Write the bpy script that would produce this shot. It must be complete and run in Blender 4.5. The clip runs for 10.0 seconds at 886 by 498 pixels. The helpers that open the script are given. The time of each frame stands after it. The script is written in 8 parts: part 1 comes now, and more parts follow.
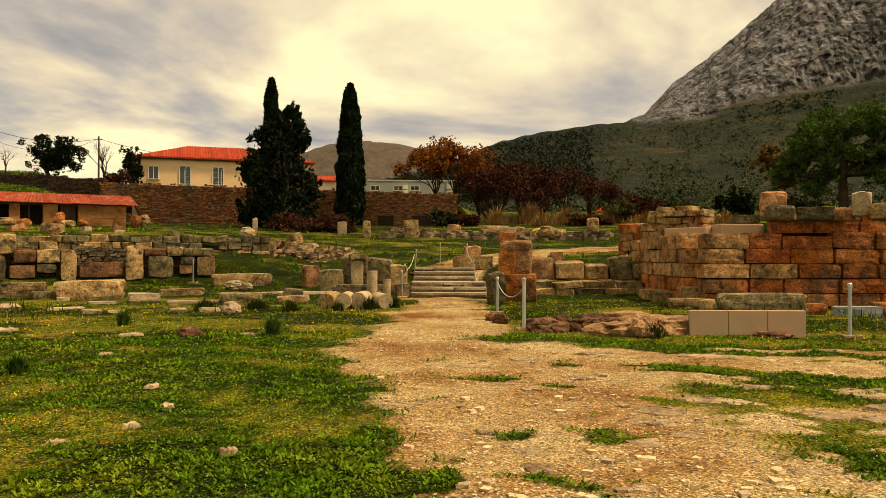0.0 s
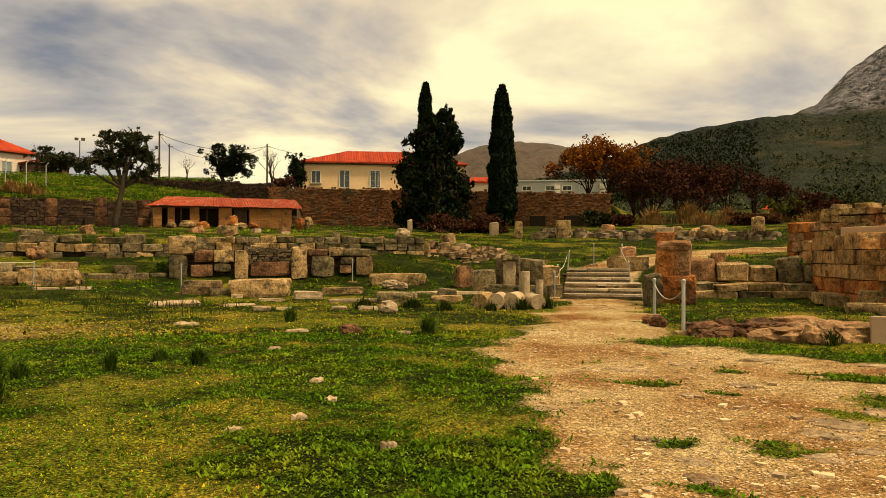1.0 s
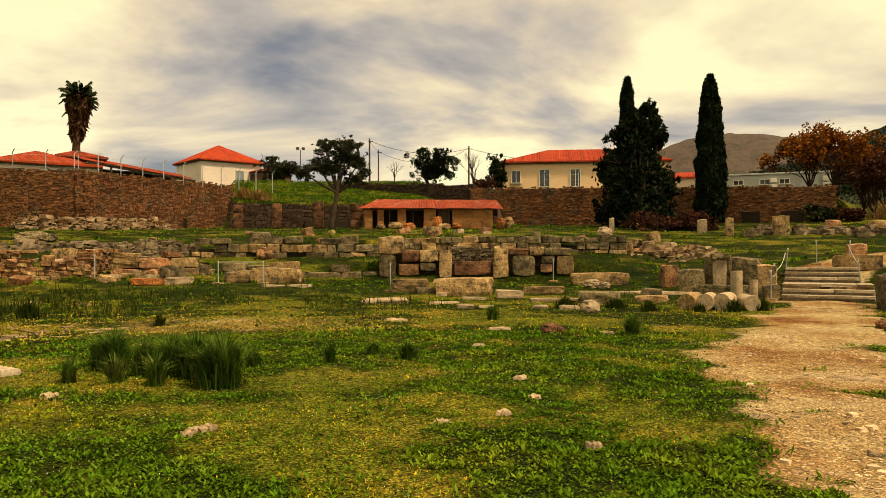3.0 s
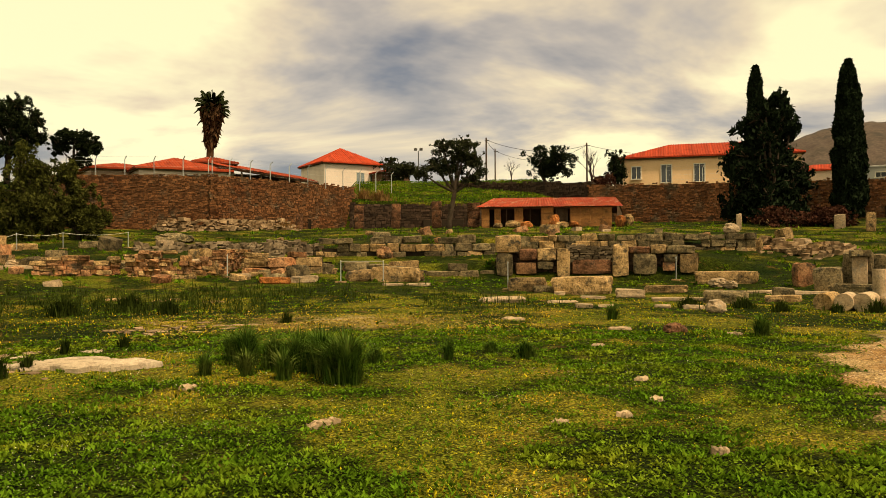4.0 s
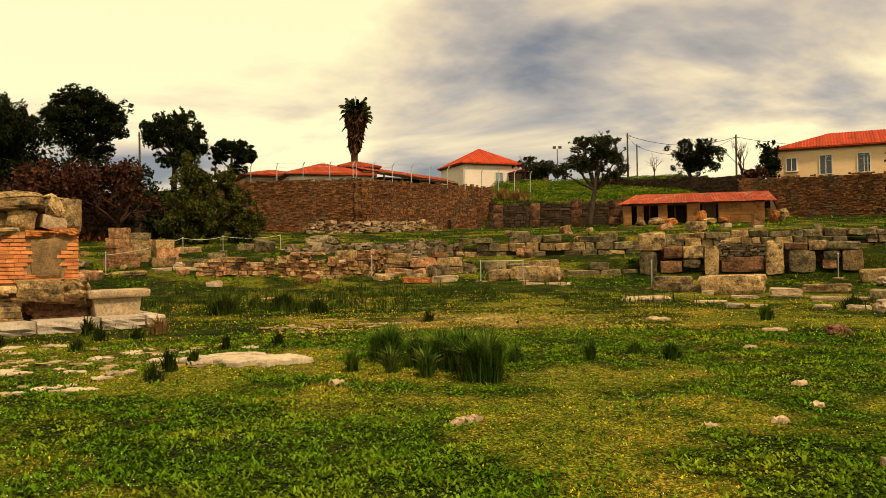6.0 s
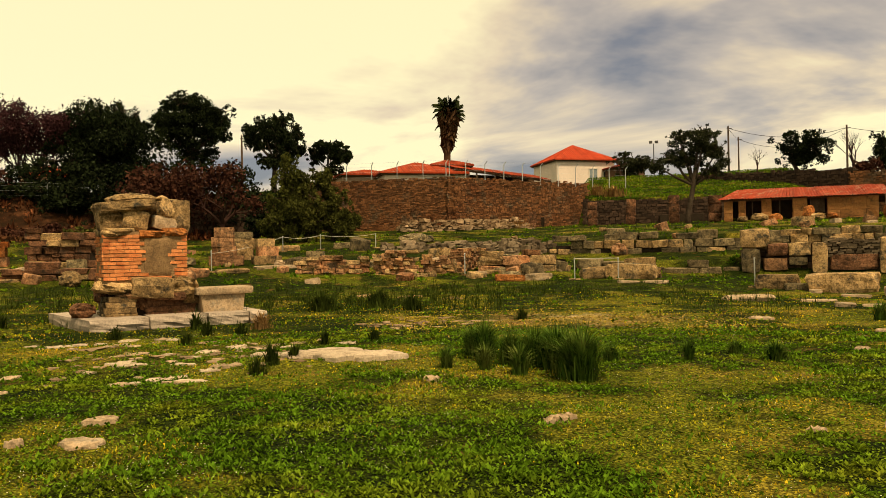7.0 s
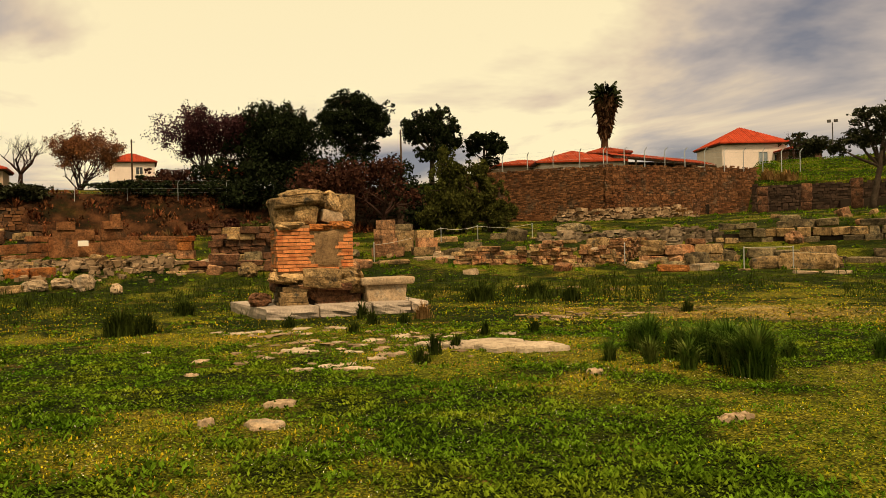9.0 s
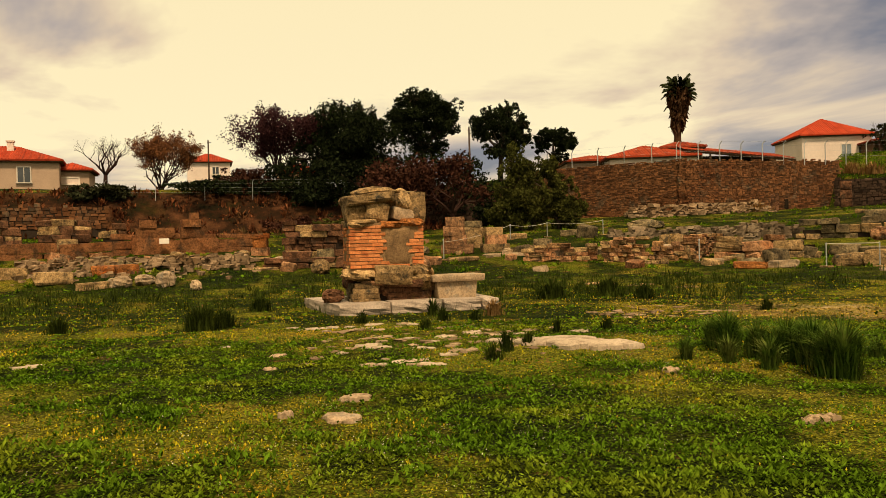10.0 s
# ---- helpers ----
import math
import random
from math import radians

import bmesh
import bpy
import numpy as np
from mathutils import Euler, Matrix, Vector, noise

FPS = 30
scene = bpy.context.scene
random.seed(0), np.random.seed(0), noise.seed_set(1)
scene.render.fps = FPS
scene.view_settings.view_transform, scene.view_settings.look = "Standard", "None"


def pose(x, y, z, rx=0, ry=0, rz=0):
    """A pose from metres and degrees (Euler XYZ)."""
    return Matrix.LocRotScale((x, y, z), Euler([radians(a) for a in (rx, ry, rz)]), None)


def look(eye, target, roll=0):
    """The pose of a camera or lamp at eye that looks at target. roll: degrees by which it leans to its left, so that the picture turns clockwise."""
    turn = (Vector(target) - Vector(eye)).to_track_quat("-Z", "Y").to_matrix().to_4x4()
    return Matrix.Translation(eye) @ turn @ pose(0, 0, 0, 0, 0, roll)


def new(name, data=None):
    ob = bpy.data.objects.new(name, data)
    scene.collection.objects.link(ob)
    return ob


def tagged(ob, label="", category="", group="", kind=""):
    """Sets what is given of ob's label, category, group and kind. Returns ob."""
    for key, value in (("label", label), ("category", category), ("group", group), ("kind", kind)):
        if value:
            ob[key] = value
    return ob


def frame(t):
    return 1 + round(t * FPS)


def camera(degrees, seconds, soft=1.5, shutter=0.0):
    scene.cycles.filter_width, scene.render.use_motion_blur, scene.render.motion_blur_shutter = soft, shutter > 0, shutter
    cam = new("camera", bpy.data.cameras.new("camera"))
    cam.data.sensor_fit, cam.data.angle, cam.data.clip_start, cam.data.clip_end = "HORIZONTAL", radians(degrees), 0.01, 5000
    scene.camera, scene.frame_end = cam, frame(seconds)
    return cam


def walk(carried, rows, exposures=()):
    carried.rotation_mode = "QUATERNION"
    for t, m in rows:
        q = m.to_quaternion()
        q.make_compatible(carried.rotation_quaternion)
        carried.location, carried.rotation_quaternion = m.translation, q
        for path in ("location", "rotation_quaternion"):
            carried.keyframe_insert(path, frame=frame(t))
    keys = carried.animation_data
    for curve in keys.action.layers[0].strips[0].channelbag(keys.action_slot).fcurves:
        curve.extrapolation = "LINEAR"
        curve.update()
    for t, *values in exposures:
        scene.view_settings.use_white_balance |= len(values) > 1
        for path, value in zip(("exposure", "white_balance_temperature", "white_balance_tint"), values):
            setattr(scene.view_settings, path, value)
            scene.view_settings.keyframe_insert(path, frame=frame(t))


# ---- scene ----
cam = camera(59.32, 10.0, soft=0.5)
# seconds, place, then turn to the left, tilt up and lean, in degrees
PATH = [
    (0.0, 0.000, 0.000, 1.500, 0.00, 0.40, 0.12),
    (0.5, -0.015, 0.004, 1.501, 7.02, 0.45, 0.15),
    (1.0, -0.034, -0.002, 1.501, 11.11, 0.41, 0.19),
    (1.5, -0.042, 0.001, 1.498, 14.73, 0.38, 0.11),
    (2.0, -0.048, -0.032, 1.494, 17.97, 0.40, 0.13),
    (2.5, -0.047, -0.046, 1.497, 21.63, 0.38, 0.05),
    (4.0, -0.041, -0.053, 1.495, 34.38, 0.28, -0.33),
    (4.5, -0.041, -0.061, 1.495, 38.17, 0.28, -0.57),
    (5.0, -0.040, -0.063, 1.491, 40.80, 0.30, -0.76),
    (6.5, -0.022, -0.070, 1.488, 47.60, 0.34, -0.94),
    (7.0, -0.001, -0.106, 1.488, 51.44, 0.31, -1.04),
    (7.5, -0.007, -0.108, 1.488, 53.23, 0.38, -1.09),
    (8.0, -0.028, -0.116, 1.490, 55.35, 0.33, -1.17),
    (8.5, -0.048, -0.124, 1.496, 59.76, 0.36, -1.30),
    (9.0, -0.059, -0.144, 1.500, 62.87, -0.16, -1.48),
    (9.5, -0.057, -0.180, 1.501, 65.46, -0.25, -1.53),
    (10.0, -0.051, -0.203, 1.500, 67.89, -0.25, -1.60),
]


def stand(x, y, z, turn, tilt, lean):
    way = Vector((-math.sin(radians(turn)) * math.cos(radians(tilt)), math.cos(radians(turn)) * math.cos(radians(tilt)), math.sin(radians(tilt))))
    return look(Vector((x, y, z)), Vector((x, y, z)) + way, lean)


walk(cam, [(row[0], stand(*row[1:])) for row in PATH], [(0.0, 0.33, 6500, 10), (6.5, 0.33, 6500, 10), (7.8, 0.12, 6550, 15), (10.0, 0.12, 6600, 17)])

# ---- sky and sun: a broken overcast, warm and soft ----
SUN_BEARING, SUN_HEIGHT = -98, 61
world = bpy.data.worlds.new("sky")
scene.world = world
world.use_nodes = True
wn, wl = world.node_tree.nodes, world.node_tree.links
wn.clear()


def wnode(kind, **values):
    n = wn.new(kind)
    for k, v in values.items():
        n.inputs[k].default_value = v
    return n


sky = wn.new("ShaderNodeTexSky")
sky.sky_type, sky.sun_disc = "NISHITA", False
sky.sun_elevation, sky.sun_rotation = radians(SUN_HEIGHT), radians(-SUN_BEARING)
coord = wn.new("ShaderNodeTexCoord")
split = wn.new("ShaderNodeSeparateXYZ")
wl.new(coord.outputs["Generated"], split.inputs[0])
lift = wn.new("ShaderNodeMath"); lift.operation = "MULTIPLY_ADD"; lift.inputs[1].default_value = 1.0; lift.inputs[2].default_value = 0.16
wl.new(split.outputs["Z"], lift.inputs[0])
floor_z = wn.new("ShaderNodeMath"); floor_z.operation = "MAXIMUM"; floor_z.inputs[1].default_value = 0.12
wl.new(lift.outputs[0], floor_z.inputs[0])
flat = []
for axis in "XY":
    q = wn.new("ShaderNodeMath"); q.operation = "DIVIDE"
    wl.new(split.outputs[axis], q.inputs[0]); wl.new(floor_z.outputs[0], q.inputs[1])
    flat.append(q)
plane = wn.new("ShaderNodeCombineXYZ")
wl.new(flat[0].outputs[0], plane.inputs[0]); wl.new(flat[1].outputs[0], plane.inputs[1])
clouds = wnode("ShaderNodeTexNoise", Scale=0.75, Detail=6.0, Roughness=0.54, Distortion=0.35)
wl.new(plane.outputs[0], clouds.inputs["Vector"])
ramp = wn.new("ShaderNodeValToRGB")
for pos, col in ((0.33, (0.21, 0.20, 0.195, 1)), (0.42, (0.55, 0.455, 0.335, 1)), (0.48, (0.88, 0.69, 0.40, 1)), (0.555, (1.2, 1.03, 0.53, 1))):
    e = ramp.color_ramp.elements.new(pos)
    e.color = col
ramp.color_ramp.elements.remove(ramp.color_ramp.elements[0])
ramp.color_ramp.elements.remove(ramp.color_ramp.elements[-1])
# the cloud bank is thickest in one quarter of the sky
quarter = wn.new("ShaderNodeVectorMath"); quarter.operation = "DOT_PRODUCT"
quarter.inputs[1].default_value = (-math.sin(radians(27)) * 0.96, math.cos(radians(27)) * 0.96, 0.28)
wl.new(coord.outputs["Generated"], quarter.inputs[0])
thick = wn.new("ShaderNodeMapRange"); thick.inputs["From Min"].default_value, thick.inputs["From Max"].default_value = 0.55, 1.0
thick.inputs["To Min"].default_value, thick.inputs["To Max"].default_value = 0.055, -0.012
wl.new(quarter.outputs["Value"], thick.inputs["Value"])
cover = wn.new("ShaderNodeMath"); cover.operation = "ADD"
wl.new(clouds.outputs["Fac"], cover.inputs[0]); wl.new(thick.outputs[0], cover.inputs[1])
# greyer towards the horizon
haze = wn.new("ShaderNodeMapRange"); haze.inputs["From Min"].default_value, haze.inputs["From Max"].default_value = 0.07, 0.21
haze.inputs["To Min"].default_value, haze.inputs["To Max"].default_value = -0.065, 0.0
wl.new(split.outputs["Z"], haze.inputs["Value"])
murk = wn.new("ShaderNodeMath"); murk.operation = "ADD"
wl.new(cover.outputs[0], murk.inputs[0]); wl.new(haze.outputs[0], murk.inputs[1])
wl.new(murk.outputs[0], ramp.inputs[0])
bg_sky, bg_cloud = wnode("ShaderNodeBackground", Strength=0.02), wnode("ShaderNodeBackground", Strength=0.70)
wl.new(sky.outputs[0], bg_sky.inputs[0]); wl.new(ramp.outputs[0], bg_cloud.inputs[0])
both, world_out = wn.new("ShaderNodeAddShader"), wn.new("ShaderNodeOutputWorld")
wl.new(bg_sky.outputs[0], both.inputs[0]); wl.new(bg_cloud.outputs[0], both.inputs[1]); wl.new(both.outputs[0], world_out.inputs[0])

sun = new("sun", bpy.data.lights.new("sun", "SUN"))
sun.data.energy, sun.data.angle, sun.data.color = 4.9, radians(7), (1.0, 0.77, 0.47)
sun.matrix_world = look((0, 0, 60), Vector((0, 0, 60)) - Vector((-math.sin(radians(SUN_BEARING)) * math.cos(radians(SUN_HEIGHT)), math.cos(radians(SUN_BEARING)) * math.cos(radians(SUN_HEIGHT)), math.sin(radians(SUN_HEIGHT)))))
scene.view_settings.exposure = 0.0


# ---- materials ----
def surface(name, tones, scale=1.0, rough=0.9, bump=0.3, grain=40.0, spread=0.25, island=False, metal=0.0, speck=0.35, stain=None, stretch=None, translucent=0.0, gloss=0.12, pits=0.0):
    """tones: colours laid out by a large noise; grain: the scale of the fine one; spread: how far single things differ in tone;
    stain: a colour that comes in patches."""
    m = bpy.data.materials.new(name)
    m.use_nodes = True
    n, l = m.node_tree.nodes, m.node_tree.links
    b = n["Principled BSDF"]
    b.inputs["Roughness"].default_value, b.inputs["Metallic"].default_value = rough, metal
    b.inputs["Specular IOR Level"].default_value = gloss
    geo = n.new("ShaderNodeNewGeometry")
    place = geo.outputs["Position"]
    if stretch:
        mp = n.new("ShaderNodeMapping"); mp.inputs["Scale"].default_value = stretch
        l.new(place, mp.inputs[0]); place = mp.outputs[0]
    big = n.new("ShaderNodeTexNoise"); big.inputs["Scale"].default_value = scale; big.inputs["Detail"].default_value = 5; big.inputs["Roughness"].default_value = 0.6
    fine = n.new("ShaderNodeTexNoise"); fine.inputs["Scale"].default_value = grain; fine.inputs["Detail"].default_value = 4; fine.inputs["Roughness"].default_value = 0.7
    l.new(place, big.inputs["Vector"]); l.new(place, fine.inputs["Vector"])
    r = n.new("ShaderNodeValToRGB")
    r.color_ramp.elements[0].position, r.color_ramp.elements[-1].position = 0.33, 0.67
    for i, c in enumerate(tones):
        if i == 0:
            r.color_ramp.elements[0].color = (*c, 1)
        elif i == len(tones) - 1:
            r.color_ramp.elements[-1].color = (*c, 1)
        else:
            r.color_ramp.elements.new(0.33 + 0.34 * i / (len(tones) - 1)).color = (*c, 1)
    l.new(big.outputs["Fac"], r.inputs[0])
    colour = r.outputs[0]
    if stain:
        patch = n.new("ShaderNodeTexNoise"); patch.inputs["Scale"].default_value = scale * 2.3; patch.inputs["Detail"].default_value = 6; patch.inputs["Roughness"].default_value = 0.7
        shift = n.new("ShaderNodeVectorMath"); shift.operation = "ADD"; shift.inputs[1].default_value = (31, 17, 5)
        l.new(place, shift.inputs[0]); l.new(shift.outputs[0], patch.inputs["Vector"])
        cut = n.new("ShaderNodeMapRange"); cut.inputs["From Min"].default_value, cut.inputs["From Max"].default_value = 0.52, 0.66
        l.new(patch.outputs["Fac"], cut.inputs["Value"])
        mix = n.new("ShaderNodeMix"); mix.data_type = "RGBA"; mix.inputs["B"].default_value = (*stain, 1)
        l.new(cut.outputs[0], mix.inputs["Factor"]); l.new(colour, mix.inputs["A"]); colour = mix.outputs["Result"]
    if pits:
        # weathering holes and cracks, at two sizes
        for k, (size, lo, hi) in enumerate(((2.6, 0.36, 0.60), (13.0, 0.34, 0.52))):
            hole = n.new("ShaderNodeTexNoise"); hole.inputs["Scale"].default_value = size; hole.inputs["Detail"].default_value = 5; hole.inputs["Roughness"].default_value = 0.68; hole.inputs["Distortion"].default_value = 0.6
            l.new(place, hole.inputs["Vector"])
            cutp = n.new("ShaderNodeMapRange"); cutp.inputs["From Min"].default_value, cutp.inputs["From Max"].default_value = lo, hi
            cutp.inputs["To Min"].default_value = 1 - pits
            l.new(hole.outputs["Fac"], cutp.inputs["Value"])
            dk = n.new("ShaderNodeMix"); dk.data_type, dk.blend_type = "RGBA", "MULTIPLY"; dk.inputs["Factor"].default_value = 1.0
            l.new(colour, dk.inputs["A"]); l.new(cutp.outputs[0], dk.inputs["B"]); colour = dk.outputs["Result"]
    # fine specks and the single thing's own tone
    value = n.new("ShaderNodeMapRange"); value.inputs["From Min"].default_value, value.inputs["From Max"].default_value = 0.25, 0.75
    value.inputs["To Min"].default_value, value.inputs["To Max"].default_value = 1 - speck, 1 + speck
    l.new(fine.outputs["Fac"], value.inputs["Value"])
    if island:
        own = geo.outputs["Random Per Island"]
    else:
        own = n.new("ShaderNodeObjectInfo").outputs["Random"]
    tone = n.new("ShaderNodeMapRange"); tone.inputs["To Min"].default_value, tone.inputs["To Max"].default_value = 1 - spread, 1 + spread
    l.new(own, tone.inputs["Value"])
    times = n.new("ShaderNodeMath"); times.operation = "MULTIPLY"
    l.new(value.outputs[0], times.inputs[0]); l.new(tone.outputs[0], times.inputs[1])
    hsv = n.new("ShaderNodeHueSaturation")
    l.new(colour, hsv.inputs["Color"]); l.new(times.outputs[0], hsv.inputs["Value"])
    l.new(hsv.outputs[0], b.inputs["Base Color"])
    if bump:
        h = n.new("ShaderNodeMath"); h.operation = "MULTIPLY_ADD"; h.inputs[1].default_value = 0.6
        l.new(fine.outputs["Fac"], h.inputs[0]); l.new(big.outputs["Fac"], h.inputs[2])
        bp = n.new("ShaderNodeBump"); bp.inputs["Strength"].default_value = min(1.0, bump); bp.inputs["Distance"].default_value = 0.13
        l.new(h.outputs[0], bp.inputs["Height"]); l.new(bp.outputs[0], b.inputs["Normal"])
    if translucent:
        tr, mx, out = n.new("ShaderNodeBsdfTranslucent"), n.new("ShaderNodeMixShader"), n["Material Output"]
        mx.inputs[0].default_value = translucent
        l.new(hsv.outputs[0], tr.inputs[0]); l.new(b.outputs[0], mx.inputs[1]); l.new(tr.outputs[0], mx.inputs[2]); l.new(mx.outputs[0], out.inputs[0])
    return m


LIMESTONE = surface("weathered_limestone", [(0.342, 0.209, 0.078), (0.478, 0.311, 0.138), (0.256, 0.161, 0.063)], 1.3, stain=(0.066, 0.059, 0.042), grain=22, bump=0.7, pits=0.62, speck=0.6, spread=0.36)
GREYSTONE = surface("lichened_limestone", [(0.143, 0.108, 0.056), (0.254, 0.190, 0.095), (0.100, 0.079, 0.041)], 1.6, stain=(0.045, 0.045, 0.032), grain=20, bump=0.7, pits=0.62, speck=0.6, spread=0.36)
PALESTONE = surface("pale_marble", [(0.330, 0.232, 0.133), (0.430, 0.312, 0.185)], 2.0, rough=0.7, stain=(0.251, 0.213, 0.152), grain=25, bump=0.35, spread=0.15, pits=0.35)
SANDSTONE = surface("orange_poros", [(0.400, 0.105, 0.016), (0.432, 0.165, 0.043), (0.332, 0.075, 0.009)], 0.55, stain=(0.154, 0.098, 0.056), grain=18, bump=0.7, pits=0.62, speck=0.6, spread=0.36)
MIXSTONE = surface("poros_and_limestone", [(0.572, 0.325, 0.163), (0.499, 0.185, 0.060), (0.428, 0.110, 0.027)], 0.22, stain=(0.119, 0.077, 0.045), grain=16, bump=0.8, spread=0.22, pits=0.62, speck=0.6)
REDSTONE = surface("reddish_rubble", [(0.360, 0.141, 0.053), (0.471, 0.251, 0.120), (0.264, 0.125, 0.053)], 1.0, stain=(0.084, 0.063, 0.038), grain=18, bump=0.7, pits=0.62, speck=0.6, spread=0.36)
RUBBLE = surface("rubble_masonry", [(0.098, 0.038, 0.014), (0.140, 0.061, 0.023), (0.075, 0.032, 0.012)], 0.35, island=True, spread=0.5, grain=9, stain=(0.076, 0.057, 0.034), bump=0.5)
DARKRUBBLE = surface("dark_rubble_masonry", [(0.037, 0.023, 0.014), (0.053, 0.032, 0.020), (0.028, 0.019, 0.011)], 0.4, island=True, spread=0.5, grain=12, bump=0.5)
MORTAR = surface("earth_mortar", [(0.020, 0.013, 0.008), (0.030, 0.021, 0.013)], 1.5, grain=30, bump=0.5)
BRICK = surface("fired_brick", [(0.446, 0.141, 0.043), (0.526, 0.203, 0.070), (0.367, 0.101, 0.030)], 3.0, spread=0.3, grain=50, bump=0.3)
PLASTER = surface("old_render", [(0.296, 0.185, 0.086), (0.233, 0.141, 0.065)], 2.5, grain=40, bump=0.5, pits=0.35)
CREAM = surface("cream_stone_panel", [(0.340, 0.225, 0.140), (0.383, 0.261, 0.170)], 1.5, spread=0.08, grain=60, speck=0.15, bump=0.15)
HOUSE_CREAM = surface("cream_house_paint", [(0.679, 0.452, 0.250), (0.734, 0.500, 0.294)], 0.6, spread=0.05, grain=8, speck=0.08, bump=0.05)
HOUSE_WHITE = surface("white_house_paint", [(0.605, 0.504, 0.420), (0.689, 0.580, 0.487)], 0.6, spread=0.05, grain=8, speck=0.1, bump=0.05)
HOUSE_GREY = surface("grey_beige_house_paint", [(0.353, 0.251, 0.175), (0.420, 0.303, 0.208)], 0.7, spread=0.05, grain=8, speck=0.1, bump=0.05)
TILES = surface("terracotta_roof_tiles", [(0.245, 0.023, 0.005), (0.283, 0.038, 0.013), (0.198, 0.019, 0.004)], 0.8, island=True, spread=0.3, grain=6, bump=0.3)
DARKTILES = surface("dark_old_roof_tiles", [(0.182, 0.022, 0.006), (0.238, 0.036, 0.011), (0.137, 0.019, 0.006)], 0.8, island=True, spread=0.3, grain=6, bump=0.3)
RUST = surface("rusty_sheet_metal", [(0.600, 0.077, 0.022), (0.432, 0.066, 0.024), (0.720, 0.127, 0.040)], 0.7, rough=0.55, stain=(0.60, 0.40, 0.27), grain=8, bump=0.2, island=True, spread=0.35, stretch=(2.2, 0.7, 1.0))
OCHRESTONE = surface("pale_ochre_poros", [(0.448, 0.223, 0.078), (0.526, 0.299, 0.125), (0.403, 0.157, 0.045)], 0.9, stain=(0.09, 0.07, 0.045), grain=16, bump=0.8, pits=0.62, speck=0.5, spread=0.25)
TANEARTH = surface("tan_eroded_earth", [(0.32, 0.17, 0.075), (0.40, 0.235, 0.115), (0.24, 0.115, 0.05)], 1.2, stain=(0.17, 0.10, 0.05), grain=20, bump=0.9, pits=0.4)
DARKPOROS = surface("brown_orange_poros", [(0.20, 0.070, 0.020), (0.25, 0.110, 0.042), (0.16, 0.055, 0.016)], 0.55, stain=(0.09, 0.055, 0.03), grain=18, bump=0.7, pits=0.55, speck=0.5, spread=0.3)
TIMBER = surface("dark_weathered_timber", [(0.06, 0.04, 0.025), (0.10, 0.07, 0.045)], 3, grain=30, gloss=0.0)
# near-black colour for the shade inside openings
VOID = surface("unlit_interior", [(0.02, 0.015, 0.01), (0.03, 0.022, 0.015)], 2, bump=0, gloss=0.0)
SHUTTER = surface("blue_grey_shutter_paint", [(0.13, 0.16, 0.17), (0.18, 0.21, 0.22)], 2, bump=0.1, speck=0.1)
FRAME = surface("pale_window_frame", [(0.55, 0.50, 0.42), (0.62, 0.57, 0.48)], 2, bump=0.05, speck=0.1)
METAL = surface("galvanised_steel", [(0.34, 0.36, 0.36), (0.46, 0.47, 0.46)], 4, rough=0.45, metal=0.6, grain=50, speck=0.15, bump=0.05, gloss=0.5)
DARKMETAL = surface("dark_iron", [(0.05, 0.045, 0.04), (0.08, 0.07, 0.06)], 4, rough=0.6, metal=0.3, bump=0.05, gloss=0.5)
ROPE = surface("pale_rope", [(0.40, 0.37, 0.30), (0.5, 0.46, 0.38)], 8, bump=0.1)
TUFTGRASS = surface("arching_tuft_grass", [(0.029, 0.065, 0.007), (0.063, 0.108, 0.013), (0.107, 0.129, 0.025)], 2.5, island=True, spread=0.6, grain=8, bump=0, translucent=0.2, gloss=0.0)
BARK = surface("dark_bark", [(0.035, 0.025, 0.018), (0.06, 0.045, 0.03)], 4, grain=25, bump=0.6, gloss=0.0)
TWIG = surface("bare_twigs", [(0.029, 0.015, 0.012), (0.045, 0.025, 0.018)], 1.5, grain=20, bump=0.1, island=True, gloss=0.0)
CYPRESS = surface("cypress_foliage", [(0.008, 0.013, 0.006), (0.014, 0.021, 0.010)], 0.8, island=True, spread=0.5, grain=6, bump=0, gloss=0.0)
PINE = surface("pine_foliage", [(0.034, 0.059, 0.012), (0.063, 0.098, 0.018)], 0.5, island=True, spread=0.5, grain=6, bump=0, translucent=0.15, gloss=0.0)
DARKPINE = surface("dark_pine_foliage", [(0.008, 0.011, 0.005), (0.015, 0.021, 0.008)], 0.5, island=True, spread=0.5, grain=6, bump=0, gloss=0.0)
OLIVE = surface("olive_foliage", [(0.020, 0.024, 0.011), (0.037, 0.040, 0.018)], 0.7, island=True, spread=0.5, grain=6, bump=0, gloss=0.0)
BUSH = surface("willow_green_foliage", [(0.034, 0.039, 0.008), (0.060, 0.062, 0.013)], 0.6, island=True, spread=0.5, grain=6, bump=0, translucent=0.15, gloss=0.0)
RUSSET = surface("russet_autumn_foliage", [(0.126, 0.038, 0.007), (0.176, 0.063, 0.010), (0.059, 0.024, 0.010)], 0.25, island=True, spread=0.5, grain=6, bump=0, translucent=0.15, gloss=0.0)
BROWNLEAF = surface("brown_dry_foliage", [(0.036, 0.015, 0.010), (0.057, 0.024, 0.014)], 0.4, island=True, spread=0.5, grain=6, bump=0, gloss=0.0)
PURPLELEAF = surface("purplish_twig_haze", [(0.034, 0.014, 0.016), (0.060, 0.026, 0.026)], 0.5, island=True, spread=0.5, grain=6, bump=0, gloss=0.0)
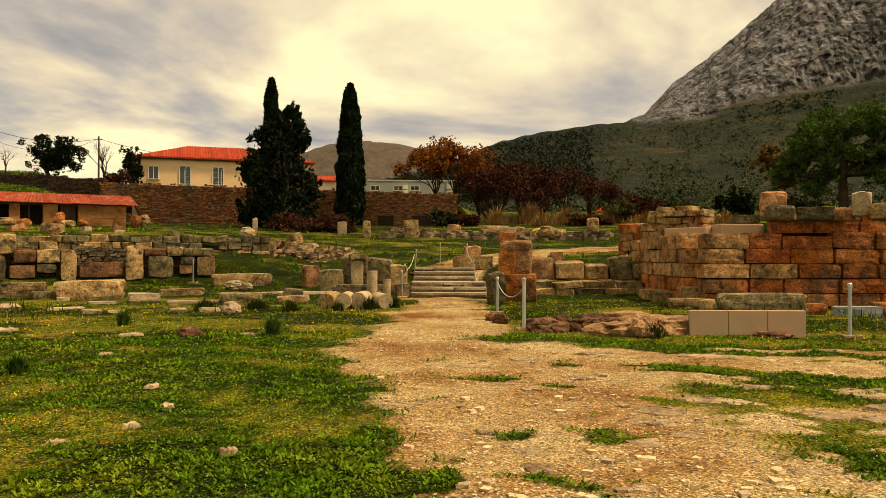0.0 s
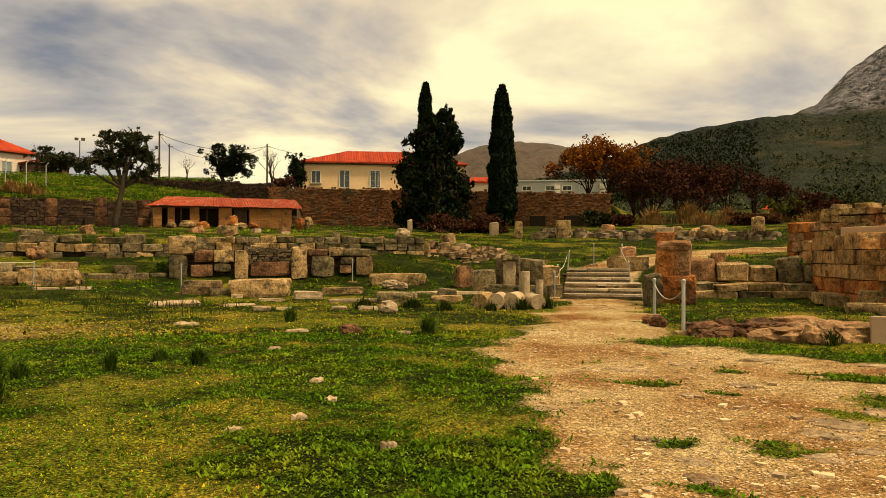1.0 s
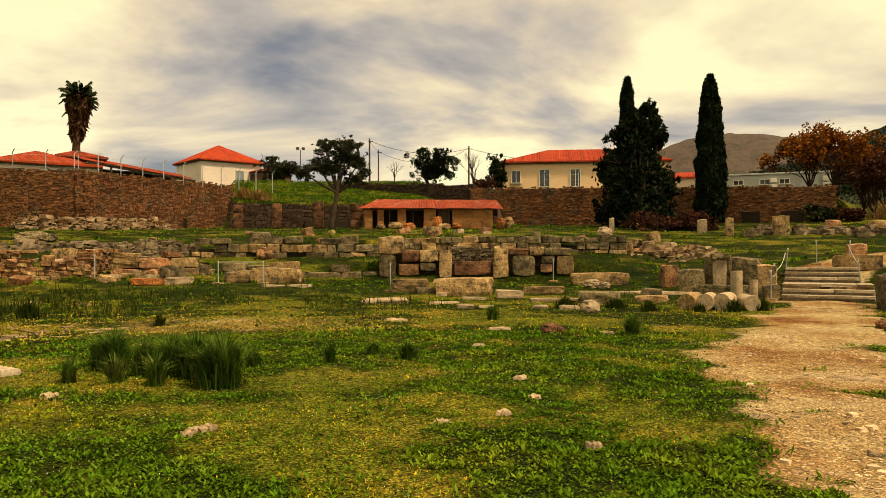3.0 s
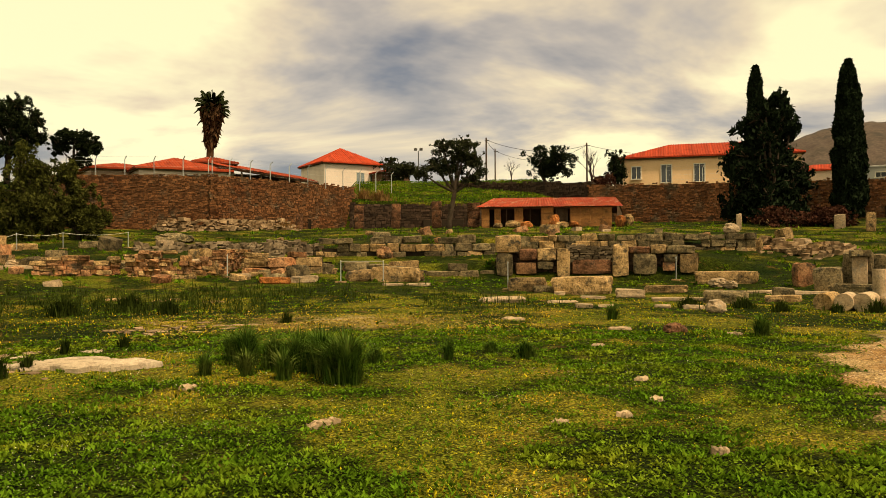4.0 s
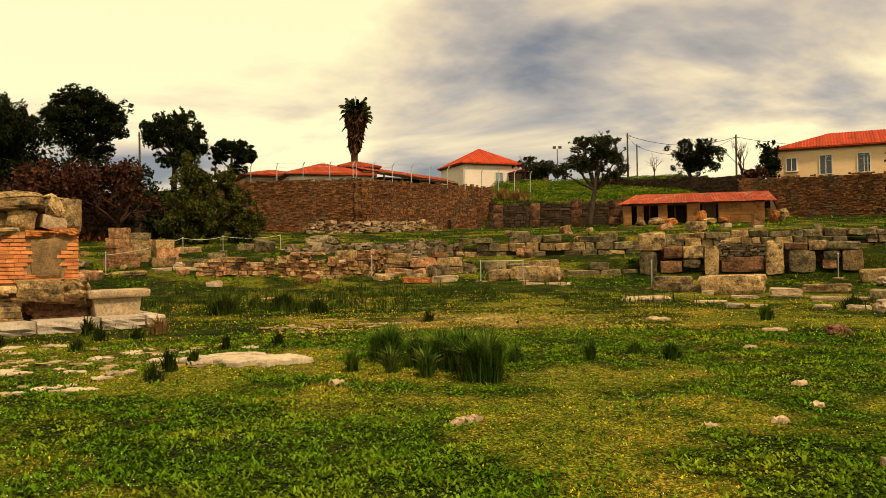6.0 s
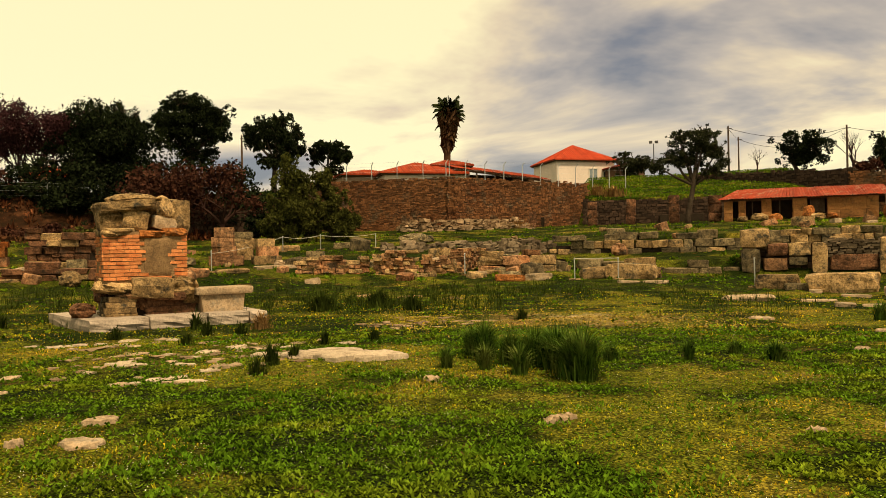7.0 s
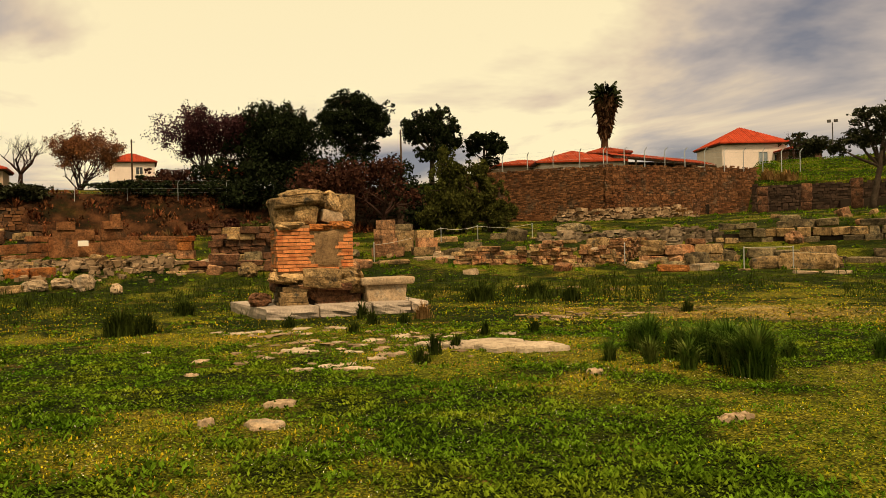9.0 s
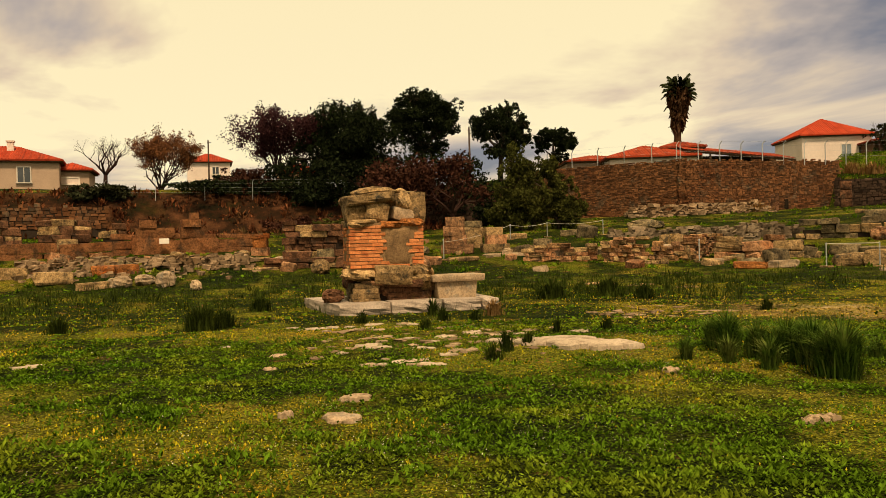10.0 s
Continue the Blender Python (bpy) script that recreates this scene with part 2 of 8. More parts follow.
REDSCRUB = surface("reddish_dry_scrub", [(0.060, 0.020, 0.009), (0.125, 0.045, 0.018), (0.045, 0.030, 0.012)], 0.5, island=True, spread=0.6, grain=4, speck=0.6, bump=0, gloss=0.0)
WALLCORE = surface("reddish_wall_earth", [(0.060, 0.032, 0.016), (0.095, 0.052, 0.026), (0.045, 0.026, 0.014)], 0.6, grain=14, bump=0.6)
PALM = surface("palm_fronds", [(0.015, 0.021, 0.008), (0.026, 0.031, 0.012)], 2, island=True, spread=0.4, grain=10, bump=0, gloss=0.0)
THATCH = surface("dead_palm_fronds", [(0.052, 0.027, 0.014), (0.080, 0.044, 0.022)], 2, island=True, spread=0.4, grain=12, bump=0.2, gloss=0.0)
WEEDS = surface("low_green_weeds", [(0.038, 0.089, 0.004), (0.070, 0.126, 0.006), (0.141, 0.167, 0.010)], 0.7, island=True, spread=0.6, grain=4, bump=0, speck=0.7, translucent=0.25, gloss=0.0)
TURF = surface("yellowish_short_turf", [(0.197, 0.215, 0.006), (0.344, 0.280, 0.010), (0.520, 0.326, 0.019)], 0.5, island=True, spread=0.5, grain=6, bump=0, speck=0.7, translucent=0.25, gloss=0.0)
DRYTURF = surface("flattened_yellow_turf", [(0.137, 0.112, 0.017), (0.236, 0.166, 0.034), (0.275, 0.176, 0.054)], 0.7, island=True, spread=0.4, grain=5, bump=0, speck=0.3, gloss=0.0)
BROWNSTONE = surface("brown_weathered_block", [(0.151, 0.069, 0.032), (0.204, 0.097, 0.047), (0.106, 0.049, 0.024)], 1.2, stain=(0.059, 0.042, 0.027), grain=18, bump=0.7, pits=0.62, speck=0.6, spread=0.36)
TALLGRASS = surface("tall_dark_grass", [(0.023, 0.035, 0.006), (0.045, 0.060, 0.009)], 0.8, island=True, spread=0.5, grain=8, bump=0, translucent=0.2, gloss=0.0)
DRYGRASS = surface("dry_grass", [(0.202, 0.108, 0.034), (0.269, 0.161, 0.060)], 1.5, island=True, spread=0.4, grain=8, bump=0, gloss=0.0)
PETALS = surface("white_petals", [(0.521, 0.504, 0.336), (0.630, 0.613, 0.462)], 3, island=True, spread=0.2, bump=0)
ROPEWIRE = surface("black_cable", [(0.02, 0.02, 0.02), (0.03, 0.03, 0.03)], 3, bump=0)
PREFAB = surface("white_metal_cladding", [(0.336, 0.336, 0.316), (0.376, 0.370, 0.343)], 0.8, rough=0.5, spread=0.05, speck=0.06, bump=0.03, gloss=0.5)
GLASS = surface("dark_window_glass", [(0.03, 0.035, 0.04), (0.05, 0.055, 0.06)], 1, rough=0.08, speck=0.05, bump=0, gloss=0.5)
# ---- the lie of the land: bearings in degrees to the left of the first view, distances in metres ----
def at(bearing, d, z=0.0):
    return Vector((-d * math.sin(radians(bearing)), d * math.cos(radians(bearing)), z))


KNOTS = [0, 22, 27, 29.5, 31, 34, 34.8, 38, 38.8, 45, 51, 55, 60, 66, 80]
LOW = {
    -60: [0, 0, 0, 0.4, 0.9, 1.9, 2.0, 2.2, 2.2, 2.8, 3.6, 4.0, 4.4, 4.9, 6.0],
    -20: [0, 0, 0, 0.4, 0.9, 1.8, 1.9, 2.1, 2.1, 2.7, 3.3, 3.7, 4.2, 4.7, 5.8],
    -13: [0, 0, 0, 0.2, 0.8, 1.3, 1.35, 1.55, 1.6, 2.0, 2.7, 3.1, 3.7, 4.2, 5.5],
    -4: [0, 0, 0, 0.35, 0.95, 1.2, 1.25, 1.45, 1.5, 2.0, 2.6, 3.0, 3.5, 4.0, 5.2],
    3: [0, 0, 0, 0.35, 0.9, 1.15, 1.2, 1.45, 1.5, 2.1, 2.65, 3.0, 3.5, 3.95, 5],
    10: [0, 0, 0, 0.1, 0.25, 0.6, 0.65, 1.2, 1.3, 2.2, 2.7, 3.05, 3.5, 3.9, 5],
    19: [0, 0, 0, 0.05, 0.1, 0.3, 1.55, 1.65, 2.2, 2.65, 3.0, 3.25, 3.6, 3.9, 5],
    29: [0, 0, 0, 0.1, 0.15, 0.35, 1.15, 1.4, 2.2, 2.65, 3.0, 3.3, 3.5, 3.7, 5],
    37: [0, 0, 0.1, 0.25, 0.3, 0.5, 0.9, 1.35, 2.1, 2.6, 3.0, 3.2, 3.4, 3.7, 5],
    43: [0, 0, 0.12, 0.3, 0.4, 0.7, 0.85, 1.3, 1.6, 2.3, 2.8, 3.1, 3.3, 3.7, 5],
    60: [0, 0, 0.15, 0.3, 0.45, 0.8, 0.9, 1.4, 1.5, 2.1, 2.6, 3.0, 3.3, 3.7, 5],
    85: [0, 0, 0.2, 0.4, 0.7, 1.15, 1.2, 1.5, 1.55, 2.1, 2.5, 2.9, 3.3, 3.7, 5],
    120: [0, 0, 0.2, 0.4, 0.7, 1.15, 1.2, 1.5, 1.55, 2.1, 2.5, 2.9, 3.3, 3.7, 5],
}
# bearing: where the ground steps up behind a retaining wall or bank, to what level, over what width, and its slope above
STEP = [(-60, 75, 5.6, 6, 0.1), (-2, 70, 4.6, 6, 0.1), (-0.8, 66.5, 6.3, 1.0, 0.05), (22.6, 66.5, 6.9, 1.0, 0.05), (24.2, 64.5, 5.0, 1.5, 0.2), (27.8, 63, 5.4, 0.8, 0.215), (40.8, 63.3, 5.5, 0.8, 0.2),
        (41.6, 65.3, 6.8, 0.8, 0.05), (50.9, 59.1, 6.8, 0.8, 0.05), (57, 61.0, 6.8, 0.8, 0.03), (61, 62.3, 6.8, 0.8, 0.03), (62.2, 58.5, 6.6, 2.0, 0.03), (66, 56, 6.0, 3, 0.05), (75, 54, 5.3, 3.5, 0.1), (120, 54, 5.3, 3.5, 0.1)]


def terrain(x, y):
    """Height of the ground, for arrays of places."""
    x, y = np.asarray(x, float), np.asarray(y, float)
    d, b = np.hypot(x, y), np.degrees(np.arctan2(-x, y))
    keys = sorted(LOW)
    table = np.array([[np.interp(np.minimum(d, 80), KNOTS, LOW[k])] for k in keys]).reshape(len(keys), *d.shape)
    b2 = np.clip(b, keys[0], keys[-1])
    j = np.clip(np.searchsorted(keys, b2) - 1, 0, len(keys) - 2)
    k0, k1 = np.array(keys)[j], np.array(keys)[j + 1]
    u = (b2 - k0) / (k1 - k0)
    low = np.take_along_axis(table, j[None], 0)[0] * (1 - u) + np.take_along_axis(table, j[None] + 1, 0)[0] * u
    sb, sd, sh, sw, sl = np.array(STEP).T
    edge, high, wide = np.interp(b2, sb, sd), np.interp(b2, sb, sh), np.interp(b2, sb, sw)
    s = np.clip((d - edge) / wide, 0, 1)
    upper = high + np.interp(b2, sb, sl) * np.clip(d - edge, 0, 16)
    z = low * (1 - s) + np.maximum(upper, low) * s
    away = np.clip((np.abs(b - 22) - 100) / 40, 0, 1)       # behind the camera the field lies flat
    z = z * (1 - away) * np.clip(1 - (d - 150) / 1200, 0.0, 1)
    bumps = 0.02 * np.sin(x * 1.7 + 0.6 * y) * np.sin(y * 1.3 - 0.4 * x) + 0.015 * np.sin(x * 3.9 - y * 2.3)
    return z + bumps * np.clip((d - 3) / 3, 0, 1)


def ground_z(x, y):
    return float(terrain(np.array([x]), np.array([y]))[0])


def on(bearing, d, up=0.0):
    p = at(bearing, d)
    p.z = ground_z(p.x, p.y) + up
    return p


# ---- small builders ----
def link(name, me, mat, parent=None, label=""):
    me.materials.append(mat) if not me.materials else None
    ob = new(name, me)
    if parent:
        ob.parent = parent
    if label:
        ob["label"] = label
    return ob


def part(name, bm, mat, parent=None, label="", smooth=False):
    me = bpy.data.meshes.new(name)
    bm.to_mesh(me)
    bm.free()
    if smooth:
        me.polygons.foreach_set("use_smooth", [True] * len(me.polygons))
    return link(name, me, mat, parent, label)


def raw(name, verts, faces, mat, parent=None, label="", smooth=False):
    me = bpy.data.meshes.new(name)
    me.from_pydata(np.asarray(verts).tolist(), [], np.asarray(faces).tolist() if not isinstance(faces, list) else faces)
    if smooth:
        me.polygons.foreach_set("use_smooth", [True] * len(me.polygons))
    me.update()
    return link(name, me, mat, parent, label)


def empty(name, label, category, m, group=""):
    ob = new(name)
    ob.empty_display_size = 0.2
    ob.matrix_basis = m
    return tagged(ob, label, category, group)


def box(bm, size, centre=(0, 0, 0), turn=None, bevel=0.0):
    made = bmesh.ops.create_cube(bm, size=1.0)["verts"]
    m = Matrix.Translation(centre) @ (turn if turn else Matrix()) @ Matrix.Diagonal((*size, 1))
    bmesh.ops.transform(bm, matrix=m, verts=made)
    if bevel:
        edges = {e for v in made for e in v.link_edges}
        bmesh.ops.bevel(bm, geom=list(edges), offset=bevel, segments=2, affect="EDGES", profile=0.6)


def tube(bm, points, radii, sides=6, cap=True):
    """A tapered tube through the points."""
    rings = []
    for i, p in enumerate(points):
        p = Vector(p)
        way = (Vector(points[min(i + 1, len(points) - 1)]) - Vector(points[max(i - 1, 0)])).normalized()
        side = way.cross(Vector((0.31, 0.17, 0.9) if abs(way.z) < 0.8 else (1, 0.2, 0))).normalized()
        up = way.cross(side)
        rings.append([bm.verts.new(p + radii[i] * (math.cos(2 * math.pi * k / sides) * side + math.sin(2 * math.pi * k / sides) * up)) for k in range(sides)])
    for a, b in zip(rings, rings[1:]):
        for k in range(sides):
            bm.faces.new((a[k], a[(k + 1) % sides], b[(k + 1) % sides], b[k]))
    if cap:
        bm.faces.new(rings[0][::-1])
        bm.faces.new(rings[-1])


def rough_block(name, seed, cuts=1, wear=0.09, corner=0.35, wobble=0.05, rough=0.0):
    """A worn stone block that fills the unit cube, with its corners knocked off."""
    bm = bmesh.new()
    bmesh.ops.create_cube(bm, size=1.0)
    bmesh.ops.subdivide_edges(bm, edges=bm.edges[:], cuts=cuts, use_grid_fill=True)
    rnd = random.Random(seed)
    off = Vector((rnd.random() * 90, rnd.random() * 90, rnd.random() * 90))
    tilt = Vector((rnd.uniform(-1, 1), rnd.uniform(-1, 1), rnd.uniform(-1, 1))) * wobble
    for v in bm.verts:
        c = v.co * 2
        outer = sorted(abs(a) for a in c)
        edge = max(0, outer[1] - 0.45) / 0.55 + corner * max(0, outer[0] - 0.45) / 0.55
        shrink = 1 - wear * edge * (0.55 + 0.9 * (noise.noise(v.co * 2.1 + off) + 0.5))
        v.co = v.co * shrink + noise.noise_vector(v.co * 1.7 + off) * wobble + 0.5 * noise.noise_vector(v.co * 5.3 + off) * wobble + rough * noise.noise_vector(v.co * 11 + off)
        v.co.z += tilt.x * v.co.x * 0.6
        v.co.x *= 1 + tilt.y * v.co.z
    me = bpy.data.meshes.new(name)
    bm.to_mesh(me)
    bm.free()
    me.update()
    return me


def hewn_block(name, seed, chamfer, jitter):
    """A squared block in the unit cube: chamfered edges, uneven planes."""
    rnd = random.Random(seed)
    bm = bmesh.new()
    bmesh.ops.create_cube(bm, size=1.0)
    for v in bm.verts:
        v.co += Vector((rnd.uniform(-1, 1), rnd.uniform(-1, 1), rnd.uniform(-1, 1))) * jitter
    bmesh.ops.bevel(bm, geom=bm.edges[:], offset=chamfer, segments=1, affect="EDGES", profile=0.5)
    for v in bm.verts:
        v.co += Vector((rnd.uniform(-1, 1), rnd.uniform(-1, 1), rnd.uniform(-1, 1))) * chamfer * 0.4
    me = bpy.data.meshes.new(name)
    bm.to_mesh(me)
    bm.free()
    return me


SMALL = [hewn_block("stone", i, 0.035, 0.02) for i in range(16)]
CHUNK = [hewn_block("stone", 130 + i, 0.075, 0.075) for i in range(20)]
LARGE = [rough_block("stone_block", 50 + i, 4, 0.085, 0.5, 0.045, 0.014) for i in range(10)]
BOULDER = [rough_block("boulder", 90 + i, 5, 0.30, 0.8, 0.13, 0.035) for i in range(8)]
ROUGH = [rough_block("stone", 170 + i, 4, 0.06, 0.5, 0.03, 0.03) for i in range(12)]
ASHLAR = [rough_block("stone", 230 + i, 4, 0.028, 0.5, 0.012, 0.014) for i in range(14)]


def flagstone(name, seed):
    """A thin slab in the unit cube with a jagged outline and an uneven top."""
    rnd = random.Random(seed)
    bm = bmesh.new()
    k = 15
    spans = [0.5 * rnd.uniform(0.68, 1.0) * (0.7 if rnd.random() < 0.2 else 1.0) for _ in range(k)]
    rings = []
    for z, scale in ((-0.5, 1.02), (0.2, 1.0), (0.42, 0.94), (0.5, 0.6)):
        rings.append([bm.verts.new((math.cos(6.2832 * i / k) * r * scale, math.sin(6.2832 * i / k) * r * scale, z + (rnd.uniform(-0.14, 0.1) if z > 0 else 0))) for i, r in enumerate(spans)])
    for a, b in zip(rings, rings[1:]):
        for i in range(k):
            bm.faces.new((a[i], a[(i + 1) % k], b[(i + 1) % k], b[i]))
    bm.faces.new(rings[-1])
    me = bpy.data.meshes.new(name)
    bm.to_mesh(me)
    bm.free()
    return me


FLAG = [flagstone("flat_stone", 400 + i) for i in range(14)]
pool = {}


def stone_mesh(kind, i, mat):
    key = (id(kind), i % len(kind), mat.name)
    if key not in pool:
        me = kind[i % len(kind)].copy()
        me.materials.clear()
        me.materials.append(mat)
        if kind is not SMALL:
            me.polygons.foreach_set("use_smooth", [False] * len(me.polygons))
        pool[key] = me
    return pool[key]


def lay(name, kind, i, mat, centre, size, turn, parent=None):
    ob = new(name, stone_mesh(kind, i, mat))
    m = Matrix.Translation(centre) @ Euler(turn).to_matrix().to_4x4() @ Matrix.Diagonal((*size, 1))
    if parent:
        ob.parent = parent
    ob.matrix_basis = m
    return ob


def loose(name, label, category, mat, bearing, d, w, h, depth, yaw=0.0, kind=None, tilt=(0.0, 0.0), sink=0.04, seed=0, group="", up=0.0):
    """A stone of its own that lies on the ground; yaw is against the line of sight."""
    p = on(bearing, d + depth * 0.4)
    kind = LARGE if kind is None else kind
    ob = lay(name, kind, seed, mat, (p.x, p.y, p.z + h / 2 - sink + up), (w, depth, h + sink), (radians(tilt[0]), radians(tilt[1]), radians(bearing + yaw)))
    return tagged(ob, label, category, group)


def coursed(name, label, a, b, z0, heights, thick, mats, lengths=(0.6, 1.2), ragged=0.35, seed=1, core=MORTAR, proud=0.04, piece="stone", kind=None, split=0.0):
    """A wall of laid blocks from a to b (plan), each block an object under the wall's earth core."""
    rnd = random.Random(seed)
    kind = SMALL if kind is None else kind
    wild = 1.0 if kind is CHUNK else 0.0
    a, b = Vector(a[:2]), Vector(b[:2])
    run, way = (b - a).length, (b - a).normalized()
    yaw = math.atan2(way.y, way.x)
    top = z0 + sum(heights[:-1]) if len(heights) > 1 else z0 + heights[0] * 0.8
    bm = bmesh.new()
    low = z0 - 0.5
    peak = top - 0.05 - 0.15 * wild
    box(bm, (run - 0.3, thick * 0.6, peak - low), (run / 2, 0, (peak + low) / 2 - z0))
    wall = part(name, bm, core)
    wall.matrix_basis = Matrix.Translation((a.x, a.y, z0)) @ Matrix.Rotation(yaw, 4, "Z")
    tagged(wall, label, "wall")
    z = 0.0
    for row, h in enumerate(heights):
        s = -rnd.uniform(0, 0.15)
        while s < run - 0.1:
            L = min(rnd.uniform(*lengths), run - s + 0.1)
            if run - s - L < lengths[0] * 0.5:
                L = run - s
            last = row == len(heights) - 1
            if not (last and rnd.random() < ragged) and not (kind is CHUNK and rnd.random() < 0.025):
                hh = h * (rnd.uniform(0.75, 1.15) if last else 1.0)
                halves = 2 if rnd.random() < split and not last else 1
                for q in range(halves):
                    m, hq = rnd.choice(mats(row, s) if callable(mats) else mats), hh / halves
                    lay(piece, kind, rnd.randrange(99), m, (s + L / 2, rnd.uniform(-proud, proud), z + hq * (q + 0.5)), ((L - 0.006) * rnd.uniform(0.96 - 0.04 * wild, 1.0 + 0.03 * wild), thick * rnd.uniform(0.92 - 0.1 * wild, 1.05 + 0.12 * wild), (hq - 0.004) * rnd.uniform(0.95 - 0.04 * wild, 1.0 + 0.08 * wild)),
                        (rnd.uniform(-0.02, 0.02) * (1 + 2 * wild), rnd.uniform(-0.015, 0.015) * (4 if last else 1 + 2 * wild), rnd.choice((0, math.pi)) + rnd.uniform(-0.03, 0.03) * (1 + 2 * wild)), wall)
            s += L
        z += h
    return wall


def boxes_mesh(centres, sizes, yaws, jitter, rng):
    """Many small stones as one run of vertices and faces."""
    n = len(centres)
    unit = np.array([[-1, -1, -1], [1, -1, -1], [1, 1, -1], [-1, 1, -1], [-1, -1, 1], [1, -1, 1], [1, 1, 1], [-1, 1, 1]]) / 2
    v = unit[None] * sizes[:, None] * (1 + rng.uniform(-jitter, jitter, (n, 8, 3)))
    c, s = np.cos(yaws)[:, None], np.sin(yaws)[:, None]
    v = np.stack([v[..., 0] * c - v[..., 1] * s, v[..., 0] * s + v[..., 1] * c, v[..., 2]], -1) + centres[:, None]
    f = np.array([[0, 3, 2, 1], [4, 5, 6, 7], [0, 1, 5, 4], [1, 2, 6, 5], [2, 3, 7, 6], [3, 0, 4, 7]])
    return v.reshape(-1, 3), (f[None] + 8 * np.arange(n)[:, None, None]).reshape(-1, 4)


def rubble_wall(name, label, a, b, z0, z1a, z1b, thick, mat, stone=(0.22, 0.5), course=0.2, seed=1, core=MORTAR):
    """A wall of small stones: an earth core faced on both sides with stones too many to count."""
    rng = np.random.default_rng(seed)
    a, b = Vector(a[:2]), Vector(b[:2])
    run, way = (b - a).length, (b - a).normalized()
    yaw = math.atan2(way.y, way.x)
    bm = bmesh.new()
    box(bm, (run, thick - 0.05, 1.0), (run / 2, 0, 0.5))
    for v in bm.verts:
        topz = (z1a + (z1b - z1a) * v.co.x / run) - 0.08
        v.co.z = (topz - z0) if v.co.z > 0.5 else -0.6
    wall = tagged(part(name, bm, core), label, "wall")
    wall.matrix_basis = Matrix.Translation((a.x, a.y, z0)) @ Matrix.Rotation(yaw, 4, "Z")
    C, S = [], []
    for side in ((-1,) if name == "retaining_wall" else (-1, 1)):
        z = -0.1
        while z < max(z1a, z1b) - z0:
            h = course * rng.uniform(0.75, 1.3)
            s = -rng.uniform(0, 0.2)
            while s < run:
                L = rng.uniform(*stone)
                if z + h * 0.6 < (z1a + (z1b - z1a) * min(1, max(0, s / run))) - z0 + rng.uniform(-0.06, 0.1):
                    C.append((s + L / 2, side * (thick / 2 - 0.055 + rng.uniform(-0.012, 0.02)), z + h / 2 + rng.uniform(-0.03, 0.03)))
                    S.append((L * rng.uniform(0.72, 0.96), 0.15, h * rng.uniform(0.7, 1.05)))
                s += L
            z += h
    v, f = boxes_mesh(np.array(C), np.array(S), rng.uniform(-0.05, 0.05, len(C)), 0.26, rng)
    tagged(raw("facing_stones", v, f, mat, wall), kind="stuff")
    return wall


# ---- growth ----
def leaves(points, size, rng, stretch=1.0, up=0.0, outward=None):
    """Small leaf sprays at the points: four-cornered, folded at random."""
    n = len(points)
    a = rng.normal(size=(n, 3)); a[:, 2] += up
    if outward is not None:
        a += outward
    a /= np.linalg.norm(a, axis=1, keepdims=True)
    b = np.cross(a, rng.normal(size=(n, 3)))
    b /= np.linalg.norm(b, axis=1, keepdims=True) + 1e-9
    s = (size * rng.uniform(0.55, 1.35, n))[:, None]
    v = np.stack([points - a * s * stretch * 0.5, points + b * s * 0.45, points + a * s * stretch * 0.6, points - b * s * 0.45], 1)
    return v.reshape(-1, 3), np.arange(4 * n).reshape(-1, 4)


def fill(clumps, n, rng, shell=0.55):
    """Points inside ellipsoids (centre, radii), more of them near the skins."""
    clumps = np.array(clumps, float)
    vol = clumps[:, 3] * clumps[:, 4] * clumps[:, 5]
    pick = rng.choice(len(clumps), n, p=vol ** 0.75 / (vol ** 0.75).sum())
    d = rng.normal(size=(n, 3))
    d /= np.linalg.norm(d, axis=1, keepdims=True)
    r = shell + (0.98 - shell) * rng.random(n) ** 0.7 + 0.22 * np.abs(rng.normal(size=n)) * (rng.random(n) < 0.3)
    return clumps[pick, :3] + d * r[:, None] * clumps[pick, 3:]


def fork(bm, p, way, length, radius, depth, rnd, tips, spread=0.6, sides=5, droop=0.0, thin=0.62):
    """A limb that bends and divides."""
    pts, rad = [Vector(p)], [radius]
    d = Vector(way).normalized()
    for i in range(3):
        d = (d + Vector((rnd.uniform(-1, 1), rnd.uniform(-1, 1), rnd.uniform(-0.6, 0.8) - droop)) * 0.22).normalized()
        pts.append(pts[-1] + d * length / 3)
        rad.append(radius * (1 - 0.35 * (i + 1) / 3))
    if depth > 1:
        tube(bm, pts, rad, sides, cap=False)
    else:
        tube(bm, [pts[0], pts[3]], [rad[0], rad[3]], 3, cap=False)
    tips.append(pts[-1])
    if depth > 0:
        for k in range(rnd.choice((2, 3))):
            side = Vector((rnd.uniform(-1, 1), rnd.uniform(-1, 1), rnd.uniform(-0.35, 0.75) - droop))
            fork(bm, pts[rnd.choice((2, 3))], d + side * spread * 1.5, length * rnd.uniform(0.6, 0.85), rad[-1] * thin * 1.3, depth - 1, rnd, tips, spread, max(3, sides - 1), droop, thin)


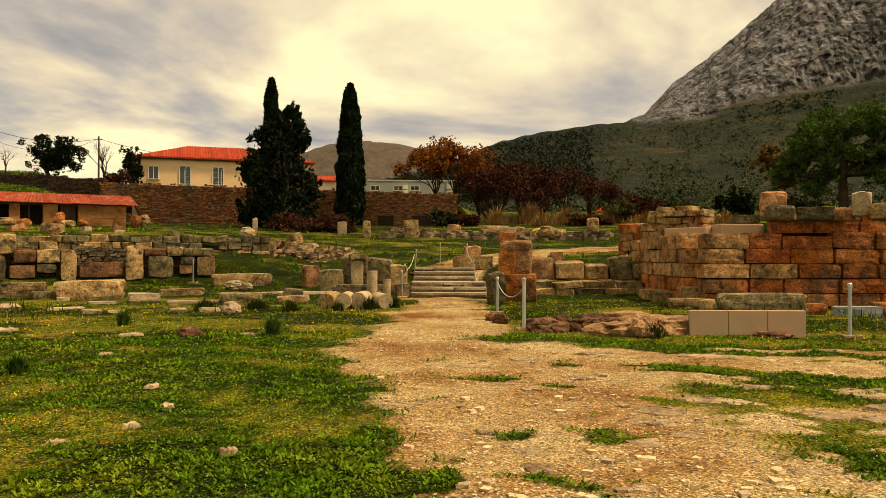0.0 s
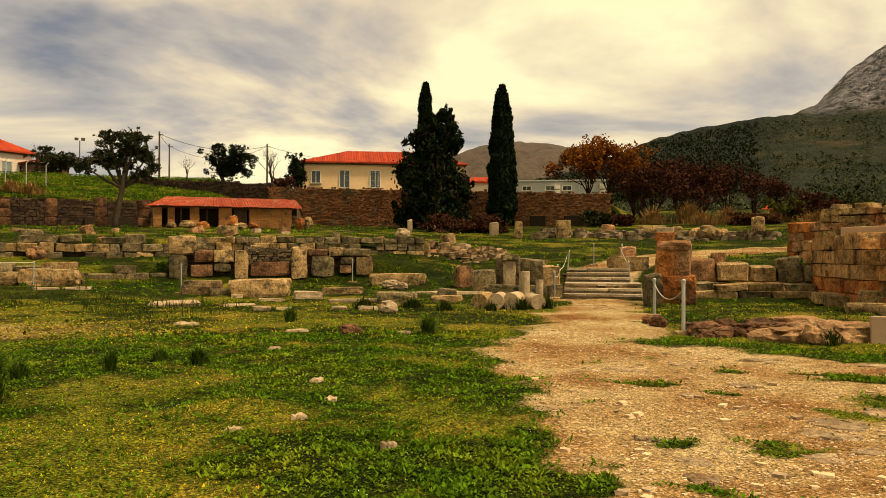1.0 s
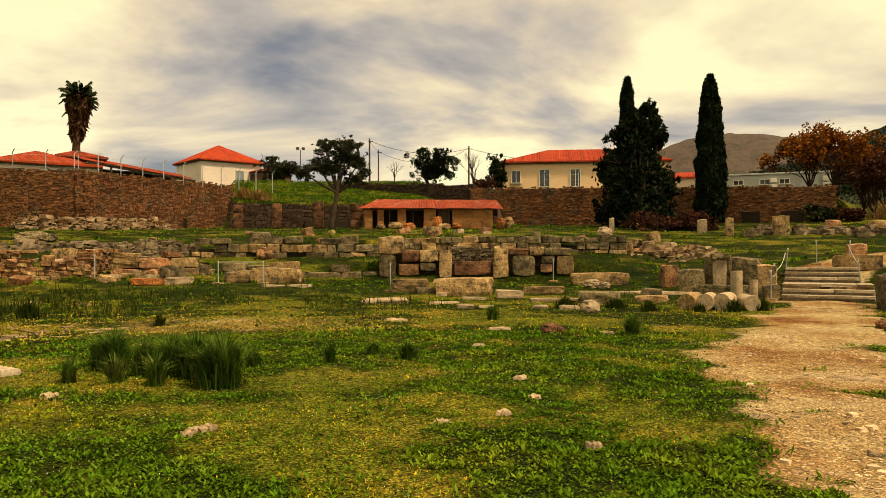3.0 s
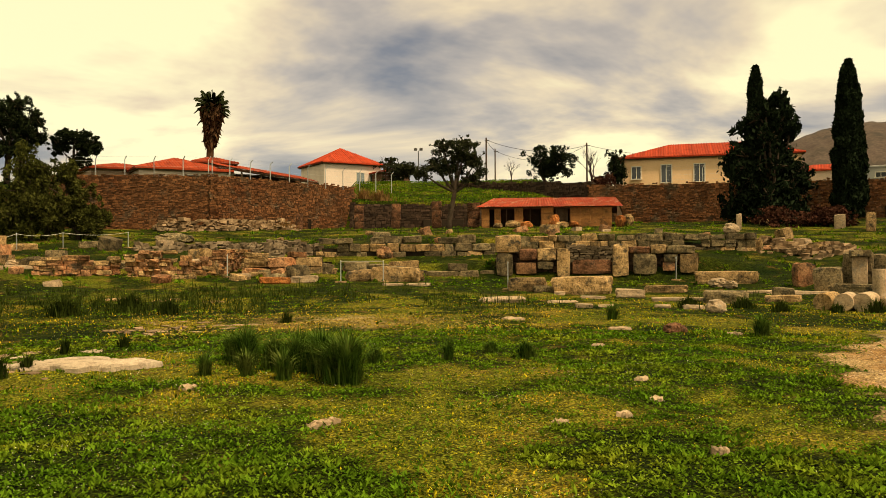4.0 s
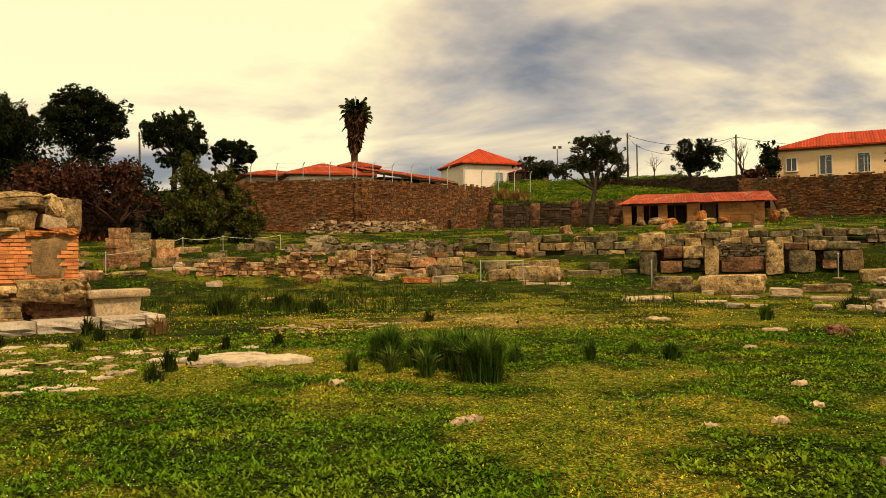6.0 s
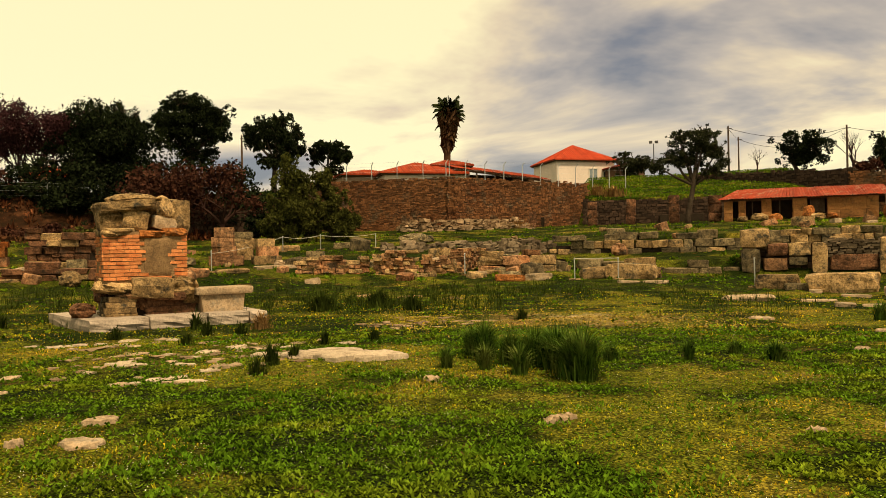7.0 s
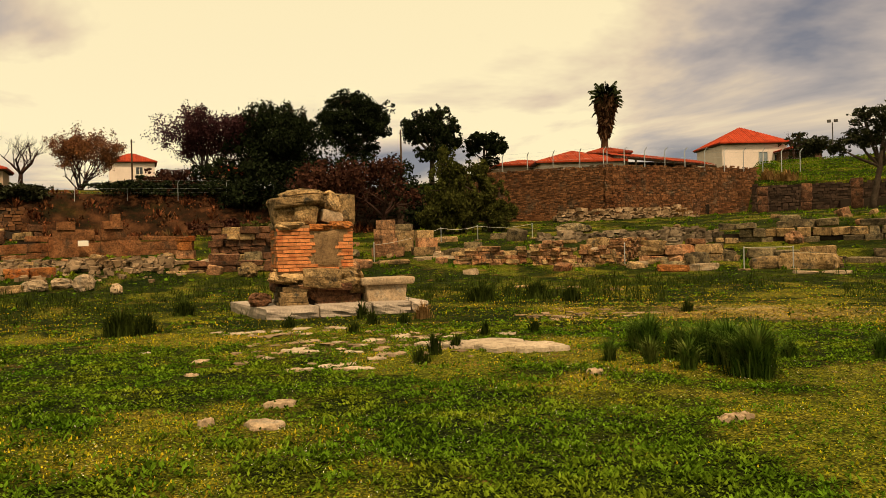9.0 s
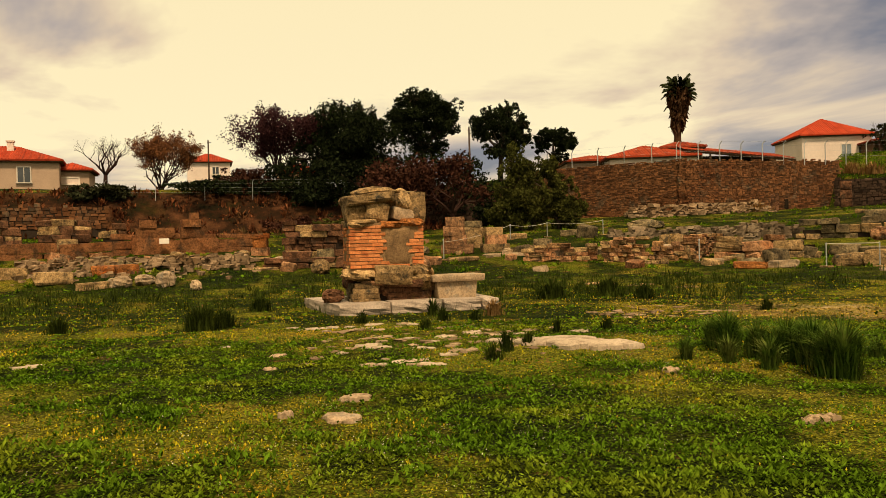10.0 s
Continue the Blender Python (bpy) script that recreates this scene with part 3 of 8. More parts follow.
def leafy_tree(name, label, category, bearing, d, z, clumps, leaf_mat, n, leaf=0.28, trunk=0.25, seed=1, stretch=1.4, up=0.0, group="", limb_to=0.6, shell=0.5, lobes=7):
    """clumps: x across the line of sight, y away, z up from the foot, and radii; each is broken up into lobes of uneven size."""
    rng, rnd = np.random.default_rng(seed), random.Random(seed)
    root = empty(name, label, category, Matrix.Translation(at(bearing, d, z)) @ Matrix.Rotation(radians(bearing), 4, "Z"), group)
    lobed = []
    for c in clumps:
        c = np.array(c, float)
        lobed.append((*c[:3], *(c[3:] * 0.56)))
        for _ in range(lobes):
            w = rng.normal(size=3); w /= np.linalg.norm(w)
            r = rng.uniform(0.13, 0.46)
            lobed.append((*(c[:3] + w * c[3:] * rng.uniform(0.62, 1.02)), *(c[3:] * r)))
        # outer sprays, small and apart, that break the outline
        for _ in range(lobes * 2):
            w = rng.normal(size=3); w /= np.linalg.norm(w)
            r = rng.uniform(0.07, 0.17)
            lobed.append((*(c[:3] + w * c[3:] * rng.uniform(0.85, 1.22)), *(np.minimum(c[3:], 2.0) * r * (1, 1, 1.3))))
    bm = bmesh.new()
    foot = Vector((0, 0, -0.3))
    first = Vector(clumps[0][:3])
    mid = first * 0.5 + Vector((rnd.uniform(-0.2, 0.2), rnd.uniform(-0.2, 0.2), 0))
    tube(bm, [foot, foot * 0 + Vector((0, 0, 0.4)), mid, first], [trunk * 1.25, trunk, trunk * 0.75, trunk * 0.4], 8)
    for c in clumps[1:]:
        e = Vector(c[:3])
        tube(bm, [mid, mid.lerp(e, 0.5) + Vector((0, 0, -0.1)), mid.lerp(e, 0.95)], [trunk * 0.55, trunk * 0.4, trunk * 0.15], 6)
    for c in lobed:
        e = Vector(c[:3])
        s = min((Vector(k[:3]) for k in clumps), key=lambda q: (q - e).length)
        tube(bm, [s, s.lerp(e, 0.9)], [trunk * 0.22, trunk * 0.07], 4, cap=False)
    part("trunk", bm, BARK, root, smooth=True)
    v, f = leaves(fill(lobed, int(n * 0.62), rng, shell), leaf * 1.08, rng, stretch, up)
    raw("crown", v, f, leaf_mat, root)
    return root


def bare_tree(name, label, bearing, d, z, height, seed=1, depth=5, trunk=0.16, spread=0.6, mat=TWIG, leaf_mat=None, n=0, leaf=0.2, group="", stem=0.26, stems=4):
    rnd, rng = random.Random(seed), np.random.default_rng(seed)
    root = empty(name, label, "tree", Matrix.Translation(at(bearing, d, z)) @ Matrix.Rotation(radians(bearing), 4, "Z"), group)
    bm, tips = bmesh.new(), []
    tube(bm, [(0, 0, -0.3), (0.02, 0, height * stem * 0.5), (0.05, 0.03, height * stem)], [trunk * 1.2, trunk, trunk * 0.85], 7)
    for k in range(stems):
        a = k * 6.283 / stems + rnd.uniform(-0.4, 0.4)
        fork(bm, (0.05, 0.03, height * (stem - 0.01)), (math.cos(a) * spread, math.sin(a) * spread, 1.0), height * (0.36 - 0.35 * stem), trunk * 0.6, depth - 1, rnd, tips, spread)
    part("bare_crown", bm, mat, root, smooth=True)
    if n:
        tip = np.array([tuple(t) for t in tips])
        pts = tip[rng.integers(0, len(tip), n)] + rng.normal(size=(n, 3)) * height * 0.03
        v, f = leaves(pts, leaf, rng, 1.3)
        raw("crown", v, f, leaf_mat, root)
    return root


# ---- where the ground is bare ----
def lattice(x, y, seed):
    """Smooth value noise in the plane, about 0 to 1."""
    xi, yi = np.floor(x).astype(np.int64), np.floor(y).astype(np.int64)
    u, v = x - xi, y - yi
    u, v = u * u * (3 - 2 * u), v * v * (3 - 2 * v)

    def h(i, j):
        k = (i * 374761393 + j * 668265263 + seed * 974711) & 0x7FFFFFFF
        k = ((k ^ (k >> 13)) * 1274126177) & 0x7FFFFFFF
        return ((k ^ (k >> 16)) & 0xFFFF) / 65535.0

    return (h(xi, yi) * (1 - u) + h(xi + 1, yi) * u) * (1 - v) + (h(xi, yi + 1) * (1 - u) + h(xi + 1, yi + 1) * u) * v


def cloudy(x, y, seed):
    return 0.55 * lattice(x, y, seed) + 0.3 * lattice(x * 2.1, y * 2.1, seed + 1) + 0.15 * lattice(x * 4.3, y * 4.3, seed + 2)


def inside(x, y, ring):
    """Signed distance to a closed outline, above zero inside it."""
    ring = np.array([tuple(at(b, d))[:2] for b, d in ring])
    odd, best = np.zeros(x.shape, bool), np.full(x.shape, 1e9)
    for (x0, y0), (x1, y1) in zip(ring, np.roll(ring, -1, 0)):
        odd ^= ((y0 > y) != (y1 > y)) & (x < (x1 - x0) * (y - y0) / (y1 - y0 + 1e-12) + x0)
        t = np.clip(((x - x0) * (x1 - x0) + (y - y0) * (y1 - y0)) / ((x1 - x0) ** 2 + (y1 - y0) ** 2), 0, 1)
        best = np.minimum(best, np.hypot(x - x0 - t * (x1 - x0), y - y0 - t * (y1 - y0)))
    return np.where(odd, best, -best)


TRACK = [(1.9, 27.3), (3.9, 18.6), (6.8, 14), (7.2, 9.2), (3.6, 7.9), (1.9, 5.9), (1.0, 4.6), (10, 1.5), (120, 1.5), (-150, 5), (-60, 22), (-33, 15.5), (-21, 13.3), (-10, 13.2), (-6.3, 13.8), (-3.6, 17), (-2.4, 27.3)]
UPPER_TRACK = [(2.2, 29.8), (-2.4, 29.8), (-4, 33), (-8, 37), (-13, 41), (-15, 46), (-9.5, 43), (-3.5, 39), (-1.0, 35.5), (0.8, 32.5)]


def bareness(x, y):
    """0: green, 1: trodden earth and gravel."""
    d = np.hypot(x, y)
    wide = 0.5 + 0.9 * np.clip((d - 3) / 8, 0, 1)
    m = np.clip(0.5 + (inside(x, y, TRACK) / wide + 1.5 * (cloudy(x * 0.9, y * 0.9, 3) - 0.5)), 0, 1)
    # green islands in the gravel on the open side
    m -= np.clip((cloudy(x * 0.55 + 7, y * 1.2, 11) - 0.50) * 9, 0, 1) * np.clip((x - 1.8) / 1.5, 0, 1) * np.clip((14 - y) / 2, 0, 1)
    # moss and small plants in the trodden ground
    m -= 0.75 * np.clip((cloudy(x * 1.3 + 3, y * 2.0, 17) - 0.60) * 9, 0, 1) * np.clip((x + 1.2) / 2, 0.25, 1) * np.clip((16 - y) / 3, 0, 1)
    m = np.maximum(m, np.clip(0.6 + 1.2 * inside(x, y, UPPER_TRACK), 0, 1))
    thin = np.clip((cloudy(x * 0.35, y * 0.6, 23) - 0.57) * 6, 0, 0.34) * np.clip((20 - d) / 6, 0, 1)
    b = np.degrees(np.arctan2(-x, y))
    pale = 0.56 * np.exp(-((b - 42) / 12) ** 2 - ((d - 17.2) / 2.9) ** 2) + 0.3 * np.exp(-((b - 71) / 9) ** 2 - ((d - 12.5) / 2.4) ** 2)
    worn = np.maximum(thin, pale * (0.35 + 1.1 * cloudy(x * 1.1, y * 1.6, 41)))
    return np.clip(np.maximum(m, worn), 0, 1)


def dry(x, y):
    """The worn yellow stretch of the field."""
    d, b = np.hypot(x, y), np.degrees(np.arctan2(-x, y))
    return np.exp(-((b - 42) / 12) ** 2 - ((d - 17.2) / 2.9) ** 2) + 1.0 * np.exp(-((b - 68) / 11) ** 2 - ((d - 12.8) / 2.8) ** 2)


def lush(x, y):
    """Where leafy weeds crowd out the short turf."""
    return np.clip((0.7 * cloudy(x * 0.42, y * 0.75, 33) + 0.3 * cloudy(x * 1.7, y * 1.7, 37) - 0.36) * 7.5 * (1 - 0.8 * np.clip(dry(x, y), 0, 1)), 0.14 * (1 - np.clip(dry(x, y), 0, 1)), 1)


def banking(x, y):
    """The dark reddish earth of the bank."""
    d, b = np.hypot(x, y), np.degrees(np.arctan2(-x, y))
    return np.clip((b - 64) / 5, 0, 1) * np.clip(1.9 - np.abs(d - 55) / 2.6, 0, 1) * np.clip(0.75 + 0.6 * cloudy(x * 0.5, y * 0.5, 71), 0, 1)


# ---- ground: one sheet from underfoot to the horizon ----
bear = np.concatenate([np.arange(-178, -42, 4.0), np.arange(-42, 104, 0.55), np.arange(104, 181, 4.0)])
reach = np.concatenate([[0.4, 0.9, 1.4, 1.9, 2.4], np.arange(2.8, 22, 0.18), np.arange(22, 72, 0.36), 72 * 1.09 ** np.arange(0, 49)])
B, D = np.meshgrid(np.radians(bear), reach, indexing="ij")
GX, GY = -D * np.sin(B), D * np.cos(B)
GZ = terrain(GX, GY) + 0.035 * (cloudy(GX * 1.3, GY * 1.3, 5) - 0.5) + 0.02 * (cloudy(GX * 5, GY * 5, 6) - 0.5) * (D < 30)
nb, nr = B.shape
idx = np.arange(nb * nr).reshape(nb, nr)
nxt = np.roll(idx, -1, 0)
quads = np.stack([idx[:, :-1], nxt[:, :-1], nxt[:, 1:], idx[:, 1:]], -1).reshape(-1, 4)[:, ::-1]
verts = np.concatenate([np.stack([GX, GY, GZ], -1).reshape(-1, 3), [[0, 0, 0]]])
fan = np.stack([nxt[:, 0], idx[:, 0], np.full(nb, nb * nr)], -1)[:, ::-1]
GROUND = bpy.data.materials.new("grass_and_gravel")
GROUND.use_nodes = True
gn, gl = GROUND.node_tree.nodes, GROUND.node_tree.links


def gnoise(scale, detail=5, rough=0.6):
    n = gn.new("ShaderNodeTexNoise")
    n.inputs["Scale"].default_value, n.inputs["Detail"].default_value, n.inputs["Roughness"].default_value = scale, detail, rough
    gl.new(gpos, n.inputs["Vector"])
    return n.outputs["Fac"]


def gramp(fac, *stops):
    r = gn.new("ShaderNodeValToRGB")
    r.color_ramp.elements[0].position, r.color_ramp.elements[0].color = stops[0][0], (*stops[0][1], 1)
    r.color_ramp.elements[1].position, r.color_ramp.elements[1].color = stops[-1][0], (*stops[-1][1], 1)
    for p, c in stops[1:-1]:
        r.color_ramp.elements.new(p).color = (*c, 1)
    gl.new(fac, r.inputs[0])
    return r.outputs[0]


def gmix(fac, a, b, blend="MIX"):
    m = gn.new("ShaderNodeMix"); m.data_type, m.blend_type = "RGBA", blend
    if isinstance(fac, float):
        m.inputs["Factor"].default_value = fac
    else:
        gl.new(fac, m.inputs["Factor"])
    gl.new(a, m.inputs["A"]); gl.new(b, m.inputs["B"])
    return m.outputs["Result"]


gpos = gn.new("ShaderNodeNewGeometry").outputs["Position"]
att = gn.new("ShaderNodeAttribute"); att.attribute_name = "bare"
latt = gn.new("ShaderNodeAttribute"); latt.attribute_name = "lush"
# lush ground is near black: shade under the weeds put into the soil's colour
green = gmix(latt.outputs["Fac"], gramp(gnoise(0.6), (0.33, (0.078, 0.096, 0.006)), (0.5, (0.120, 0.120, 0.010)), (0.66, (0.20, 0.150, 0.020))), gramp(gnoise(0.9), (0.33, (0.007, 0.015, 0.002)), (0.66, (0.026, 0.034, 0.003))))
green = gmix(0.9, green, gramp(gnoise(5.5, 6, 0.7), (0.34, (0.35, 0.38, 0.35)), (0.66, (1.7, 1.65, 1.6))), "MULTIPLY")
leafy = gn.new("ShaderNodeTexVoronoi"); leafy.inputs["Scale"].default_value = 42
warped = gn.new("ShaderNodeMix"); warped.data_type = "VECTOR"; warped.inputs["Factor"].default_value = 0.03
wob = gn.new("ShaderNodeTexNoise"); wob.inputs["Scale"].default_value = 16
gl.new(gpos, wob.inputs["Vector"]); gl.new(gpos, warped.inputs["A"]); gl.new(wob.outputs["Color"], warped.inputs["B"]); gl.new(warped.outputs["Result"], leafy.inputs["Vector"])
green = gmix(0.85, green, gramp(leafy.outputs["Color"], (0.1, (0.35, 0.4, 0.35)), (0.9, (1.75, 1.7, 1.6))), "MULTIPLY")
# cell edges darkened in colour for the shade between leaves
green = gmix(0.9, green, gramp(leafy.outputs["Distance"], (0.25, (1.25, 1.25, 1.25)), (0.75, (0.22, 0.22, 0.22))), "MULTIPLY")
green = gmix(gramp(gnoise(0.95, 7, 0.7), (0.60, (0.0, 0.0, 0.0)), (0.70, (1.0, 1.0, 1.0))), green, gramp(gnoise(3.0), (0.3, (0.12, 0.055, 0.016)), (0.7, (0.18, 0.11, 0.033))))
earth = gramp(gnoise(0.45, 6), (0.34, (0.17, 0.080, 0.029)), (0.45, (0.28, 0.172, 0.074)), (0.52, (0.33, 0.235, 0.115)), (0.66, (0.42, 0.33, 0.185)))
grit = gn.new("ShaderNodeTexVoronoi"); grit.inputs["Scale"].default_value = 55
gl.new(gpos, grit.inputs["Vector"])
gritty = gramp(grit.outputs["Color"], (0.12, (0.30, 0.28, 0.24)), (0.5, (0.85, 0.83, 0.8)), (0.9, (1.5, 1.48, 1.42)))
earth = gmix(0.85, earth, gritty, "MULTIPLY")
earth = gmix(0.9, earth, gramp(gnoise(7, 7, 0.75), (0.36, (0.55, 0.50, 0.42)), (0.62, (1.25, 1.25, 1.22))), "MULTIPLY")
soft = gn.new("ShaderNodeMath"); soft.operation = "MULTIPLY_ADD"; soft.inputs[1].default_value = 0.9; soft.inputs[2].default_value = -0.45
gl.new(gnoise(9, 6, 0.75), soft.inputs[0])
edge = gn.new("ShaderNodeMath"); edge.operation = "ADD"
gl.new(att.outputs["Fac"], edge.inputs[0]); gl.new(soft.outputs[0], edge.inputs[1])
step = gn.new("ShaderNodeMapRange"); step.inputs["From Min"].default_value, step.inputs["From Max"].default_value = 0.38, 0.62
gl.new(edge.outputs[0], step.inputs["Value"])
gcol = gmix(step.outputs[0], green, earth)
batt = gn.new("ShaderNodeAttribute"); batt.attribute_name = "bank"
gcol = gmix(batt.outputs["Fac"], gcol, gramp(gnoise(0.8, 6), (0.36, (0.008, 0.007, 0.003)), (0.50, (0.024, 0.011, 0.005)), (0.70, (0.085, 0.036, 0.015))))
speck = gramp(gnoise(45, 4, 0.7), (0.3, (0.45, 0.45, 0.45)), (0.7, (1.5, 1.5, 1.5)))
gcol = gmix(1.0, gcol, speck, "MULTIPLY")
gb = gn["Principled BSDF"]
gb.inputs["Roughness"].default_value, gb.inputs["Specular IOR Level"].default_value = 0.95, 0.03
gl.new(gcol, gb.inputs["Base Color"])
gh = gn.new("ShaderNodeMath"); gh.operation = "ADD"
gl.new(gnoise(30, 5, 0.7), gh.inputs[0]); gl.new(leafy.outputs["Distance"], gh.inputs[1])
gbump = gn.new("ShaderNodeBump"); gbump.inputs["Strength"].default_value = 0.7; gbump.inputs["Distance"].default_value = 0.03
gl.new(gh.outputs[0], gbump.inputs["Height"]); gl.new(gbump.outputs[0], gb.inputs["Normal"])
me = bpy.data.meshes.new("ground")
me.from_pydata(verts.tolist(), [], quads.tolist() + fan.tolist())
me.polygons.foreach_set("use_smooth", [True] * len(me.polygons))
me.attributes.new("bare", "FLOAT", "POINT").data.foreach_set("value", np.concatenate([bareness(GX, GY).ravel(), [1.0]]).astype(np.float32))
me.attributes.new("lush", "FLOAT", "POINT").data.foreach_set("value", np.concatenate([lush(GX, GY).ravel(), [0.0]]).astype(np.float32))
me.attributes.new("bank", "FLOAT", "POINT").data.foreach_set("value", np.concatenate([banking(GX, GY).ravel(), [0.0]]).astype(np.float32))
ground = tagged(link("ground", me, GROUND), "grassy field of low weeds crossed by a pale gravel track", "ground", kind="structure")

# ---- mountain and hills ----
RIDGE = [(-75, 9), (-60, 14), (-48, 19), (-40, 20.5), (-29.5, 19.4), (-25.8, 18.3), (-23.6, 17.1), (-21.6, 15.6), (-20.1, 14.4), (-18.2, 13.1), (-16.4, 11.9), (-14.6, 10.0), (-13, 9.4), (-11, 9.35), (-7, 8.85), (-4, 8.2), (1, 6.2), (6, 5.2), (12, 4)]
CLIFF = [(-75, 8), (-40, 11.5), (-29.5, 11.2), (-24.2, 10.9), (-20.6, 10.4), (-18.7, 9.5), (-14.6, 9.3), (-13.5, 9.5), (-11, 9.5), (12, 9.5)]
hb, hs = np.radians(np.arange(-75, 12.01, 0.2)), np.linspace(0, 1, 130)
HB, HS = np.meshgrid(hb, hs, indexing="ij")
deg = np.degrees(HB)
top = np.interp(deg, *np.array(RIDGE).T) + 0.10 * (lattice(deg * 2.5, deg * 0, 2) - 0.5) + 0.10 * (lattice(deg * 9, deg * 0, 3) - 0.5) * (deg < -13)
cliff = np.minimum(np.interp(deg, *np.array(CLIFF).T), top)
rise = np.where(HS < 0.6, 2.2 + (cliff - 2.2) * (HS / 0.6) ** 1.25, cliff + (top - cliff) * ((HS - 0.6) / 0.4) ** 0.8)
reachd = np.where(HS < 0.6, 230 + 620 * HS / 0.6, 850 + 190 * (HS - 0.6) / 0.4)
steep = np.clip((HS - 0.585) / 0.03, 0, 1) * np.clip((top - cliff) / 0.6, 0, 1)
warp = cloudy(deg * 0.8, rise * 0.8, 70)
crag = cloudy(deg * 2.2 + rise * 0.9, rise * 0.8 - deg * 0.5, 60) + 0.7 * cloudy(deg * 6 + warp * 5, rise * 2.6 - deg * 1.2, 65) + 0.4 * cloudy(deg * 15 + warp * 7, rise * 9 - deg * 2, 66) - 1.0
reachd = reachd - steep * 20 * crag * np.minimum(1, (1.0 - HS) / 0.02 + 0.35) + (1 - steep) * 14 * (cloudy(deg * 1.3, HS * 14, 61) - 0.5)
HZ = 1.5 + reachd * np.tan(np.radians(rise))
hv = np.stack([-reachd * np.sin(HB), reachd * np.cos(HB), HZ], -1)
back = hv[:, -1:].copy() * [1.25, 1.25, 0.0]
front = hv[:, :1].copy() * [0.9, 0.9, 0.0] + [0, 0, -3]
hv = np.concatenate([front, hv, back], 1)
ni, nj = hv.shape[:2]
hi = np.arange(ni * nj).reshape(ni, nj)
hq = np.stack([hi[:-1, :-1], hi[:-1, 1:], hi[1:, 1:], hi[1:, :-1]], -1).reshape(-1, 4)
ROCK = surface("grey_cliff_and_scrub", [(0.118, 0.118, 0.134), (0.168, 0.164, 0.176), (0.082, 0.084, 0.101)], 0.02, grain=0.10, bump=0.0, speck=0.75, spread=0)
rn, rl = ROCK.node_tree.nodes, ROCK.node_tree.links
ratt = rn.new("ShaderNodeAttribute"); ratt.attribute_name = "steep"
scrub_noise = rn.new("ShaderNodeTexNoise"); scrub_noise.inputs["Scale"].default_value = 0.02; scrub_noise.inputs["Detail"].default_value = 8; scrub_noise.inputs["Roughness"].default_value = 0.72
rpos = rn.new("ShaderNodeNewGeometry").outputs["Position"]
terraces = rn.new("ShaderNodeMapping"); terraces.inputs["Scale"].default_value = (0.7, 0.7, 5.0)
rl.new(rpos, terraces.inputs[0]); rl.new(terraces.outputs[0], scrub_noise.inputs["Vector"])
scrub = rn.new("ShaderNodeValToRGB")
scrub.color_ramp.elements[0].position, scrub.color_ramp.elements[0].color = 0.36, (0.010, 0.017, 0.008, 1)
scrub.color_ramp.elements[1].position, scrub.color_ramp.elements[1].color = 0.68, (0.085, 0.052, 0.022, 1)
scrub.color_ramp.elements.new(0.52).color = (0.022, 0.028, 0.012, 1)
rl.new(scrub_noise.outputs["Fac"], scrub.inputs[0])
rmix = rn.new("ShaderNodeMix"); rmix.data_type = "RGBA"
rb = rn["Principled BSDF"]
old = rb.inputs["Base Color"].links[0].from_socket
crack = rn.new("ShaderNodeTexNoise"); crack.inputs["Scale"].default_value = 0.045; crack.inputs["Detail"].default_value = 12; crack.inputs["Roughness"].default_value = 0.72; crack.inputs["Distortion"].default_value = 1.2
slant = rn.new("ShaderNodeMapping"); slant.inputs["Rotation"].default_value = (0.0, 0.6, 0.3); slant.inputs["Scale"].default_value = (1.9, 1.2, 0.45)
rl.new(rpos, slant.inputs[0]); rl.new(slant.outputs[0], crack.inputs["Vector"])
cliff_bump = rn.new("ShaderNodeBump"); cliff_bump.inputs["Strength"].default_value = 1.0; cliff_bump.inputs["Distance"].default_value = 14
rl.new(crack.outputs["Fac"], cliff_bump.inputs["Height"]); rl.new(cliff_bump.outputs[0], rb.inputs["Normal"])
# crevice shade and bright ribs painted into the rock colour, following the bump
crevice_shade = rn.new("ShaderNodeValToRGB")
crevice_shade.color_ramp.elements[0].position, crevice_shade.color_ramp.elements[0].color = 0.40, (0.16, 0.16, 0.18, 1)
crevice_shade.color_ramp.elements[1].position, crevice_shade.color_ramp.elements[1].color = 0.60, (1.75, 1.68, 1.70, 1)
rl.new(crack.outputs["Fac"], crevice_shade.inputs[0])
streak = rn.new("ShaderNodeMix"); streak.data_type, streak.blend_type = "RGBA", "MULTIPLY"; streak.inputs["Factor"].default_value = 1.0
rl.new(old, streak.inputs["A"]); rl.new(crevice_shade.outputs[0], streak.inputs["B"])
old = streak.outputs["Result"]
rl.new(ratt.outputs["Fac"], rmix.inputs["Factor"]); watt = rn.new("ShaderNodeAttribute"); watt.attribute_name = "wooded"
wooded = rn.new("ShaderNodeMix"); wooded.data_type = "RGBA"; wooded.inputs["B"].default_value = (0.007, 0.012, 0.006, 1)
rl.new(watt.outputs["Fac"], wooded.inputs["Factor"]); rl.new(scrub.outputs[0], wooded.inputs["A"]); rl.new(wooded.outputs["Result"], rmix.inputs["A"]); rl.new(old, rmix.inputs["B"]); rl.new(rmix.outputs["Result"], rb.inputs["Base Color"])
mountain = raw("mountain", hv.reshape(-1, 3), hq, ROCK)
smask = np.zeros((ni, nj), np.float32)
smask[:, 1:-1] = steep * np.clip(1.6 - 1.1 * cloudy(deg * 0.9, rise * 1.4, 64) - 0.25, 0, 1)
mountain.data.attributes.new("steep", "FLOAT", "POINT").data.foreach_set("value", smask.ravel())
wmask = np.zeros((ni, nj), np.float32)
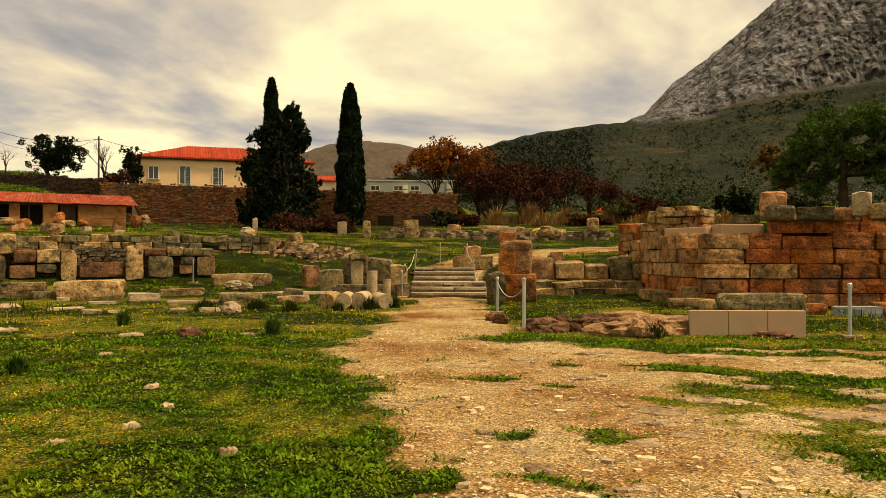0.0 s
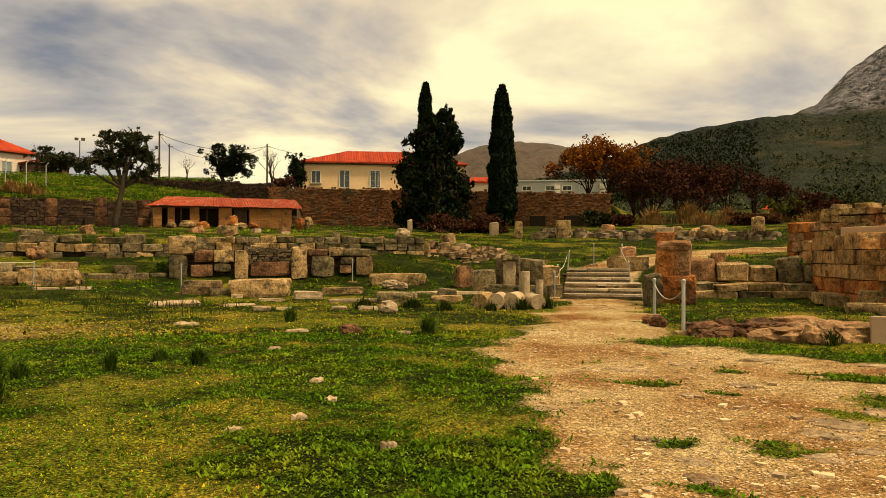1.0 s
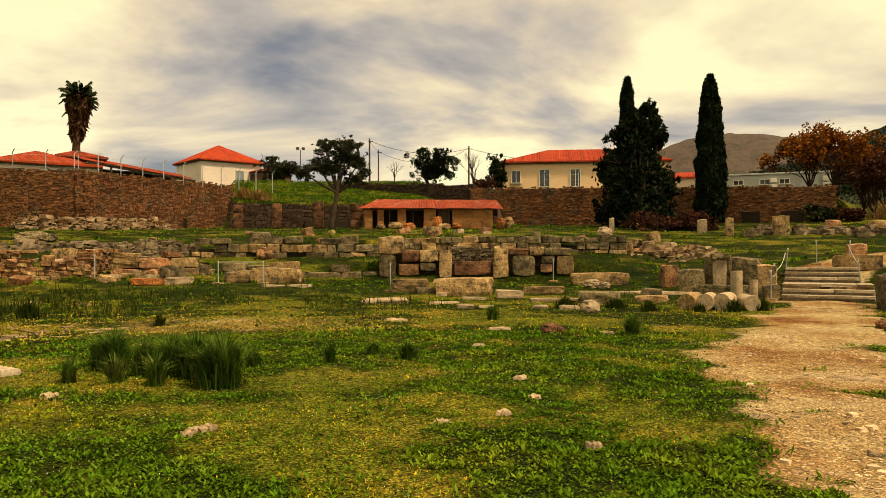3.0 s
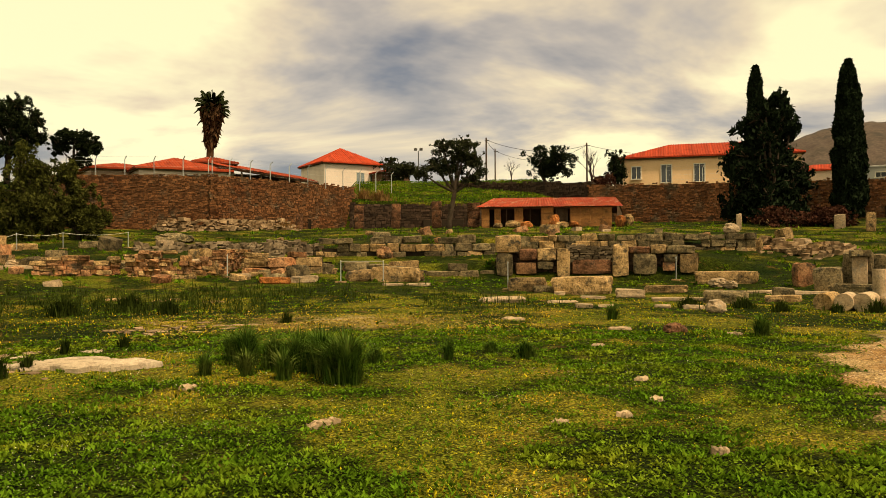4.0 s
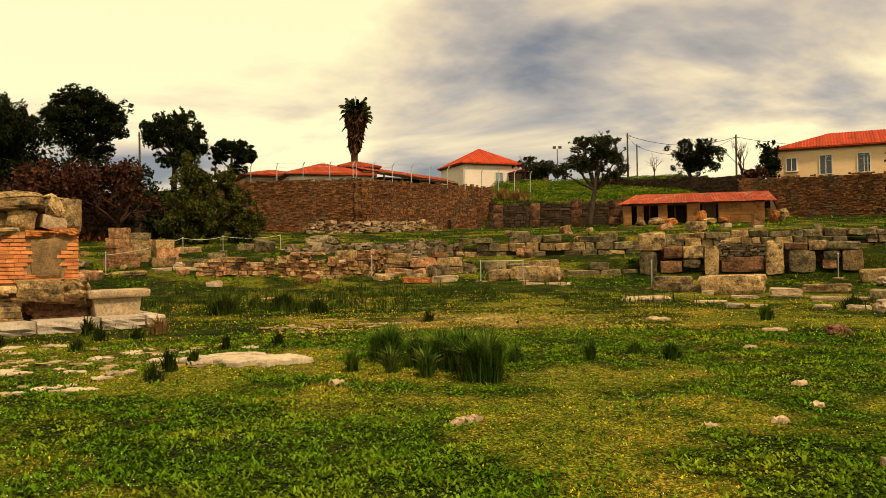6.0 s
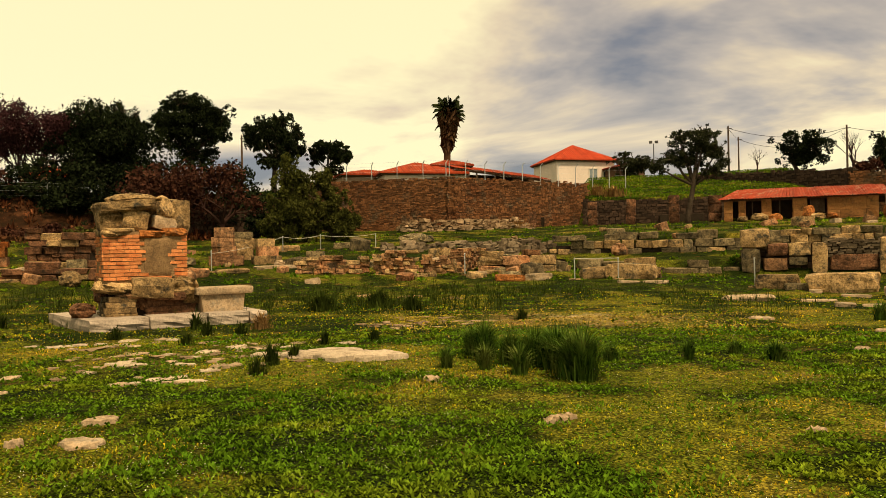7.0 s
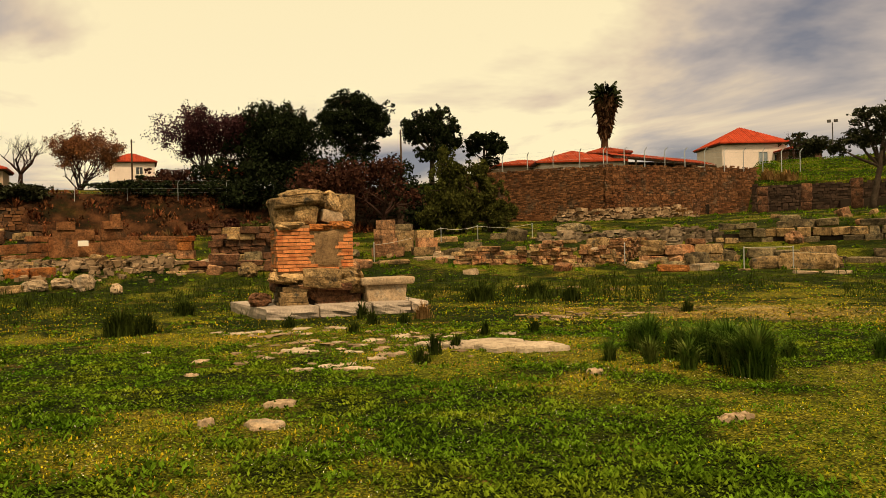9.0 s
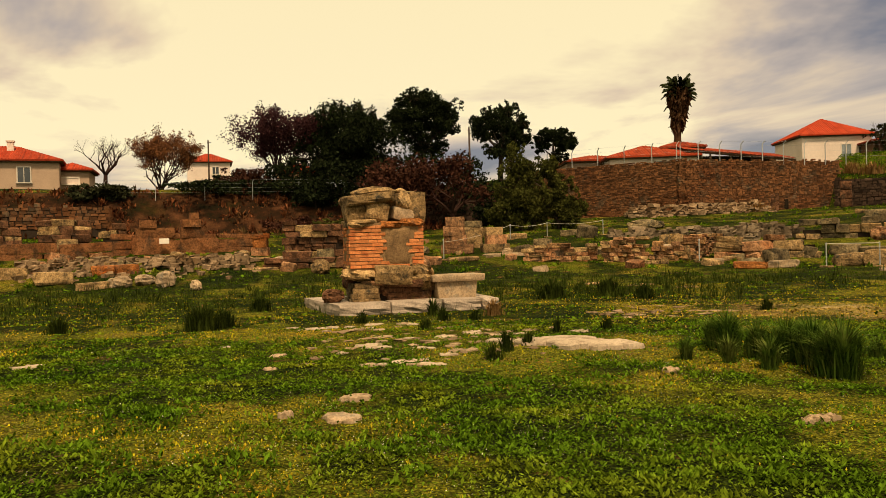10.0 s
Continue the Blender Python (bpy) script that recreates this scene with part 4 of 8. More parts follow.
wmask[:, 1:-1] = np.clip((deg + 13.5) / 2.5, 0, 1) * np.clip((HS - 0.2) / 0.1, 0, 1) * np.clip((cloudy(deg * 0.9, HS * 9, 83) - 0.28) * 7, 0, 1)
mountain.data.attributes.new("wooded", "FLOAT", "POINT").data.foreach_set("value", wmask.ravel())
tagged(mountain, "grey limestone mountain with a bare cliff above scrubby slopes", "mountain", kind="structure")

# woods and olive groves on the lower slopes
FAROLIVE = surface("grey_green_olive_crowns", [(0.034, 0.045, 0.022), (0.085, 0.092, 0.050)], 0.02, island=True, spread=0.5, bump=0, gloss=0.0)
rng = np.random.default_rng(8)
n = 19000
wb, ws = rng.uniform(-45, 8, n), rng.uniform(0.0, 0.58, n)
keep = (cloudy(wb * 0.9, ws * 16, 80) + 0.35 * (wb > -11) * (ws > 0.22) > 0.44)
wb, ws = wb[keep], ws[keep]
ii = np.clip(np.searchsorted(np.degrees(hb), wb), 0, len(hb) - 1)
jj = np.clip((ws * 129).astype(int), 0, 129) + 1
base = hv[ii, jj] + rng.normal(size=(len(wb), 3)) * [1.5, 1.5, 0]
wood = ((wb > -11) & (ws > 0.22)) | ((wb < -20) & (ws > 0.52) & (wb > -27)) | (rng.random(len(wb)) < 0.12)
for name, label, mask, mat, size in (("pine_wood", "dark pine wood on the distant slope", wood, DARKPINE, 2.0), ("olive_grove", "grey-green olive trees scattered over the distant slope", ~wood, FAROLIVE, 1.5)):
    p = base[mask]
    k = 8
    size_each = np.repeat(size * rng.uniform(0.6, 1.5, len(p)), k)
    pts = np.repeat(p, k, 0) + rng.normal(size=(len(p) * k, 3)) * (size_each * 0.42)[:, None] * [1, 1, 0.8] + np.stack([0 * size_each, 0 * size_each, size_each * 0.7], -1)
    v, f = leaves(pts, size * 0.6, rng, 1.2)
    tagged(raw(name, v, f, mat), label, "trees", kind="stuff")

HILL = surface("grey_brown_hillside", [(0.049, 0.035, 0.028), (0.067, 0.049, 0.037), (0.035, 0.029, 0.022)], 0.02, grain=0.15, bump=0, speck=0.4, spread=0)
kb, ks = np.radians(np.linspace(-8, 24, 130)), np.linspace(0, 1, 40)
KB, KS = np.meshgrid(kb, ks, indexing="ij")
crest = np.interp(np.degrees(KB), [-8, -4, 0.9, 3.5, 6, 8.5, 10, 14, 24], [4.5, 5.8, 7.6, 8.1, 8.25, 7.9, 7.4, 5.2, 2.5])
kd = 1300 + 700 * KS + 40 * (cloudy(np.degrees(KB) * 1.5, KS * 6, 90) - 0.5)
kz = 1.5 + kd * np.tan(np.radians(1.0 + (crest - 1.0) * np.sin(KS * math.pi / 2) ** 1.2)) + 8 * (cloudy(np.degrees(KB) * 2, KS * 9, 91) - 0.5)
kv = np.stack([-kd * np.sin(KB), kd * np.cos(KB), kz], -1)
kv = np.concatenate([kv[:, :1] * [0.95, 0.95, 0] - [0, 0, 5], kv, kv[:, -1:] * [1.2, 1.2, 0]], 1)
ki = np.arange(kv.shape[0] * kv.shape[1]).reshape(kv.shape[:2])
kq = np.stack([ki[:-1, :-1], ki[:-1, 1:], ki[1:, 1:], ki[1:, :-1]], -1).reshape(-1, 4)
tagged(raw("hill", kv.reshape(-1, 3), kq, HILL, smooth=True), "bare grey-brown hill in the distance", "hill", kind="structure")


# ---- trees (largest things first) ----
def gz(bearing, d):
    p = at(bearing, d)
    return ground_z(p.x, p.y)


def cypress(label, bearing, d, z, height, width, seed, spires=((0, 0, 1.0),), n=9000):
    rng = np.random.default_rng(seed)
    root = empty("cypress_tree", label, "tree", Matrix.Translation(at(bearing, d, z)) @ Matrix.Rotation(radians(bearing), 4, "Z"), "cypresses by the retaining wall")
    bm = bmesh.new()
    for sx, sy, k in spires:
        tube(bm, [(sx, sy, -0.3), (sx, sy, height * k * 0.5), (sx, sy, height * k * 0.93)], [0.26, 0.16, 0.03], 7)
    part("trunk", bm, BARK, root)
    pts = []
    for sx, sy, k in spires:
        h = height * k
        m = int(n * k / len(spires))
        u = rng.random(m) ** 0.85
        shape = width / 2 * np.interp(u, (0, 0.12, 0.4, 0.75, 0.93, 1.0), (0.85, 1.0, 0.88, 0.66, 0.44, 0.1))
        a = rng.uniform(0, 2 * math.pi, m)
        lump = 0.72 + 0.5 * lattice(a * 2.2 + sx, u * 17 + k * 9, seed)
        r = shape * lump * (0.45 + 0.55 * rng.random(m) ** 0.5)
        pts.append(np.stack([sx + r * np.cos(a), sy + r * np.sin(a), 0.25 + u * (h - 0.25)], -1))
    v, f = leaves(np.concatenate(pts), 0.19, rng, 1.8, up=1.6)
    raw("crown", v, f, CYPRESS, root)
    return root


cypress("tall narrow dark green cypress standing alone", 6.83, 62, gz(6.83, 62), 11.3, 2.3, 3, n=20000)
cypress("slender dark cypress spire rising out of a broad one", 12.45, 61, gz(12.4, 61), 11.3, 1.7, 4, n=13000)
crnd = random.Random(5)
tiers = [(0.0, 0.0, 1.9, 3.6, 2.6, 2.6), (-0.1, 0.0, 4.4, 3.1, 2.3, 2.8), (-0.15, 0.0, 6.4, 2.2, 1.6, 2.0), (0.35, 0.0, 7.9, 1.0, 0.9, 1.5)]
for k in range(46):
    u, a = crnd.random() ** 0.85, crnd.uniform(0, 2 * math.pi)
    r = float(np.interp(u, (0, 0.3, 0.7, 0.88, 1.0), (2.9, 2.75, 2.15, 1.2, 0.2))) * crnd.uniform(0.7, 1.05)
    tiers.append((float(np.interp(u, (0, 0.7, 1), (0.1, -0.3, 0.55))) + r * math.cos(a), r * 0.8 * math.sin(a), 0.4 + 8.3 * u, crnd.uniform(0.35, 0.6), crnd.uniform(0.35, 0.6), crnd.uniform(0.5, 1.0)))
leafy_tree("cypress_tree", "broad dense dark cypress with a ragged outline", "tree", 11.62, 60, gz(11.6, 60), tiers, CYPRESS, 44000, 0.17, 0.35, 5, stretch=1.8, up=1.0, group="cypresses by the retaining wall", lobes=4)
# autumn thicket beyond the end of the wall
for b, d, h, s, lm, n in ((0.6, 71, 5.4, 21, RUSSET, 5000), (-1.0, 72, 6.2, 22, RUSSET, 4200), (-2.6, 73, 6.4, 23, RUSSET, 1800), (-4.0, 71, 5.8, 24, BROWNLEAF, 3200), (-5.6, 73, 6.0, 25, BROWNLEAF, 3000), (-7.2, 71, 5.2, 26, BROWNLEAF, 3000), (-8.8, 74, 5.0, 27, BROWNLEAF, 1200), (-3.2, 69, 4.6, 28, BROWNLEAF, 1200), (-6.4, 69, 4.2, 29, BROWNLEAF, 1200), (-10.6, 73, 4.2, 30, BROWNLEAF, 900), (-12.2, 75, 3.4, 31, BROWNLEAF, 800)):
    bare_tree("deciduous_tree", "leafless tree with some russet autumn leaves" if lm is RUSSET else "leafless brown winter tree in a thicket", b, d, gz(b, d), h * 0.9, s, 6, 0.13, 0.42, leaf_mat=lm, n=n, leaf=0.18, group="autumn thicket", stem=0.07, stems=6)
leafy_tree("pine_tree", "umbrella-crowned green stone pine behind the ruin", "tree", -27.3, 52, gz(-27, 52),
           [(0.2, 0, 5.7, 2.4, 2.0, 1.3), (-2.0, 0, 4.3, 1.7, 1.6, 1.1), (2.6, 0, 5.6, 2.2, 2.0, 1.3), (-3.1, 0, 2.9, 1.0, 1.0, 0.8), (1.0, 0, 4.0, 2.5, 1.8, 1.2), (4.6, 0, 4.6, 2.0, 1.8, 1.4), (3.2, 0, 3.0, 2.0, 1.7, 1.1), (-1.2, 0, 2.7, 1.3, 1.2, 0.9)], PINE, 46000, 0.115, 0.3, 31, lobes=10)
leafy_tree("bush", "yellow-brown thinning tree beside the pine", "tree", -23.2, 56, gz(-23, 56), [(0, 0, 4.0, 1.3, 1.2, 0.9), (0.6, 0, 2.6, 1.0, 1.0, 0.8)], surface("ochre_foliage", [(0.09, 0.055, 0.012), (0.13, 0.08, 0.018)], 0.5, island=True, spread=0.4, bump=0), 2600, 0.24, 0.16, 32)
for b, d, s, w, h, lm in ((-12.6, 66, 33, 1.9, 1.5, BUSH), (-14.6, 64, 34, 1.6, 1.7, BROWNLEAF), (-17.5, 62, 35, 1.6, 1.1, BUSH), (-20.5, 60, 36, 1.3, 1.9, DARKPINE), (-10.4, 62, 37, 1.8, 0.9, BROWNLEAF), (-33, 50, 38, 2.6, 1.6, BROWNLEAF), (-30.5, 49, 39, 1.5, 1.0, BROWNLEAF), (0.0, 64.2, 40, 1.2, 1.1, OLIVE), (-1.6, 64, 44, 1.0, 1.0, BROWNLEAF), (-16, 70, 45, 2.2, 1.6, OLIVE), (-24, 62, 46, 2.4, 1.4, OLIVE)):
    leafy_tree("bush", "rough bush at the foot of the slope", "bush", b, d, gz(b, d), [(0, 0, h * 0.55, w, w * 0.8, h * 0.6), (w * 0.5, 0, h * 0.4, w * 0.6, w * 0.6, h * 0.45)], lm, 4200, 0.15, 0.06, s, lobes=8, group="rough bushes")
leafy_tree("bush", "broad low ivy mound over a ruin", "bush", 9.6, 55, gz(9.6, 55), [(0, 0, 0.5, 2.4, 1.4, 0.8), (1.6, 0, 0.4, 1.4, 1.2, 0.7)], BROWNLEAF, 8000, 0.12, 0.06, 41, lobes=9)
# on the mound and behind the back wall
leafy_tree("olive_tree", "old olive tree with a bare forked trunk on the slope", "tree", 34.0, 54, gz(34.0, 54), [(0.7, 0, 5.0, 1.3, 1.3, 0.9), (1.9, 0, 4.6, 0.9, 0.9, 0.9), (1.2, 0, 5.9, 0.9, 0.9, 0.55), (-0.4, 0, 5.6, 0.8, 0.8, 0.6), (-0.9, 0, 4.3, 0.9, 0.9, 0.7), (1.7, 0, 3.5, 0.8, 0.8, 0.5), (-1.8, 0, 3.8, 0.6, 0.6, 0.4), (0.2, 0, 4.1, 1.0, 0.9, 0.6)], OLIVE, 23250, 0.088, 0.2, 42, lobes=7, shell=0.35)
leafy_tree("round_tree", "dense round dark tree above the wall", "tree", 26.8, 76, gz(26.8, 76) - 0.3, [(-0.6, 0, 2.7, 1.7, 1.5, 1.4), (1.1, 0, 2.6, 1.6, 1.5, 1.3), (0, 0, 1.6, 1.6, 1.4, 1.0)], DARKPINE, 18600, 0.109, 0.2, 43, lobes=8)
leafy_tree("round_tree", "small clipped dark evergreen beside the house", "tree", 21.9, 76, gz(21.9, 76), [(0, 0, 2.6, 1.0, 1.0, 1.3), (0.1, 0, 1.3, 0.95, 0.9, 0.9)], DARKPINE, 11000, 0.10, 0.14, 47, lobes=7)
leafy_tree("bush", "brown hedge in front of the evergreen", "bush", 22.9, 75, gz(22.9, 75), [(0, 0, 0.9, 1.3, 1.0, 0.9)], BROWNLEAF, 1500, 0.22, 0.06, 48)
leafy_tree("round_tree", "flat-topped green tree beside the white house", "tree", 37.8, 86, gz(37.8, 86), [(-0.5, 0, 2.3, 2.1, 1.4, 0.75), (0.9, 0, 1.9, 1.7, 1.1, 0.8), (0, 0, 1.0, 1.5, 1.1, 0.9)], OLIVE, 6000, 0.16, 0.15, 49)
bare_tree("bare_tree", "bare upright winter tree above the wall", 23.6, 74, gz(23.6, 74), 4.6, 51, 4, 0.12, 0.3)
bare_tree("bare_tree", "thin bare tree above the wall", 29.4, 76, gz(29.4, 76), 2.6, 52, 4, 0.07, 0.5)
bare_tree("bare_tree", "thin leafless sapling in front of the white house", 38.6, 80, gz(38.6, 80), 3.2, 53, 4, 0.06, 0.5)
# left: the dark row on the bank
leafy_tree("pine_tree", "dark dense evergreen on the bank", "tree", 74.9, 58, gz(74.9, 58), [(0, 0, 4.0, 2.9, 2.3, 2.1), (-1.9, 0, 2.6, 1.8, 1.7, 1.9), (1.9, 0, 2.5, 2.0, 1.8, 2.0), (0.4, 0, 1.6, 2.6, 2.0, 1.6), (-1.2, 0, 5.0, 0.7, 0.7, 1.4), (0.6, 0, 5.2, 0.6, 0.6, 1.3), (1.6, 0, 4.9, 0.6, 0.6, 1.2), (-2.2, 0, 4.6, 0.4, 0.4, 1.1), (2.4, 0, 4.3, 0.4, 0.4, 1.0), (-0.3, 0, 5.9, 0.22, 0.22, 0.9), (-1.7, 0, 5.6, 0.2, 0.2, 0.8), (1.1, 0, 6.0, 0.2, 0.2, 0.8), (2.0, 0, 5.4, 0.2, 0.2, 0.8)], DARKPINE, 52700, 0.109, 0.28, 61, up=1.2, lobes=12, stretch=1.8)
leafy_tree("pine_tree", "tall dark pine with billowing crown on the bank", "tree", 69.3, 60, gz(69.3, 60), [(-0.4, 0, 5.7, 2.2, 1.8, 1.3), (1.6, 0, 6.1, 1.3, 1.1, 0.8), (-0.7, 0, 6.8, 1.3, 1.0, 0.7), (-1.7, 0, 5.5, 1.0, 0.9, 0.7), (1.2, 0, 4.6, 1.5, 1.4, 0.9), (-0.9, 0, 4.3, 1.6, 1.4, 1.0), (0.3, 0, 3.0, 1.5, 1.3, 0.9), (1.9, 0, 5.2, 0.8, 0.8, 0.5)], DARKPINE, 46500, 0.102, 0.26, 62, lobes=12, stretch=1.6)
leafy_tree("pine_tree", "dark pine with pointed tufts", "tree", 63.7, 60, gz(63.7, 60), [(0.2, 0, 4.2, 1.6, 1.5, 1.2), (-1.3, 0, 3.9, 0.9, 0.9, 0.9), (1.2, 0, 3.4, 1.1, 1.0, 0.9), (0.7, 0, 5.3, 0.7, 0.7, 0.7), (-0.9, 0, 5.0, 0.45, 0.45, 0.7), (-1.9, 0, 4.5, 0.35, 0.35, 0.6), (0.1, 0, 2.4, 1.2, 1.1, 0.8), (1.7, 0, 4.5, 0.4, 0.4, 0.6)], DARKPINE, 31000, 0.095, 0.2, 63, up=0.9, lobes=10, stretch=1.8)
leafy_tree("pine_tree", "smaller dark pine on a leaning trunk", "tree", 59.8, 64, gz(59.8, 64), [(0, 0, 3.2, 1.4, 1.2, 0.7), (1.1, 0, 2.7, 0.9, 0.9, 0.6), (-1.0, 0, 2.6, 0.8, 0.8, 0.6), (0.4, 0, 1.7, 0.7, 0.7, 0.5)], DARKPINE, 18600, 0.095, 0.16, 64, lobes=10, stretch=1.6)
leafy_tree("willow_bush", "large drooping yellow-green bush at the wall's foot", "bush", 62.4, 47, gz(62.4, 47), [(0.0, 0, 4.0, 0.9, 0.9, 1.2), (-0.3, 0, 2.6, 1.25, 1.2, 1.6), (-0.7, 0, 1.3, 1.2, 1.2, 1.4), (0.7, 0, 1.5, 1.2, 1.1, 1.6), (0.5, 0, 3.1, 0.7, 0.7, 1.0)], BUSH, 30000, 0.085, 0.12, 65, stretch=2.2, up=-0.9, lobes=9)
leafy_tree("willow_bush", "spreading yellow-green bush beside the taller one", "bush", 59.6, 48, gz(59.6, 48), [(-0.2, 0, 1.4, 1.3, 1.2, 1.4), (0.6, 0, 1.0, 1.0, 1.0, 1.1), (-0.7, 0, 3.6, 0.8, 0.8, 0.9), (0.1, 0, 2.4, 0.9, 0.8, 1.0)], BUSH, 21000, 0.085, 0.1, 66, stretch=2.2, up=-0.6, lobes=9)
bare_tree("bare_tree", "dark leafless tree with a forked trunk below the pines", 67.4, 50, gz(67.4, 50), 5.2, 67, 6, 0.17, 0.8, leaf_mat=BROWNLEAF, n=2000, leaf=0.18, group="leafless trees on the bank", stem=0.2)
bare_tree("bare_tree", "dense brown leafless thicket tree below the pines", 71.0, 52, gz(71, 52), 5.2, 68, 6, 0.17, 0.95, leaf_mat=BROWNLEAF, n=3000, leaf=0.18, group="leafless trees on the bank", stem=0.1, stems=6)
bare_tree("bare_tree", "purplish leafless tree with dense twigs", 79.4, 60, gz(79.4, 60), 5.9, 69, 6, 0.18, 0.42, leaf_mat=PURPLELEAF, n=24000, leaf=0.11, group="leafless trees on the bank", stem=0.04, stems=10)
bare_tree("bare_tree", "bushy tree with reddish last leaves", 87.9, 75, gz(88, 75), 5.4, 70, 6, 0.15, 0.5, leaf_mat=surface("rusty_last_leaves", [(0.11, 0.042, 0.014), (0.16, 0.065, 0.02)], 0.5, island=True, spread=0.5, bump=0), n=15000, leaf=0.11, group="leafless trees on the bank", stem=0.04, stems=10)
bare_tree("bare_tree", "small bare pollarded tree beside the house", 91.4, 70, gz(91.4, 70), 4.8, 71, 6, 0.18, 0.7, group="leafless trees on the bank", stem=0.25, stems=5)
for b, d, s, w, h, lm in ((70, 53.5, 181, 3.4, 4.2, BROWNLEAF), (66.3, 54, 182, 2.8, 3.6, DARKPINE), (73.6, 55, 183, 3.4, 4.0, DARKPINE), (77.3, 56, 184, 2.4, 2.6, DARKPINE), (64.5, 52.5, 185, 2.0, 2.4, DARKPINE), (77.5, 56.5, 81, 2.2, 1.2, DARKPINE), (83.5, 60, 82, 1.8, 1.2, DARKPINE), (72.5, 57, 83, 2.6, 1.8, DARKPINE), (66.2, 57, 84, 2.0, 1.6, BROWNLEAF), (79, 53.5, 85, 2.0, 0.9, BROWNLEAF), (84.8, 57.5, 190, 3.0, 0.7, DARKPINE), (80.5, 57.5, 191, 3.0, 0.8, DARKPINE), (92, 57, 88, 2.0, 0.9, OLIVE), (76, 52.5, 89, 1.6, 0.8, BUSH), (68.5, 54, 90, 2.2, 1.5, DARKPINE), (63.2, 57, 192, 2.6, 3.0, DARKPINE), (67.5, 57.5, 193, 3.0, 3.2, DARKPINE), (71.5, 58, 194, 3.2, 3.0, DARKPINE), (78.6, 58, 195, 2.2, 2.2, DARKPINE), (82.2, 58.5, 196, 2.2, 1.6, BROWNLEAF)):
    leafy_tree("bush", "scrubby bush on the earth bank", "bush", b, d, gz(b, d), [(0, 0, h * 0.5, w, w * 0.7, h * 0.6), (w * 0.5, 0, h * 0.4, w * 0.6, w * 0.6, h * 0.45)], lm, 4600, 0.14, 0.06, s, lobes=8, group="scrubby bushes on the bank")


def palm_tree(bearing, d, z, height):
    rng, rnd = np.random.default_rng(77), random.Random(77)
    root = empty("palm_tree", "tall palm with a shaggy skirt of dead fronds", "palm", Matrix.Translation(at(bearing, d, z)) @ Matrix.Rotation(radians(bearing), 4, "Z"))
    bm = bmesh.new()
    tube(bm, [(-0.35, 0, -0.4), (-0.22, 0, height * 0.4), (0, 0, height - 1.6)], [0.36, 0.30, 0.25], 9)
    part("trunk", bm, THATCH, root)
    n = 3400
    u, a = rng.random(n) ** 0.8, rng.uniform(0, 2 * math.pi, n)
    r = (0.36 + 0.52 * u) * (0.72 + 0.5 * lattice(a * 2.5, u * 5, 7)) * rng.uniform(0.55, 1.0, n)
    pts = np.stack([r * np.cos(a) - 0.2 * (1 - u), r * np.sin(a), height - 5.4 + 3.2 * u], -1)
    v, f = leaves(pts, 0.30, rng, 2.4, up=-3.0)
    raw("dead_frond_skirt", v, f, THATCH, root)
    for k in range(96):
        turn, rise = k * 2.4 + rnd.uniform(-0.3, 0.3), rnd.choice((rnd.uniform(-0.9, 0.4), rnd.uniform(0.0, 1.2), rnd.uniform(0.6, 1.5)))
        length = rnd.uniform(1.0, 1.45)
        bm = bmesh.new()
        spine = []
        for i in range(8):
            s = i / 7
            spine.append(Vector((0.15 + length * s * math.cos(rise), 0, length * s * math.sin(rise) - 0.3 * s * s)))
        tube(bm, spine, [0.022 - 0.0022 * i for i in range(8)], 4, cap=False)
        for i in range(2, 8):
            for side in (-1, 1):
                for h in (0, 0.33, 0.66):
                    p = spine[i].lerp(spine[i - 1], h)
                    tip = p + Vector((0.22, side * 0.3 * (1.15 - i / 9), -0.2))
                    bm.faces.new([bm.verts.new(p), bm.verts.new(p + Vector((0.10, 0, 0.015))), bm.verts.new(tip)])
        fr = part("frond", bm, PALM, root)
        fr.matrix_basis = Matrix.Translation((0, 0, height - 1.9 + rnd.uniform(-0.55, 0.4))) @ Matrix.Rotation(turn, 4, "Z")


palm_tree(50.87, 70, 7.2, 9.1)


# ---- retaining walls at the back ----
rubble_wall("retaining_wall", "long brown rubble retaining wall below the houses", at(23.7, 66.3), at(12, 66), 3.4, 7.05, 6.95, 0.9, RUBBLE, (0.13, 0.40), 0.125, seed=1, core=WALLCORE)
rubble_wall("retaining_wall", "brown rubble retaining wall behind the cypresses", at(12, 66), at(-0.9, 66), 3.4, 6.95, 6.6, 0.9, RUBBLE, (0.13, 0.40), 0.125, seed=2, core=WALLCORE)
rubble_wall("retaining_wall", "low dark rubble wall below the grassy mound", at(41.2, 62.6), at(25.5, 63), 2.9, 5.5, 5.1, 0.8, DARKRUBBLE, seed=3)
rubble_wall("retaining_wall", "high brown rubble wall with a square corner", (-45.42, 36.45), at(41.2, 65.4), 2.6, 7.15, 7.0, 0.9, RUBBLE, (0.13, 0.40), 0.125, seed=4, core=WALLCORE)
rubble_wall("retaining_wall", "high brown rubble wall running off behind bushes", at(61.3, 62.4), (-45.08, 36.98), 2.6, 7.2, 7.15, 0.9, RUBBLE, (0.13, 0.40), 0.125, seed=5, core=WALLCORE)
rubble_wall("boundary_wall", "low dark stone wall along the top of the mound", at(34, 75), at(23.5, 67), 6.2, 8.2, 7.4, 0.5, DARKRUBBLE, seed=6)
rubble_wall("ruined_wall", "dark overgrown rubble wall at the foot of the bank", at(73.5, 53), at(63, 53), 2.2, 4.6, 4.5, 0.8, DARKRUBBLE, seed=7)
